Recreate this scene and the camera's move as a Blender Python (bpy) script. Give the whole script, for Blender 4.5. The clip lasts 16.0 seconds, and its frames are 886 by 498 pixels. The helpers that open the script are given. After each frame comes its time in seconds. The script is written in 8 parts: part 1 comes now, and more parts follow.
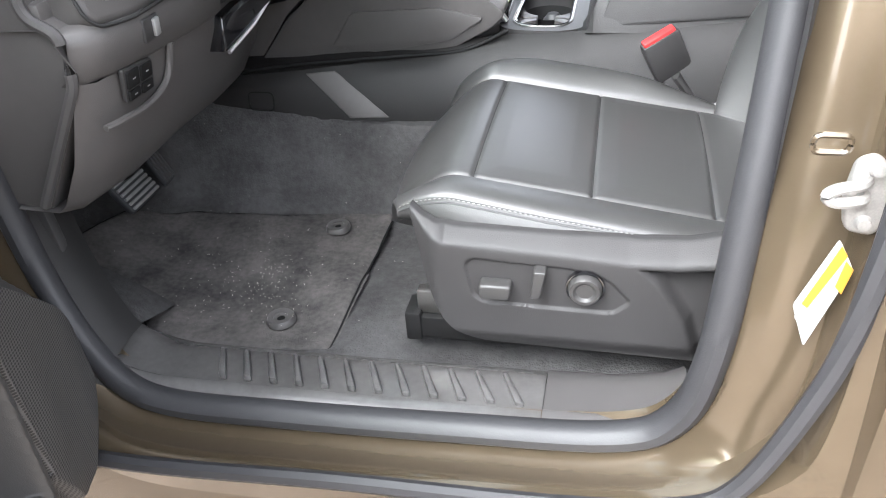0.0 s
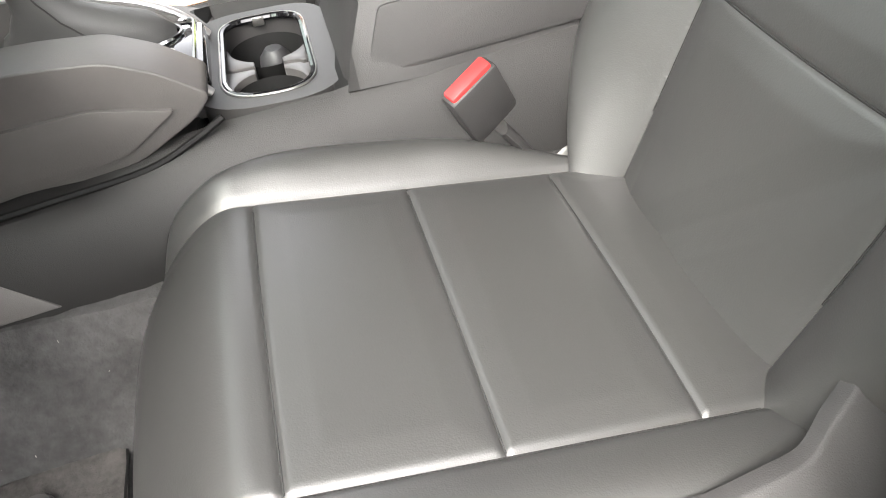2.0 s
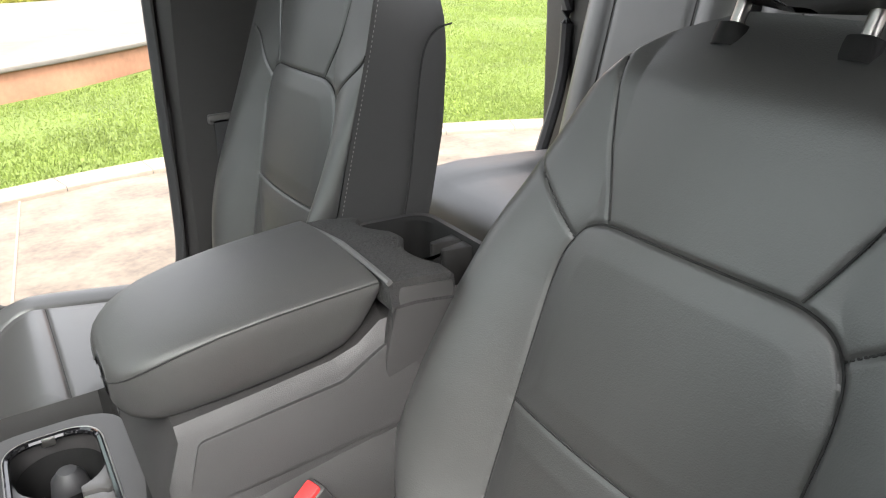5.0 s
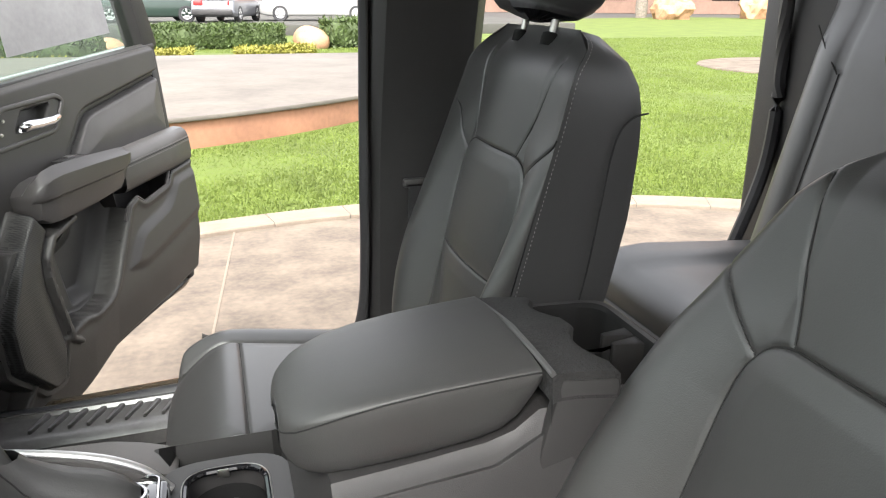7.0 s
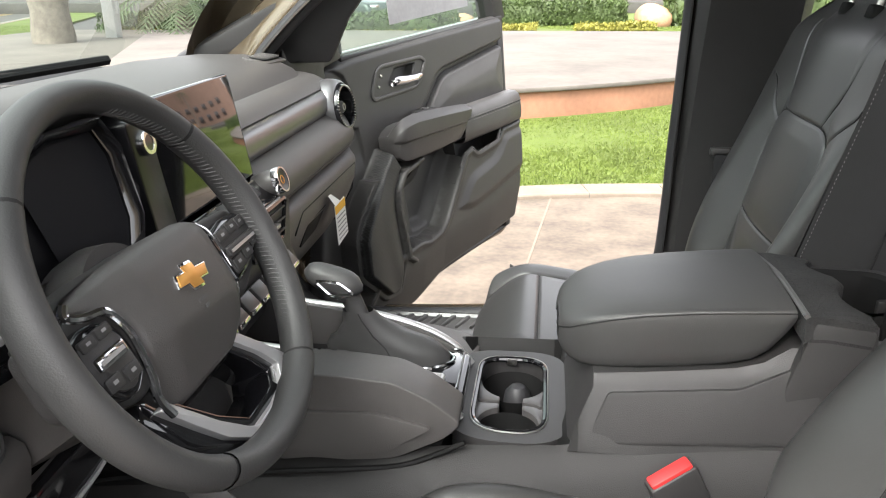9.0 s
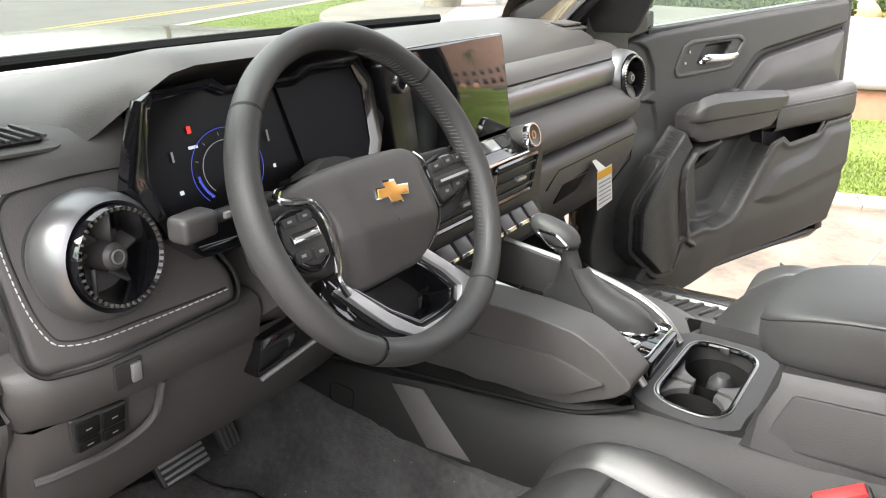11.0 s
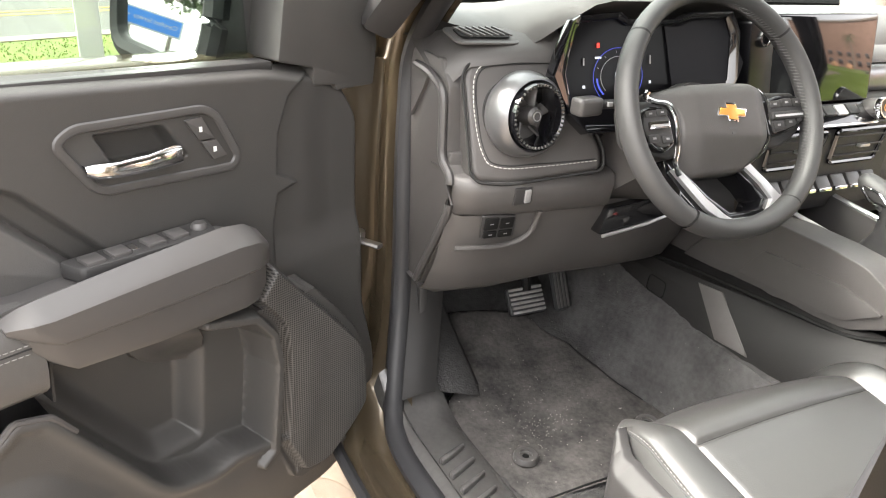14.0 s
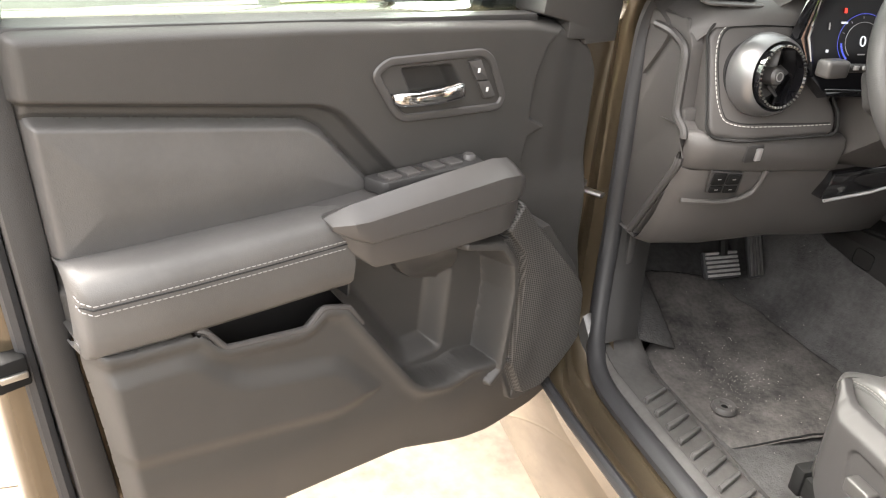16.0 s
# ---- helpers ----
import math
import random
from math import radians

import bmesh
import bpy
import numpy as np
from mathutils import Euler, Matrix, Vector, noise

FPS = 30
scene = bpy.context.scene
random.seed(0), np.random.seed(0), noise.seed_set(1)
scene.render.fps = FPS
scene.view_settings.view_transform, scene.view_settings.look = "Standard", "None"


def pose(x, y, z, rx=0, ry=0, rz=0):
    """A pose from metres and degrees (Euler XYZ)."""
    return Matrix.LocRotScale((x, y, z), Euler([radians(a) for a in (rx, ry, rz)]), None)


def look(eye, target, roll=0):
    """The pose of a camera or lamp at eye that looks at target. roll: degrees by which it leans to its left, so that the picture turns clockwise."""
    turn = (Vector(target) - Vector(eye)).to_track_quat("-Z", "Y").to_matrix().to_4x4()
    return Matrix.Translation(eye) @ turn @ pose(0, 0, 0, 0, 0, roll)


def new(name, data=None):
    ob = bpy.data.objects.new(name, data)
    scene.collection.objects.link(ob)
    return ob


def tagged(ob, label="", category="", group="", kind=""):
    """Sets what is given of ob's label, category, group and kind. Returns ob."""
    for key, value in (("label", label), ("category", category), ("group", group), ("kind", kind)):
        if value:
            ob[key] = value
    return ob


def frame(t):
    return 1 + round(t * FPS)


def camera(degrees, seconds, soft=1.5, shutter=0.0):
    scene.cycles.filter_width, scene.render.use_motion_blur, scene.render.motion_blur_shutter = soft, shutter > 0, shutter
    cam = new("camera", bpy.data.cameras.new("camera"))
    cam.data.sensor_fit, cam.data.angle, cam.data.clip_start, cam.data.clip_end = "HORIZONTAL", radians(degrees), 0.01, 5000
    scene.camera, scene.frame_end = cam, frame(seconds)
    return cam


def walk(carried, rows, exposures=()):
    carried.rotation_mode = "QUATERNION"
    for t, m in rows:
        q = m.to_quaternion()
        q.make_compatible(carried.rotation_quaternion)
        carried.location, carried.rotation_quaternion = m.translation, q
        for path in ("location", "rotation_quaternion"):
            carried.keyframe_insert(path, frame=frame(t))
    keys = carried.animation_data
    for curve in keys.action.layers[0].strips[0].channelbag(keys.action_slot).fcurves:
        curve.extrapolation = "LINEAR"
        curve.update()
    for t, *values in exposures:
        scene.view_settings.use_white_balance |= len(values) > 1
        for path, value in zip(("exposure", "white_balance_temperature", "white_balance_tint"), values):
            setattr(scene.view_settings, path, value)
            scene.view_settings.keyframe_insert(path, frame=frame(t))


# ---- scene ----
EXPOSURES = [(0.0, 3.35, 5800, 10), (0.7, 3.42, 5950, 10), (1.5, 3.54, 6350, 10), (3.2, 3.56, 6300, 10), (4.2, 3.36, 6150, 10), (6.3, 2.6, 6200, 10), (9.0, 2.68, 6200, 10), (11.3, 3.22, 6300, 10), (12.5, 3.7, 6500, 10), (14.0, 3.74, 6500, 10), (16.0, 3.6, 6600, 10)]
cam = camera(60.83, 16.0, soft=1.1)
PATH = [
    (0.0, (0.5141, -1.3651, 1.2557), (0.2087, -0.1569, 0.4208), -4.26),
    (0.5, (0.4570, -1.1890, 1.2354), (0.2603, -0.0037, 0.3375), -5.39),
    (1.0, (0.4440, -1.0200, 1.2247), (0.3802, 0.1323, 0.2665), -6.25),
    (1.5, (0.4310, -0.9059, 1.2217), (0.5122, 0.2092, 0.2217), -6.31),
    (2.0, (0.4259, -0.8270, 1.2276), (0.6180, 0.2802, 0.2341), -7.14),
    (2.5, (0.4212, -0.7917, 1.2430), (0.7534, 0.3091, 0.2796), -6.28),
    (3.0, (0.4116, -0.7717, 1.2630), (0.8961, 0.3233, 0.3596), -4.06),
    (3.5, (0.4140, -0.7636, 1.2887), (1.0105, 0.3419, 0.4689), -2.47),
    (4.0, (0.4131, -0.7618, 1.3107), (1.0915, 0.3623, 0.5854), -1.32),
    (4.2, (0.4039, -0.7578, 1.3247), (1.1261, 0.3627, 0.6370), -0.46),
    (6.3, (0.4156, -0.7442, 1.3886), (1.0186, 0.5428, 0.9089), 0.26),
    (6.5, (0.4148, -0.7449, 1.3914), (0.9708, 0.5638, 0.9140), 0.28),
    (7.0, (0.4155, -0.7476, 1.3938), (0.8335, 0.6125, 0.9189), 0.26),
    (7.5, (0.4204, -0.7530, 1.3910), (0.6826, 0.6441, 0.9121), 0.29),
    (8.0, (0.4170, -0.7771, 1.3874), (0.5284, 0.6381, 0.9028), 0.18),
    (8.5, (0.4127, -0.8341, 1.3901), (0.3724, 0.5785, 0.8872), -0.09),
    (9.0, (0.4243, -0.9305, 1.3916), (0.2362, 0.4666, 0.8790), -0.37),
    (9.2, (0.4300, -0.9561, 1.3961), (0.1824, 0.4293, 0.8770), -0.44),
    (11.3, (0.6175, -0.9500, 1.3858), (-0.2318, 0.1508, 0.8227), 1.29),
    (11.5, (0.6299, -0.9603, 1.3857), (-0.2581, 0.1081, 0.8201), 1.59),
    (12.0, (0.6550, -1.0081, 1.3804), (-0.3254, -0.0244, 0.8137), 1.91),
    (12.5, (0.7062, -1.1047, 1.3775), (-0.3501, -0.2056, 0.8068), 2.28),
    (13.0, (0.7688, -1.1823, 1.3782), (-0.3504, -0.3678, 0.8001), 2.83),
    (13.5, (0.8158, -1.1890, 1.3833), (-0.3575, -0.4676, 0.7891), 3.29),
    (14.0, (0.8663, -1.1888, 1.3837), (-0.3425, -0.5506, 0.7662), 3.83),
    (14.5, (0.8846, -1.2231, 1.3717), (-0.3566, -0.6643, 0.7415), 3.93),
    (15.0, (0.8979, -1.2964, 1.3648), (-0.3662, -0.8063, 0.7230), 3.72),
    (15.5, (0.9088, -1.3476, 1.3617), (-0.3647, -0.9037, 0.7051), 3.76),
    (16.0, (0.9141, -1.3817, 1.3582), (-0.3661, -0.9720, 0.6924), 4.09),
]
walk(cam, [(t, look(eye, target, roll)) for t, eye, target, roll in PATH], EXPOSURES)

# ---- world, sun ----
world = bpy.data.worlds.new("sky")
scene.world = world
world.use_nodes = True
wn = world.node_tree.nodes
wl = world.node_tree.links
SUN_FROM = Vector((-0.30, -0.56, 0.76)).normalized()
SUN_TURN = math.atan2(SUN_FROM.x, SUN_FROM.y)
sky = wn.new("ShaderNodeTexSky")
sky.sky_type, sky.sun_disc = "NISHITA", False
sky.sun_elevation, sky.sun_rotation = radians(50), SUN_TURN
sky.air_density, sky.dust_density, sky.ozone_density = 1.0, 4.0, 1.0
bw = wn.new("ShaderNodeHueSaturation")
bw.inputs["Saturation"].default_value = 0.2
wl.new(sky.outputs[0], bw.inputs["Color"])
warm = wn.new("ShaderNodeVectorMath")
warm.operation = "MULTIPLY"
warm.inputs[1].default_value = (1.05, 1.0, 0.94)
wl.new(bw.outputs[0], warm.inputs[0])
wl.new(warm.outputs[0], wn["Background"].inputs[0])
wn["Background"].inputs[1].default_value = 0.15
sun = new("sun", bpy.data.lights.new("sun", "SUN"))
sun.data.energy, sun.data.angle, sun.data.color = 0.5, radians(30), (1.0, 0.95, 0.88)
sun.matrix_world = look((0, 0, 20), Vector((0, 0, 20)) - SUN_FROM)


# ---- materials ----
def material(name, colour, rough=0.5, metal=0.0, grain=0.0, grain_size=900.0, stain=0.0, stain_size=6.0, dark=0.6, spec=0.5, bump2=0.0, bump2_size=60.0, coat=0.0, coat_rough=0.06, dust=None):
    """A surface with its colour, a fine grain in relief, a second wider relief, and uneven tone and gloss."""
    m = bpy.data.materials.new(name)
    m.use_nodes = True
    nt = m.node_tree
    b = nt.nodes["Principled BSDF"]
    b.inputs["Roughness"].default_value, b.inputs["Metallic"].default_value = rough, metal
    b.inputs["Specular IOR Level"].default_value = spec
    b.inputs["Coat Weight"].default_value = coat
    b.inputs["Coat Roughness"].default_value = coat_rough
    geo = nt.nodes.new("ShaderNodeNewGeometry")
    c = (*colour, 1)
    if stain > 0:
        n = nt.nodes.new("ShaderNodeTexNoise")
        n.inputs["Scale"].default_value, n.inputs["Detail"].default_value = stain_size, 6
        n2 = nt.nodes.new("ShaderNodeTexNoise")
        n2.inputs["Scale"].default_value, n2.inputs["Detail"].default_value = stain_size * 9, 4
        nt.links.new(geo.outputs["Position"], n.inputs["Vector"])
        nt.links.new(geo.outputs["Position"], n2.inputs["Vector"])
        add = nt.nodes.new("ShaderNodeMath")
        add.operation = "MULTIPLY_ADD"
        nt.links.new(n2.outputs["Fac"], add.inputs[0])
        add.inputs[1].default_value = 0.5
        nt.links.new(n.outputs["Fac"], add.inputs[2])
        r = nt.nodes.new("ShaderNodeValToRGB")
        k = 1 - stain * dark
        r.color_ramp.elements[0].position, r.color_ramp.elements[1].position = 0.5, 1.0
        r.color_ramp.elements[0].color = (colour[0] * k, colour[1] * k, colour[2] * k, 1)
        r.color_ramp.elements[1].color = (min(1, colour[0] * (1 + stain * 0.5)), min(1, colour[1] * (1 + stain * 0.5)), min(1, colour[2] * (1 + stain * 0.5)), 1)
        if dust:
            r.color_ramp.elements[1].color = (*dust, 1)
        nt.links.new(add.outputs[0], r.inputs[0])
        nt.links.new(r.outputs[0], b.inputs["Base Color"])
        rr = nt.nodes.new("ShaderNodeMapRange")
        rr.inputs["To Min"].default_value, rr.inputs["To Max"].default_value = max(0, rough - 0.1 * stain), min(1, rough + 0.15 * stain)
        nt.links.new(n2.outputs["Fac"], rr.inputs["Value"])
        nt.links.new(rr.outputs[0], b.inputs["Roughness"])
    else:
        b.inputs["Base Color"].default_value = c
    last = None
    for amount, size, dist in ((bump2, bump2_size, 0.004), (grain, grain_size, 0.0006)):
        if amount > 0:
            v = nt.nodes.new("ShaderNodeTexNoise")
            v.inputs["Scale"].default_value, v.inputs["Detail"].default_value = size, 3
            nt.links.new(geo.outputs["Position"], v.inputs["Vector"])
            bp = nt.nodes.new("ShaderNodeBump")
            bp.inputs["Strength"].default_value, bp.inputs["Distance"].default_value = amount, dist
            nt.links.new(v.outputs["Fac"], bp.inputs["Height"])
            if last:
                nt.links.new(last.outputs[0], bp.inputs["Normal"])
            nt.links.new(bp.outputs[0], b.inputs["Normal"])
            last = bp
    return m


LEATHER = material("leather", (0.033, 0.0328, 0.032), 0.43, spec=0.95, grain=0.3, grain_size=700, stain=0.12, stain_size=14, bump2=0.05, bump2_size=45)
LEATHER_PAD = material("leather_pad", (0.044, 0.0435, 0.0425), 0.5, spec=0.7, grain=0.35, grain_size=700, stain=0.12, stain_size=14, bump2=0.05, bump2_size=45)
LEATHER_SIDE = material("leather_side", (0.042, 0.042, 0.042), 0.5, grain=0.4, grain_size=600, stain=0.12)
SEAM = material("seam", (0.012, 0.012, 0.012), 0.8, grain=0.2)
THREAD = material("thread", (0.24, 0.235, 0.23), 0.8, grain=0.3)
BRIGHT_THREAD = material("bright_thread", (0.50, 0.49, 0.47), 0.8, grain=0.3)
DARK_THREAD = material("dark_thread", (0.09, 0.09, 0.09), 0.8, grain=0.3)
PLASTIC = material("grained_plastic", (0.066, 0.062, 0.060), 0.48, grain=0.5, grain_size=900, stain=0.15, stain_size=9)
PLASTIC_DARK = material("dark_plastic", (0.030, 0.029, 0.029), 0.5, grain=0.5, grain_size=900, stain=0.15)
PLASTIC_SMOOTH = material("smooth_plastic", (0.066, 0.063, 0.062), 0.36, grain=0.12, stain=0.1)
SOFT = material("soft_pad", (0.064, 0.060, 0.058), 0.5, grain=0.5, grain_size=650, stain=0.12)
HEADLINER = material("headliner_cloth", (0.17, 0.166, 0.16), 0.9, grain=0.6, grain_size=500, stain=0.1)
GLOSS = material("gloss_black", (0.006, 0.006, 0.007), 0.06, coat=0.6, stain=0.05)
CONSOLE = material("console_plastic", (0.014, 0.0135, 0.0133), 0.52, spec=0.32, grain=0.5, grain_size=900, stain=0.15)
DISPLAY = material("display_black", (0.005, 0.005, 0.006), 0.32, spec=0.2)
BLACK = material("black", (0.007, 0.007, 0.007), 0.7, spec=0.2, grain=0.2)
RUBBER = material("rubber", (0.029, 0.029, 0.031), 0.5, grain=0.3, grain_size=500, stain=0.2)
CARPET = material("carpet", (0.060, 0.059, 0.059), 0.95, grain=1.0, grain_size=900, stain=0.7, stain_size=11, bump2=0.5, bump2_size=260, spec=0.15)
MAT = material("mat_pile", (0.074, 0.072, 0.072), 0.95, dust=(0.112, 0.105, 0.100), grain=1.0, grain_size=1100, stain=0.9, stain_size=14, bump2=0.35, bump2_size=320, spec=0.15)
SILVER = material("satin_silver", (0.52, 0.52, 0.52), 0.36, metal=0.75, grain=0.08, stain=0.05)
VENT_SILVER = material("vent_silver", (0.19, 0.19, 0.195), 0.33, metal=0.7, grain=0.1, stain=0.1)
CHROME = material("chrome", (0.72, 0.72, 0.73), 0.12, metal=1.0, stain=0.05)
STEEL = material("steel", (0.45, 0.44, 0.42), 0.35, metal=1.0, stain=0.3)
BRONZE = material("bronze_paint", (0.116, 0.090, 0.058), 0.17, metal=0.55, grain=0.1, grain_size=2500, stain=0.12, coat=0.8)
RED = material("red_plastic", (0.62, 0.03, 0.03), 0.4, stain=0.1)
PAPER = material("paper", (0.75, 0.75, 0.73), 0.7, stain=0.05)
SHEET = material("window_sheet", (0.33, 0.33, 0.335), 0.7, stain=0.25, stain_size=9)
YELLOW = material("yellow_ink", (0.78, 0.42, 0.02), 0.6, stain=0.05)
INK = material("grey_ink", (0.25, 0.25, 0.25), 0.7, stain=0.05)
GOLD = material("gold_badge", (0.72, 0.36, 0.09), 0.32, metal=0.5, stain=0.1)
LINT = material("lint", (0.6, 0.58, 0.52), 0.9, stain=0.1)


def pane(name, colour=(1, 1, 1), rough=0.0):
    m = bpy.data.materials.new(name)
    m.use_nodes = True
    nt = m.node_tree
    nt.nodes.remove(nt.nodes["Principled BSDF"])
    mix = nt.nodes.new("ShaderNodeMixShader")
    t = nt.nodes.new("ShaderNodeBsdfTransparent")
    g = nt.nodes.new("ShaderNodeBsdfGlossy")
    lw = nt.nodes.new("ShaderNodeLayerWeight")
    lw.inputs["Blend"].default_value = 0.5
    pw = nt.nodes.new("ShaderNodeMath")
    pw.operation = "POWER"
    pw.inputs[1].default_value = 4.0
    nt.links.new(lw.outputs["Facing"], pw.inputs[0])
    f = nt.nodes.new("ShaderNodeMath")
    f.operation = "MULTIPLY_ADD"
    f.inputs[1].default_value, f.inputs[2].default_value = 0.5, 0.05
    nt.links.new(pw.outputs[0], f.inputs[0])
    t.inputs["Color"].default_value = (*colour, 1)
    g.inputs["Roughness"].default_value = rough
    nt.links.new(f.outputs[0], mix.inputs[0])
    nt.links.new(t.outputs[0], mix.inputs[1])
    nt.links.new(g.outputs[0], mix.inputs[2])
    nt.links.new(mix.outputs[0], nt.nodes["Material Output"].inputs[0])
    return m


GLASS = pane("window_glass", (0.74, 0.81, 0.77))


def glow(name, colour, strength):
    m = bpy.data.materials.new(name)
    m.use_nodes = True
    b = m.node_tree.nodes["Principled BSDF"]
    b.inputs["Base Color"].default_value = (0.01, 0.01, 0.01, 1)
    b.inputs["Emission Color"].default_value = (*colour, 1)
    b.inputs["Emission Strength"].default_value = strength
    return m


LIT_WHITE = glow("lit_white", (0.9, 0.95, 1.0), 0.10)
LIT_BLUE = glow("lit_blue", (0.08, 0.12, 0.8), 0.10)
LIT_RED = glow("lit_red", (1.0, 0.05, 0.03), 0.15)

# ---- builders ----
XF = [Matrix.Identity(4)]


def thing(name, at, label, category, group="", kind=""):
    ob = new(name)
    ob.empty_display_size = 0.05
    ob.matrix_world = XF[0] @ Matrix.Translation(at) if XF[0].determinant() > 0 else Matrix.Translation((XF[0] @ Vector(at)))
    return tagged(ob, label, category, group, kind)


def part(name, bm, mat, parent=None, label="", angle=38, mats=None):
    """Links a bmesh, or a pair of points and faces, as one mesh object under a thing or a part."""
    me = bpy.data.meshes.new(name)
    if isinstance(bm, tuple):
        me.from_pydata(bm[0], [], bm[1])
    else:
        bm.to_mesh(me)
        bm.free()
    me.transform(XF[0])
    if XF[0].determinant() < 0:
        me.flip_normals()
    me.shade_smooth()
    me.set_sharp_from_angle(angle=radians(angle))
    for m in mats or [mat]:
        me.materials.append(m)
    ob = new(name, me)
    if parent:
        ob.parent = parent
        ob.matrix_parent_inverse = parent_world(parent).inverted()
    if label:
        tagged(ob, label)
    return ob


def parent_world(p):
    m = Matrix.Identity(4)
    while p:
        m = p.matrix_parent_inverse @ p.matrix_basis @ m
        p = p.parent
    return m


def rounded(pts, r, n=5):
    """A closed outline with its corners rounded; r is one radius or one for each corner."""
    pts = [Vector(p) for p in pts]
    out = []
    k = len(pts)
    for i, p in enumerate(pts):
        rr = r[i] if isinstance(r, (list, tuple)) else r
        a, b = pts[i - 1] - p, pts[(i + 1) % k] - p
        d = min(rr, a.length * 0.45, b.length * 0.45)
        if d < 1e-5:
            out.append(p)
            continue
        s, e = p + a.normalized() * d, p + b.normalized() * d
        for j in range(n + 1):
            t = j / n
            out.append((1 - t) ** 2 * s + 2 * t * (1 - t) * p + t * t * e)
    return out


def plate(pts, thick, toward, bevel=0.004, r=0.0, seg=2, n=5):
    """A flat slab whose front face is the outline pts (in space), its body behind it, away from toward."""
    pts = [Vector(p) for p in pts]
    if isinstance(r, (list, tuple)) or r > 0:
        pts = rounded(pts, r, n)
    nrm = Vector((0, 0, 0))
    for i, p in enumerate(pts):
        q = pts[(i + 1) % len(pts)]
        nrm += p.cross(q)
    nrm.normalize()
    if nrm.dot(Vector(toward)) < 0:
        nrm, pts = -nrm, pts[::-1]
    mid = sum(pts, Vector()) / len(pts)
    pts = [p - nrm * nrm.dot(p - mid) for p in pts]
    bm = bmesh.new()
    vs = [bm.verts.new(p) for p in pts]
    f = bm.faces.new(vs)
    ext = bmesh.ops.extrude_face_region(bm, geom=[f])
    for v in ext["geom"]:
        if isinstance(v, bmesh.types.BMVert):
            v.co -= nrm * thick
    f.normal_flip()
    bmesh.ops.recalc_face_normals(bm, faces=bm.faces)
    if bevel > 0:
        es = [e for e in bm.edges if e.calc_face_angle(0) > 0.9]
        bmesh.ops.bevel(bm, geom=es, offset=bevel, segments=seg, affect="EDGES", profile=0.5, clamp_overlap=True)
    return bm


def slab(pts2, a0, a1, axis, bevel=0.004, r=0.0, seg=2, n=5):
    """A prism of the 2D outline between two values of an axis."""
    def put(p, a):
        return {"x": (a, p[0], p[1]), "y": (p[0], a, p[1]), "z": (p[0], p[1], a)}[axis]
    return plate([put(p, a1) for p in pts2], abs(a1 - a0), Vector(put((0, 0), 1.0)) * (1 if a1 > a0 else -1), bevel, r, seg, n)


def box(lo, hi, bevel=0.004, seg=2):
    return slab([(lo[0], lo[1]), (hi[0], lo[1]), (hi[0], hi[1]), (lo[0], hi[1])], lo[2], hi[2], "z", bevel, 0, seg)


def lathe(profile, n=40, m=None):
    """Points (radius, height) turned about z."""
    vs, fs = [], []
    for i in range(n):
        a = 2 * math.pi * i / n
        vs += [(r * math.cos(a), r * math.sin(a), h) for r, h in profile]
    k = len(profile)
    for i in range(n):
        for j in range(k - 1):
            fs.append((i * k + j, ((i + 1) % n) * k + j, ((i + 1) % n) * k + j + 1, i * k + j + 1))
    bm = bmesh.new()
    bv = [bm.verts.new(v) for v in vs]
    for f in fs:
        bm.faces.new([bv[i] for i in f])
    bmesh.ops.remove_doubles(bm, verts=bm.verts, dist=1e-6)
    bmesh.ops.recalc_face_normals(bm, faces=bm.faces)
    if m:
        bm.transform(m)
    return bm


def tube(path, rad, n=10, closed=False, squash=1.0, up=None, caps=True):
    """A round (or squashed) bar along a path; rad is one radius or one for each point."""
    path = [Vector(p) for p in path]
    k = len(path)
    rads = rad if isinstance(rad, (list, tuple)) else [rad] * k
    vs, fs = [], []
    ref = Vector(up) if up else Vector((0, 0, 1))
    for i, p in enumerate(path):
        t = (path[(i + 1) % k] - path[i - 1]) if closed or 0 < i < k - 1 else (path[1] - path[0] if i == 0 else path[-1] - path[-2])
        t.normalize()
        s = t.cross(ref)
        if s.length < 1e-4:
            s = t.cross(Vector((1, 0, 0)))
        s.normalize()
        q = s.cross(t)
        for j in range(n):
            a = 2 * math.pi * j / n
            vs.append(p + (s * math.cos(a) + q * math.sin(a) * squash) * rads[i])
    for i in range(k if closed else k - 1):
        for j in range(n):
            a, b = i * n, ((i + 1) % k) * n
            fs.append((a + j, a + (j + 1) % n, b + (j + 1) % n, b + j))
    if caps and not closed:
        fs += [tuple(range(n))[::-1], tuple((k - 1) * n + j for j in range(n))]
    return [tuple(v) for v in vs], fs


def smooth_path(pts, n=8, closed=False):
    """Catmull-Rom through points."""
    pts = [Vector(p) for p in pts]
    k = len(pts)
    out = []
    for i in range(k if closed else k - 1):
        if closed:
            a, b, c, d = pts[i - 1], pts[i], pts[(i + 1) % k], pts[(i + 2) % k]
        else:
            a, b, c, d = pts[max(0, i - 1)], pts[i], pts[i + 1], pts[min(k - 1, i + 2)]
        for j in range(n):
            t = j / n
            out.append(0.5 * (2 * b + (c - a) * t + (2 * a - 5 * b + 4 * c - d) * t * t + (3 * b - a - 3 * c + d) * t ** 3))
    if not closed:
        out.append(pts[-1])
    return out


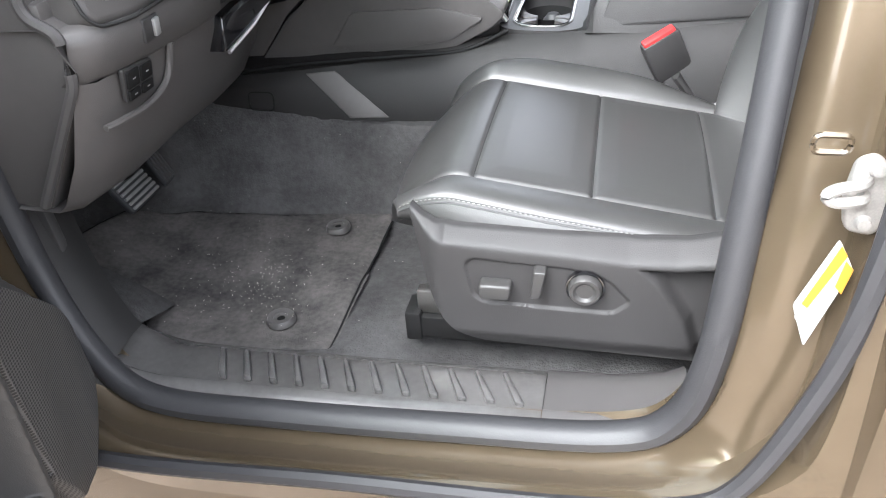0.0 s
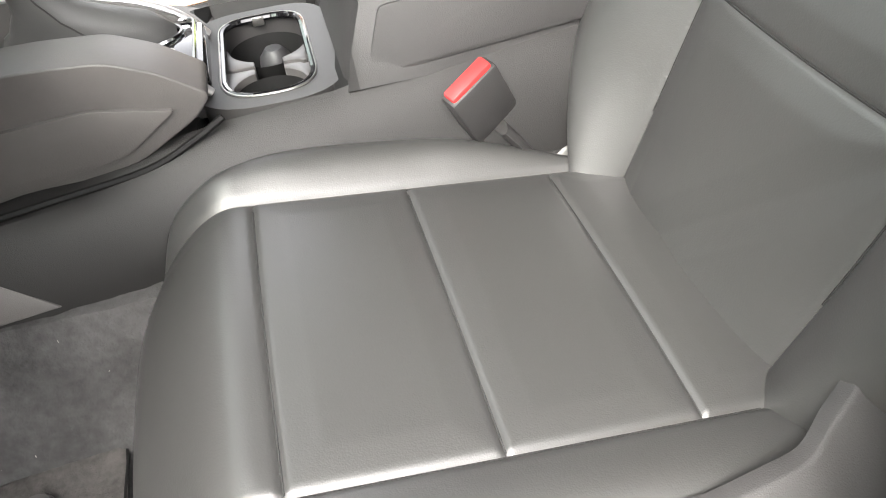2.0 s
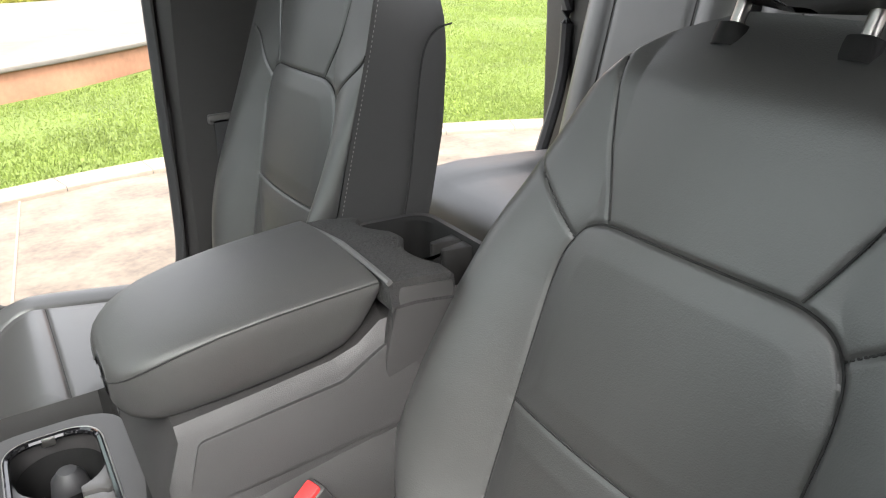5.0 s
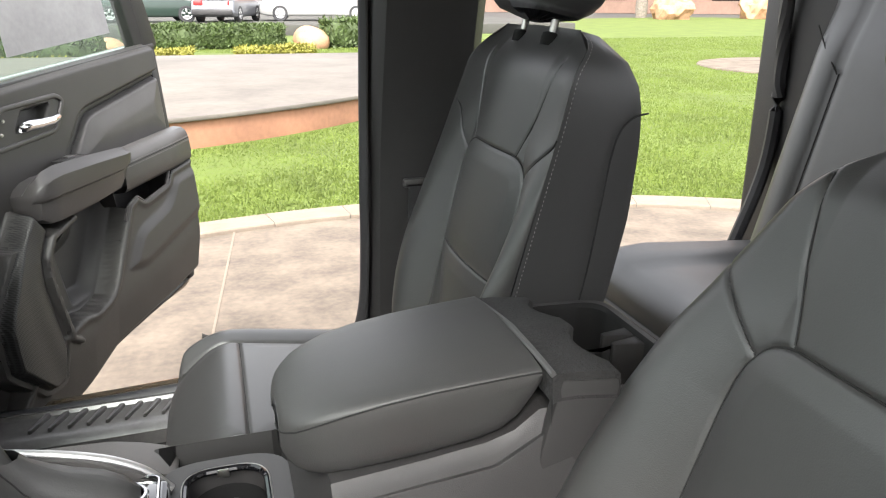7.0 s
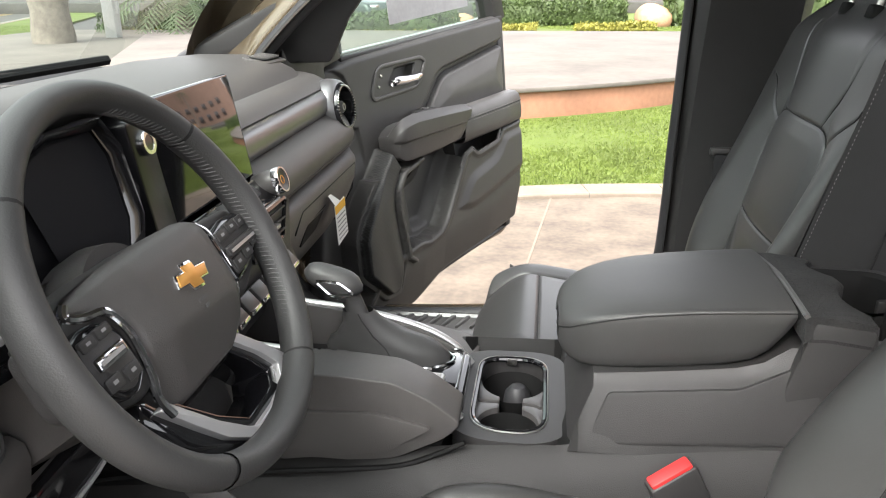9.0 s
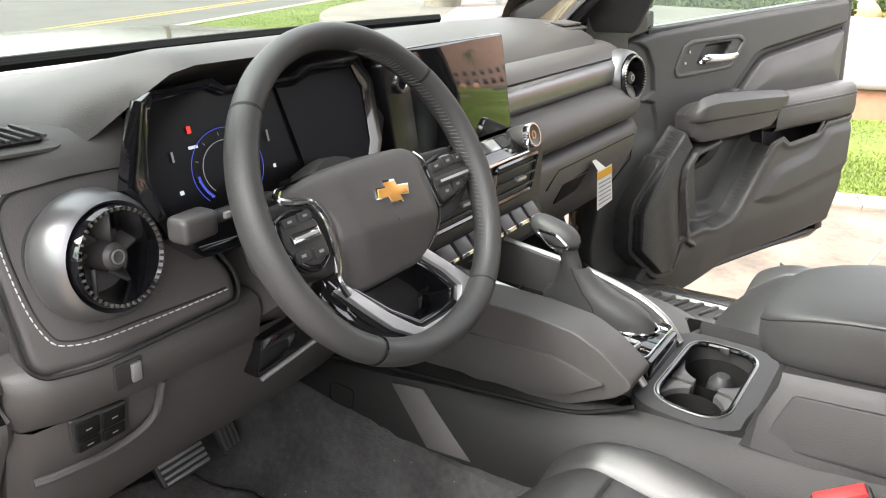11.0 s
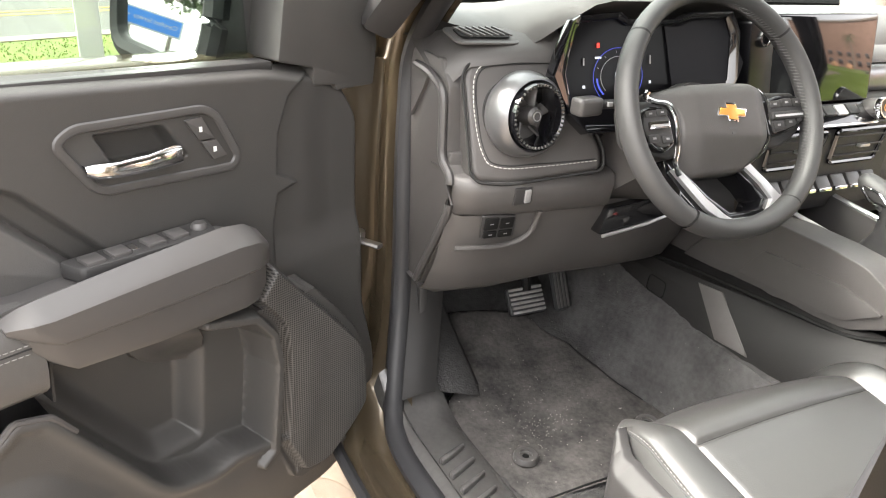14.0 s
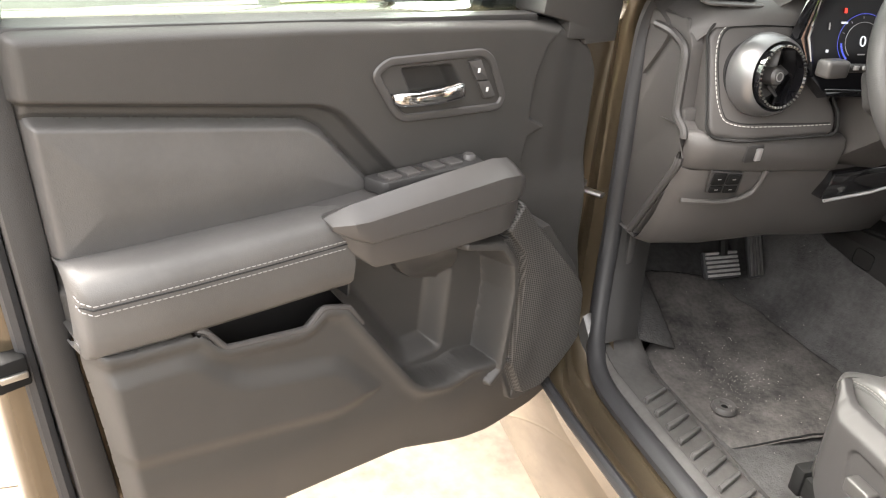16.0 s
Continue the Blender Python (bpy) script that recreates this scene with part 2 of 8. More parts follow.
def grid(P, keep=None, wrap=False):
    """Points and faces of a sheet P[i][j]; keep says which cells stay."""
    nu, nv = P.shape[:2]
    used, fs = {}, []
    for i in range(nu - (0 if wrap else 1)):
        for j in range(nv - 1):
            if keep is None or keep[i, j]:
                f = []
                for a, b in ((i, j), ((i + 1) % nu, j), ((i + 1) % nu, j + 1), (i, j + 1)):
                    f.append(used.setdefault((a, b), len(used)))
                fs.append(tuple(f))
    vs = [None] * len(used)
    for (a, b), i in used.items():
        vs[i] = tuple(P[a, b])
    return vs, fs


def loft(sections, closed=False):
    """A skin over cross-sections, each a list of as many points."""
    P = np.array([[tuple(p) for p in s] for s in sections], float)
    if closed:
        P = np.concatenate([P, P[:, :1]], 1)
    return grid(P)


def join(*meshes):
    vs, fs = [], []
    for m in meshes:
        if not isinstance(m, tuple):
            me = bpy.data.meshes.new("tmp")
            m.to_mesh(me)
            m.free()
            m = ([tuple(v.co) for v in me.vertices], [tuple(p.vertices) for p in me.polygons])
            bpy.data.meshes.remove(me)
        k = len(vs)
        vs += m[0]
        fs += [tuple(i + k for i in f) for f in m[1]]
    return vs, fs


def stitches(path, length, gap, rad, nrm):
    """A row of thread dashes along a path, lying on the surface."""
    out = []
    path = [Vector(p) for p in path]
    run, i, pos = 0.0, 0, 0.0
    dense = []
    for a, b in zip(path, path[1:]):
        n = max(1, int((b - a).length / 0.0008))
        dense += [a.lerp(b, j / n) for j in range(n)]
    step = max(1, round((length + gap) / 0.0008))
    ln = max(1, round(length / 0.0008))
    for s in range(0, len(dense) - ln, step):
        a, b = dense[s], dense[s + ln]
        out.append(tube([a, a.lerp(b, 0.5) + Vector(nrm) * rad * 0.7, b], [rad * 0.6, rad, rad * 0.6], 5))
    return join(*out)


def sdf(poly, X, Y):
    """Distance to an outline, negative inside; X, Y arrays."""
    d = np.full(X.shape, 1e9)
    inside = np.zeros(X.shape, bool)
    k = len(poly)
    for i in range(k):
        (ax, ay), (bx, by) = poly[i][:2], poly[(i + 1) % k][:2]
        ex, ey = bx - ax, by - ay
        t = np.clip(((X - ax) * ex + (Y - ay) * ey) / (ex * ex + ey * ey + 1e-12), 0, 1)
        d = np.minimum(d, np.hypot(X - ax - t * ex, Y - ay - t * ey))
        if ay != by:
            cr = ((ay > Y) != (by > Y)) & (X < ex * (Y - ay) / (by - ay) + ax)
            inside ^= cr
    return np.where(inside, -d, d)


def ease(x, a, b):
    t = np.clip((x - a) / (b - a), 0, 1)
    return t * t * (3 - 2 * t)


def line_dist(X, Y, pts):
    d = np.full(X.shape, 1e9)
    for (ax, ay), (bx, by) in zip(pts, pts[1:]):
        ex, ey = bx - ax, by - ay
        t = np.clip(((X - ax) * ex + (Y - ay) * ey) / (ex * ex + ey * ey + 1e-12), 0, 1)
        d = np.minimum(d, np.hypot(X - ax - t * ex, Y - ay - t * ey))
    return d

# ---- cab shell ----
def ring_path(s):
    """The rubber-lined edge of a front doorway, from the roof down behind, along the sill and up in front."""
    if s < 0:
        pts = [(0.53, 0.635, 1.745), (0.635, 0.635, 1.69), (0.665, 0.66, 1.45), (0.660, 0.690, 1.20), (0.652, 0.726, 1.02), (0.643, 0.757, 0.886), (0.632, 0.780, 0.745), (0.606, 0.782, 0.655), (0.54, 0.781, 0.614)]
    else:
        pts = [(0.53, 0.635, 1.745), (0.675, 0.650, 1.69), (0.715, 0.715, 1.45), (0.718, 0.745, 1.20), (0.715, 0.752, 1.02), (0.714, 0.755, 0.886), (0.705, 0.760, 0.745), (0.67, 0.765, 0.655), (0.58, 0.770, 0.614)]
    pts += [(0.36, 0.780, 0.598), (0.15, 0.779, 0.586), (0.0, 0.777, 0.582), (-0.075, 0.765, 0.598), (-0.135, 0.740, 0.640), (-0.178, 0.718, 0.71), (-0.200, 0.706, 0.81), (-0.207, 0.705, 0.95), (-0.218, 0.700, 1.08), (-0.215, 0.692, 1.19), (-0.12, 0.680, 1.30), (0.06, 0.665, 1.45), (0.24, 0.650, 1.585), (0.40, 0.640, 1.70)]
    return [(p.x, p.z, p.y) for p in smooth_path([(x, y, z) for x, y, z in pts], 6, True)]


def ring_loft(path, sect, s, only=None, low=None):
    k = len(path)
    secs = []
    for i, (x, z, y0) in enumerate(path):
        t = Vector((path[(i + 1) % k][0] - path[i - 1][0], path[(i + 1) % k][1] - path[i - 1][1])).normalized()
        n = Vector((-t.y, t.x))
        c = Vector((0.24 - x, 1.05 - z))
        if n.dot(c) > 0:
            n = -n
        if low:
            k_ = float(ease(np.array(z), 0.60, 0.72))
            use = [(a + (c - a) * k_, b + (e - b) * k_) for (c, e), (a, b) in zip(sect, low)]
        else:
            use = sect
        secs.append([(x + n.x * d, s * (y0 + y), z + n.y * d) for d, y in use])
    secs.append(secs[0])
    if only:
        secs = secs[only[0]:only[1]]
    vs, fs = loft(secs)
    bm = bmesh.new()
    bv = [bm.verts.new(v) for v in vs]
    for f in fs:
        bm.faces.new([bv[i] for i in f])
    bmesh.ops.remove_doubles(bm, verts=bm.verts, dist=1e-6)
    bmesh.ops.recalc_face_normals(bm, faces=bm.faces)
    return bm


SHELL = thing("cab_shell", (0.3, 0, 0.5), "bronze painted pickup cab with dark grey lining, doors open", "vehicle body", kind="structure")
for s in (-1, 1):
    path = ring_path(s)
    part("door_frame", ring_loft(path, [(-0.008, -0.035), (0.004, 0.0), (0.018, 0.012), (0.032, 0.021), (0.050, 0.025), (0.072, 0.026), (0.078, 0.034), (0.080, 0.068), (0.086, 0.080), (0.13, 0.088), (0.15, -0.01)], s, low=[(-0.008, -0.035), (0.004, 0.0), (0.010, 0.010), (0.0125, 0.022), (0.013, 0.036), (0.008, 0.050), (0.003, 0.064), (0.004, 0.076), (0.012, 0.086), (0.05, 0.080), (0.08, -0.01)]), BRONZE, SHELL, "glossy bronze painted door frame")
    part("inner_trim", ring_loft(path, [(-0.012, -0.004), (-0.018, -0.018), (-0.024, -0.034), (-0.026, -0.052), (-0.022, -0.075)], s, (74, 112)), CONSOLE, SHELL, "smooth dark footwell side trim")
    part("door_seal", ring_loft(path, [(-0.004 + 0.0170 * math.cos(a), -0.002 + 0.0185 * math.sin(a)) for a in [i * math.pi / 5 for i in range(11)]], s), RUBBER, SHELL, "grey rubber door seal")
    # second seal at the foot of the frame
    if s < 0:
        part("lower_seal", tube(smooth_path([(-0.30, s * 0.85, 0.62), (-0.15, s * 0.862, 0.584), (0.0, s * 0.866, 0.577), (0.25, s * 0.866, 0.594), (0.48, s * 0.866, 0.603), (0.60, s * 0.866, 0.622), (0.652, s * 0.864, 0.655), (0.690, s * 0.862, 0.75), (0.713, s * 0.860, 0.86), (0.722, s * 0.85, 1.05)][: 10 if s < 0 else 5], 6), 0.010, 8), RUBBER, SHELL)
    # outer skin below and before the doorway
    part("rocker_panel", slab([(-0.9, 0.30), (1.9, 0.30), (1.9, 0.52), (0.75, 0.55), (0.3, 0.545), (-0.05, 0.54), (-0.35, 0.56), (-0.9, 0.56)], s * 0.70, s * 0.845, "y", 0.012), BRONZE, SHELL)
    part("front_wing", slab([(-1.6, 0.5), (-0.32, 0.5), (-0.32, 1.12), (-1.6, 1.10)], s * 0.83, s * 0.90, "y", 0.02), BRONZE, SHELL)
    part("hinge_pillar", slab([(-0.50, 0.45), (-0.25, 0.50), (-0.26, 0.62), (-0.27, 1.16), (-0.50, 1.18)], s * 0.685, s * 0.84, "y", 0.01), BRONZE, SHELL)
    # pillar trims
    edge = [(-0.42, s * 0.74, 1.20), (-0.13, s * 0.745, 1.20), (0.16, s * 0.70, 1.50), (0.12, s * 0.66, 1.56), (-0.12, s * 0.66, 1.40)] if s < 0 else [(-0.42, 0.725, 1.20), (-0.05, 0.735, 1.20), (0.0, 0.725, 1.30), (0.16, 0.70, 1.50), (0.12, 0.68, 1.56), (-0.10, 0.69, 1.365), (-0.26, 0.70, 1.285), (-0.40, 0.71, 1.218)]
    part("pillar_trim", plate(edge, 0.05, (0.3, -s, 0.1), 0.012), PLASTIC_DARK, SHELL, "dark grey windscreen pillar trim")
    part("pillar_upper", tube([(0.10, s * 0.69, 1.50), (0.24, s * 0.68, 1.61), (0.42, s * 0.67, 1.75)], 0.036, 10, squash=0.6), PLASTIC_DARK, SHELL)
    part("belt_pillar_trim", loft([[(x + (z - 1.0) * 0.02, s * (y - max(0, z - 1.1) * 0.22), z) for x, y in ((0.675 + (0.035 if s > 0 else -0.02), 0.765), (0.678 + (0.035 if s > 0 else -0.02), 0.735), (0.70 + (0.03 if s > 0 else -0.02), 0.715), (0.80 + (0.10 if s > 0 else 0), 0.70), (0.825 + (0.10 if s > 0 else 0), 0.73), (0.83 + (0.10 if s > 0 else 0), 0.775))] for z in (0.56, 0.8, 1.05, 1.2, 1.4, 1.6, 1.79)]), PLASTIC_DARK, SHELL, "dark grey belt pillar trim")
for s in (-1, 1):
    part("footwell_side", slab([(-0.56, 0.56), (-0.14, 0.56), (-0.16, 0.70), (-0.18, 1.0), (-0.56, 1.1)], s * 0.668, s * 0.684, "y", 0.004), PLASTIC_DARK, SHELL)
part("pillar_frame", box((0.74, -0.885, 0.45), (0.95, -0.70, 1.79), 0.01), BRONZE, SHELL)
part("pillar_frame", box((0.745, 0.745, 0.45), (0.93, 0.80, 1.79), 0.01), BLACK, SHELL)
part("rear_quarter", box((1.735, 0.62, 0.45), (1.95, 0.88, 1.79), 0.02), PLASTIC_DARK, SHELL)
part("rear_seal", tube(smooth_path([(1.58, 0.775, 0.60), (1.65, 0.775, 0.80), (1.715, 0.775, 1.0), (1.725, 0.775, 1.2), (1.715, 0.775, 1.36), (1.69, 0.74, 1.58)], 6), 0.016, 8), RUBBER, SHELL)
part("rear_side", box((0.93, -0.88, 0.45), (1.95, -0.72, 1.20), 0.02), BRONZE, SHELL)
part("rear_side_trim", box((0.93, -0.72, 0.55), (1.95, -0.68, 1.19), 0.01), PLASTIC, SHELL)
part("rear_wall", box((1.90, -0.88, 0.45), (1.96, 0.88, 1.15), 0.02), PLASTIC_DARK, SHELL)
part("sill_rear", box((0.72, 0.60, 0.45), (1.70, 0.86, 0.60), 0.015), PLASTIC_DARK, SHELL)
part("roof", slab([(0.33, -0.70), (1.95, -0.70), (1.95, 0.70), (0.33, 0.70)], 1.78, 1.84, "z", 0.02), HEADLINER, SHELL, "grey cloth roof lining under bronze roof")
# unseen header strip, added to cut windscreen light on the backrests
part("light_cut_header", loft([[(0.205, y, 1.672), (0.23, y, 1.70), (0.35, y, 1.785), (0.35, y, 1.83), (0.18, y, 1.70), (0.205, y, 1.672)] for y in np.linspace(-0.69, 0.69, 5)]), HEADLINER, SHELL)
part("bulkhead", box((-0.62, -0.80, 0.45), (-0.56, 0.80, 1.18), 0.01), BLACK, SHELL)
hood = [[(x, y, 1.20 + 0.04 * (x + 0.55) - 0.05 * (y / 0.8) ** 4 - (0.12 * max(0, -x - 1.4) ** 2)) for y in np.linspace(-0.86, 0.86, 17)] for x in np.linspace(-1.75, -0.60, 12)]
part("hood", loft(hood), BRONZE, SHELL, "bronze bonnet outside the windscreen")
part("cowl", box((-0.70, -0.80, 1.12), (-0.52, 0.80, 1.19), 0.01), BLACK, SHELL)
ws = [[(-0.56 + 0.70 * t - 0.05 * (1 - (y / 0.72) ** 2), y, 1.215 + 0.42 * t) for y in np.linspace(-0.72, 0.72, 13)] for t in np.linspace(0, 1.10, 9)]
wsp = part("windscreen", loft(ws), GLASS, SHELL, "clear windscreen")
wsp.visible_shadow = False
part("windscreen_edge", tube([(-0.57 - 0.05 * (1 - (y / 0.72) ** 2), y, 1.213) for y in np.linspace(-0.72, 0.72, 15)], 0.012, 6), BLACK, SHELL)


# ---- cab floor ----
def floor_z(X, Y):
    z = 0.562 + 0.55 * np.clip(-0.16 - X, 0, 1) ** 1.3 + 0.012 * np.sin(X * 9) * np.sin(Y * 7)
    return z


xs, ys = np.linspace(-0.56, 1.88, 150), np.linspace(-0.70, 0.70, 100)
X, Y = np.meshgrid(xs, ys, indexing="ij")
Z = floor_z(X, Y) + (0.175 + 0.03 * ease(-X, 0.1, 0.4)) * ease(-np.abs(Y), -0.30, -0.228) * ease(-X, -0.62, -0.5)
rng = np.random.RandomState(3)
Z = Z + rng.uniform(-0.0015, 0.0015, Z.shape)
floor = tagged(part("floor", grid(np.stack([X, Y, Z], 2)), CARPET), "dark grey carpeted cab floor with lint and dirt", "floor", kind="structure")

RIBBED = material("scuffed_rib", (0.075, 0.073, 0.071), 0.3, grain=0.3, grain_size=300, stain=0.7, stain_size=40)
SCUFFED = material("scuffed_sill", (0.080, 0.078, 0.076), 0.22, spec=0.8, grain=0.2, grain_size=400, stain=0.4, stain_size=12)
# sill plates with slanted ribs
for s in (-1, 1):
    SILL = thing("sill_plate", (0.2, s * 0.71, 0.56), "scuffed black ribbed plastic sill plate" if s < 0 else "black ribbed plastic sill plate of the passenger doorway", "sill plate", kind="structure")
    prof = [(0.774, 0.575), (0.766, 0.601), (0.756, 0.607), (0.748, 0.607), (0.742, 0.601), (0.69, 0.599), (0.672, 0.594), (0.655, 0.582), (0.650, 0.555)]
    secs = [[(x, s * y, z + dz) for y, z in prof] for x, dz in ((-0.14, 0.05), (-0.10, 0.016), (-0.06, 0.002), (-0.03, -0.003), (0.2, 0.0), (0.46, 0.006))]
    part("sill_cover", loft(secs), SCUFFED, SILL)
    secs = [[(x, s * (y - dy * 0.3), z + dz) for y, z in prof] for x, dz, dy in ((0.4612, 0.008, 0), (0.54, 0.012, 0.0), (0.60, 0.020, 0.01), (0.622, 0.030, 0.02))]
    part("rear_sill_cover", loft(secs), PLASTIC_SMOOTH, SILL)
    for i in range(12):
        x = 0.045 + i * 0.0345
        e = 0.004 * x / 0.46
        bm = plate([(x + 0.004, s * 0.738, 0.6085 + e), (x + 0.015, s * 0.738, 0.6085 + e), (x - 0.012, s * 0.685, 0.6045 + e), (x - 0.019, s * 0.685, 0.6045 + e)], 0.012, (0, 0, 1), 0.0032, seg=2)
        part("rib", bm, RIBBED, SILL)

# lock striker, plug and stickers on the pillar
STRIKER = material("zinc_striker", (0.42, 0.41, 0.39), 0.45, metal=0.6, grain=0.2, stain=0.4, stain_size=60)
ST = thing("door_striker", (0.70, -0.815, 0.94), "bright steel door striker bolted to the pillar", "striker")
part("plate", slab([(0.700, 0.918), (0.722, 0.914), (0.728, 0.930), (0.722, 0.972), (0.712, 0.984), (0.697, 0.978), (0.694, 0.945)], -0.804, -0.817, "y", 0.004, 0.007, 3), STRIKER, ST)
part("loop", tube(smooth_path([(0.708, -0.812, 0.962), (0.698, -0.832, 0.968), (0.682, -0.836, 0.966), (0.675, -0.837, 0.961), (0.682, -0.836, 0.955), (0.700, -0.832, 0.955), (0.708, -0.812, 0.950)], 6), 0.0048, 8), STRIKER, ST)
for z in (0.928, 0.975):
    part("bolt", lathe([(0, 0.005), (0.005, 0.005), (0.0065, 0.0), (0.0065, -0.004)], 12, pose(0.711, -0.818, z, 90)), STRIKER, ST)
PL = thing("pillar_plug", (0.675, -0.81, 0.99), "oblong bronze painted plug on the pillar", "plug")
part("rim", tube(rounded([(0.664, -0.812, 0.984), (0.690, -0.812, 0.984), (0.690, -0.812, 0.998), (0.664, -0.812, 0.998)], 0.006), 0.0025, 6, True), BRONZE, PL)
STICKER = material("sticker_paper", (0.36, 0.36, 0.35), 0.6, stain=0.1)
STICKER_Y = material("sticker_yellow", (0.42, 0.21, 0.02), 0.6, stain=0.05)
LB = thing("tyre_sticker", (0.70, -0.83, 0.85), "white and yellow tyre pressure sticker on the pillar", "sticker")
part("sheet", slab([(0.694, 0.795), (0.679, 0.835), (0.702, 0.905), (0.716, 0.880)], -0.806, -0.8125, "y", 0.0, 0.004), STICKER, LB)
part("yellow_band", slab([(0.684, 0.842), (0.689, 0.838), (0.709, 0.893), (0.703, 0.902)], -0.811, -0.8135, "y", 0.0), STICKER_Y, LB)
part("yellow_field", slab([(0.706, 0.862), (0.712, 0.855), (0.716, 0.880), (0.709, 0.888)], -0.811, -0.8137, "y", 0.0), STICKER_Y, LB)
part("dot", lathe([(0, 0.0), (0.005, 0.0), (0.005, -0.002)], 14, pose(0.686, -0.8135, 0.828, 90)), INK, LB)

BA = thing("belt_anchor", (0.807, 0.78, 1.03), "black seat belt guide with belt webbing on the passenger pillar", "seat belt")
part("guide", box((0.775, 0.690, 1.028), (0.835, 0.706, 1.046), 0.004), PLASTIC_SMOOTH, BA)
part("webbing", slab([(0.782, 0.70), (0.826, 0.70), (0.828, 1.035), (0.784, 1.035)], 0.690, 0.693, "y", 0.0), material("webbing", (0.03, 0.03, 0.032), 0.8, grain=0.8, grain_size=500), BA)

# ---- seats ----
SWITCH = material("seat_switch", (0.038, 0.037, 0.036), 0.42, grain=0.2, stain=0.1)
SHIELD = material("shield_plastic", (0.032, 0.031, 0.031), 0.52, spec=0.35, grain=0.4, grain_size=900, stain=0.12)
def on_sheet(A, B, P, pts):
    """A path over a sheet, given in two of its coordinates."""
    out = []
    for (a0, b0), (a1, b1) in zip(pts, pts[1:]):
        n_ = max(2, int(math.hypot(a1 - a0, b1 - b0) / 0.006))
        for i_ in range(n_):
            a_, b_ = a0 + (a1 - a0) * i_ / n_, b0 + (b1 - b0) * i_ / n_
            k_ = np.argmin((A - a_) ** 2 + (B - b_) ** 2)
            out.append(P.reshape(-1, 3)[k_])
    out = np.array(out)
    for _ in range(14):
        out[1:-1] = (out[:-2] + out[1:-1] * 2 + out[2:]) / 4
    return [tuple(p) for p in out]


def seat(name, y0, label, powered, lean=21.0, shift=0.0, back=(0.790, 0.940), mirror=False, widths=(0.185, 0.255, 0.292, 0.277, 0.247, 0.222, 0.187, 0.152, 0.112, 0.050), widths_in=(0.150, 0.215, 0.292, 0.277, 0.247, 0.222, 0.187, 0.152, 0.112, 0.050), insert=(1.0, 0.0), swell=0.054, swell_out=0.054, rim=-0.030, crown=0.392):
    """A leather bucket seat about y0; its outboard side is at lower y (mirrored for the other side)."""
    put = Matrix.Translation((shift, y0, 0)) @ (Matrix.Diagonal((1, -1, 1, 1)) if mirror else Matrix.Identity(4))
    XF[0] = put
    S = thing(name, (0.5, 0, 0.56), label, "car seat", "front seats")
    # cushion: columns across (skirt, bolster, middle, bolster, skirt), rows along (skirt, front roll, top)
    kb_, nb_, nm_ = 7, 28, 96
    w1 = np.sin(np.linspace(0, 1, nb_ + 1)[1:] * math.pi / 2)
    k1 = np.linspace(0, 1, kb_ + 1)[1:]
    sgn = np.concatenate([-np.ones(kb_ + nb_), np.zeros(nm_ + 1), np.ones(kb_ + nb_)])[:, None]
    wv = np.concatenate([np.ones(kb_), w1[::-1], np.zeros(nm_ + 1), w1, np.ones(kb_)])[:, None]
    kv = np.concatenate([k1[::-1], np.zeros(nb_ + nm_ + 1 + nb_), k1])[:, None]
    mv = np.concatenate([-np.ones(kb_ + nb_), np.linspace(-1, 1, nm_ + 1), np.ones(kb_ + nb_)])[:, None]
    fr = 22
    tr = 1 - np.sin(np.linspace(1, 0, fr + 1) * math.pi / 2)
    tv = np.concatenate([np.zeros(kb_), tr, np.ones(150)])[None, :]
    kf = np.concatenate([k1[::-1], np.zeros(fr + 1 + 150)])[None, :]
    bv = np.concatenate([np.zeros(kb_ + fr + 1), np.linspace(0, 1, 151)[1:]])[None, :]
    one = np.ones((len(wv), tv.shape[1]))
    cpar = np.abs(mv) * 0.72 + 0.28 * wv
    xf = 0.229 + np.where(mv < 0, 0.036, 0.060) * cpar ** 3.2
    x = xf + 0.080 * tv + (0.742 - xf - 0.080) * bv + 0.036 * kf
    for xc in (0.353, 0.500, 0.648):
        x = np.where(np.abs(x - xc) < 0.0016, xc, x)
    Hout = np.interp(x, [0.23, 0.26, 0.30, 0.36, 0.45, 0.62, 0.74], [0.200, 0.206, 0.212, 0.218, 0.222, 0.222, 0.210])
    Hin = np.interp(x, [0.23, 0.27, 0.31, 0.36, 0.43, 0.51, 0.58, 0.65, 0.70, 0.74], [0.176, 0.193, 0.207, 0.219, 0.227, 0.226, 0.216, 0.198, 0.180, 0.168])
    for _ in range(30):
        for hh_ in (Hout, Hin):
            hh_[:, 1:-1] = (hh_[:, :-2] + hh_[:, 1:-1] * 2 + hh_[:, 2:]) / 4
    H = np.where(sgn < 0, Hout, Hin)
    y = np.where(sgn == 0, mv * 0.1595, sgn * (0.1595 + (H - 0.1595) * wv)) + sgn * (0.016 * np.sin(math.pi * np.minimum(1, kv * 0.9)) - 0.006 * kv)
    y = y * (1 - 0.16 * kf) + np.where(sgn < 0, 0.030, 0.0) * kv * (1 - tv)
    ay = np.abs(y)
    base = 0.812 - 0.15 * (x - 0.31) - (0.052 - 0.026 * ease(cpar * one, 0.65, 0.93)) * ease(-x, -0.34, -0.235)
    taper = np.where(sgn < 0, 0.35 + 0.65 * ease(x, 0.25, 0.38), ease(x, 0.22, 0.40) * (1 - 0.75 * ease(x, 0.54, 0.71)))
    bol = np.where(sgn < 0, 0.010, 0.032) * taper * np.sin(math.pi * 0.60 * wv)
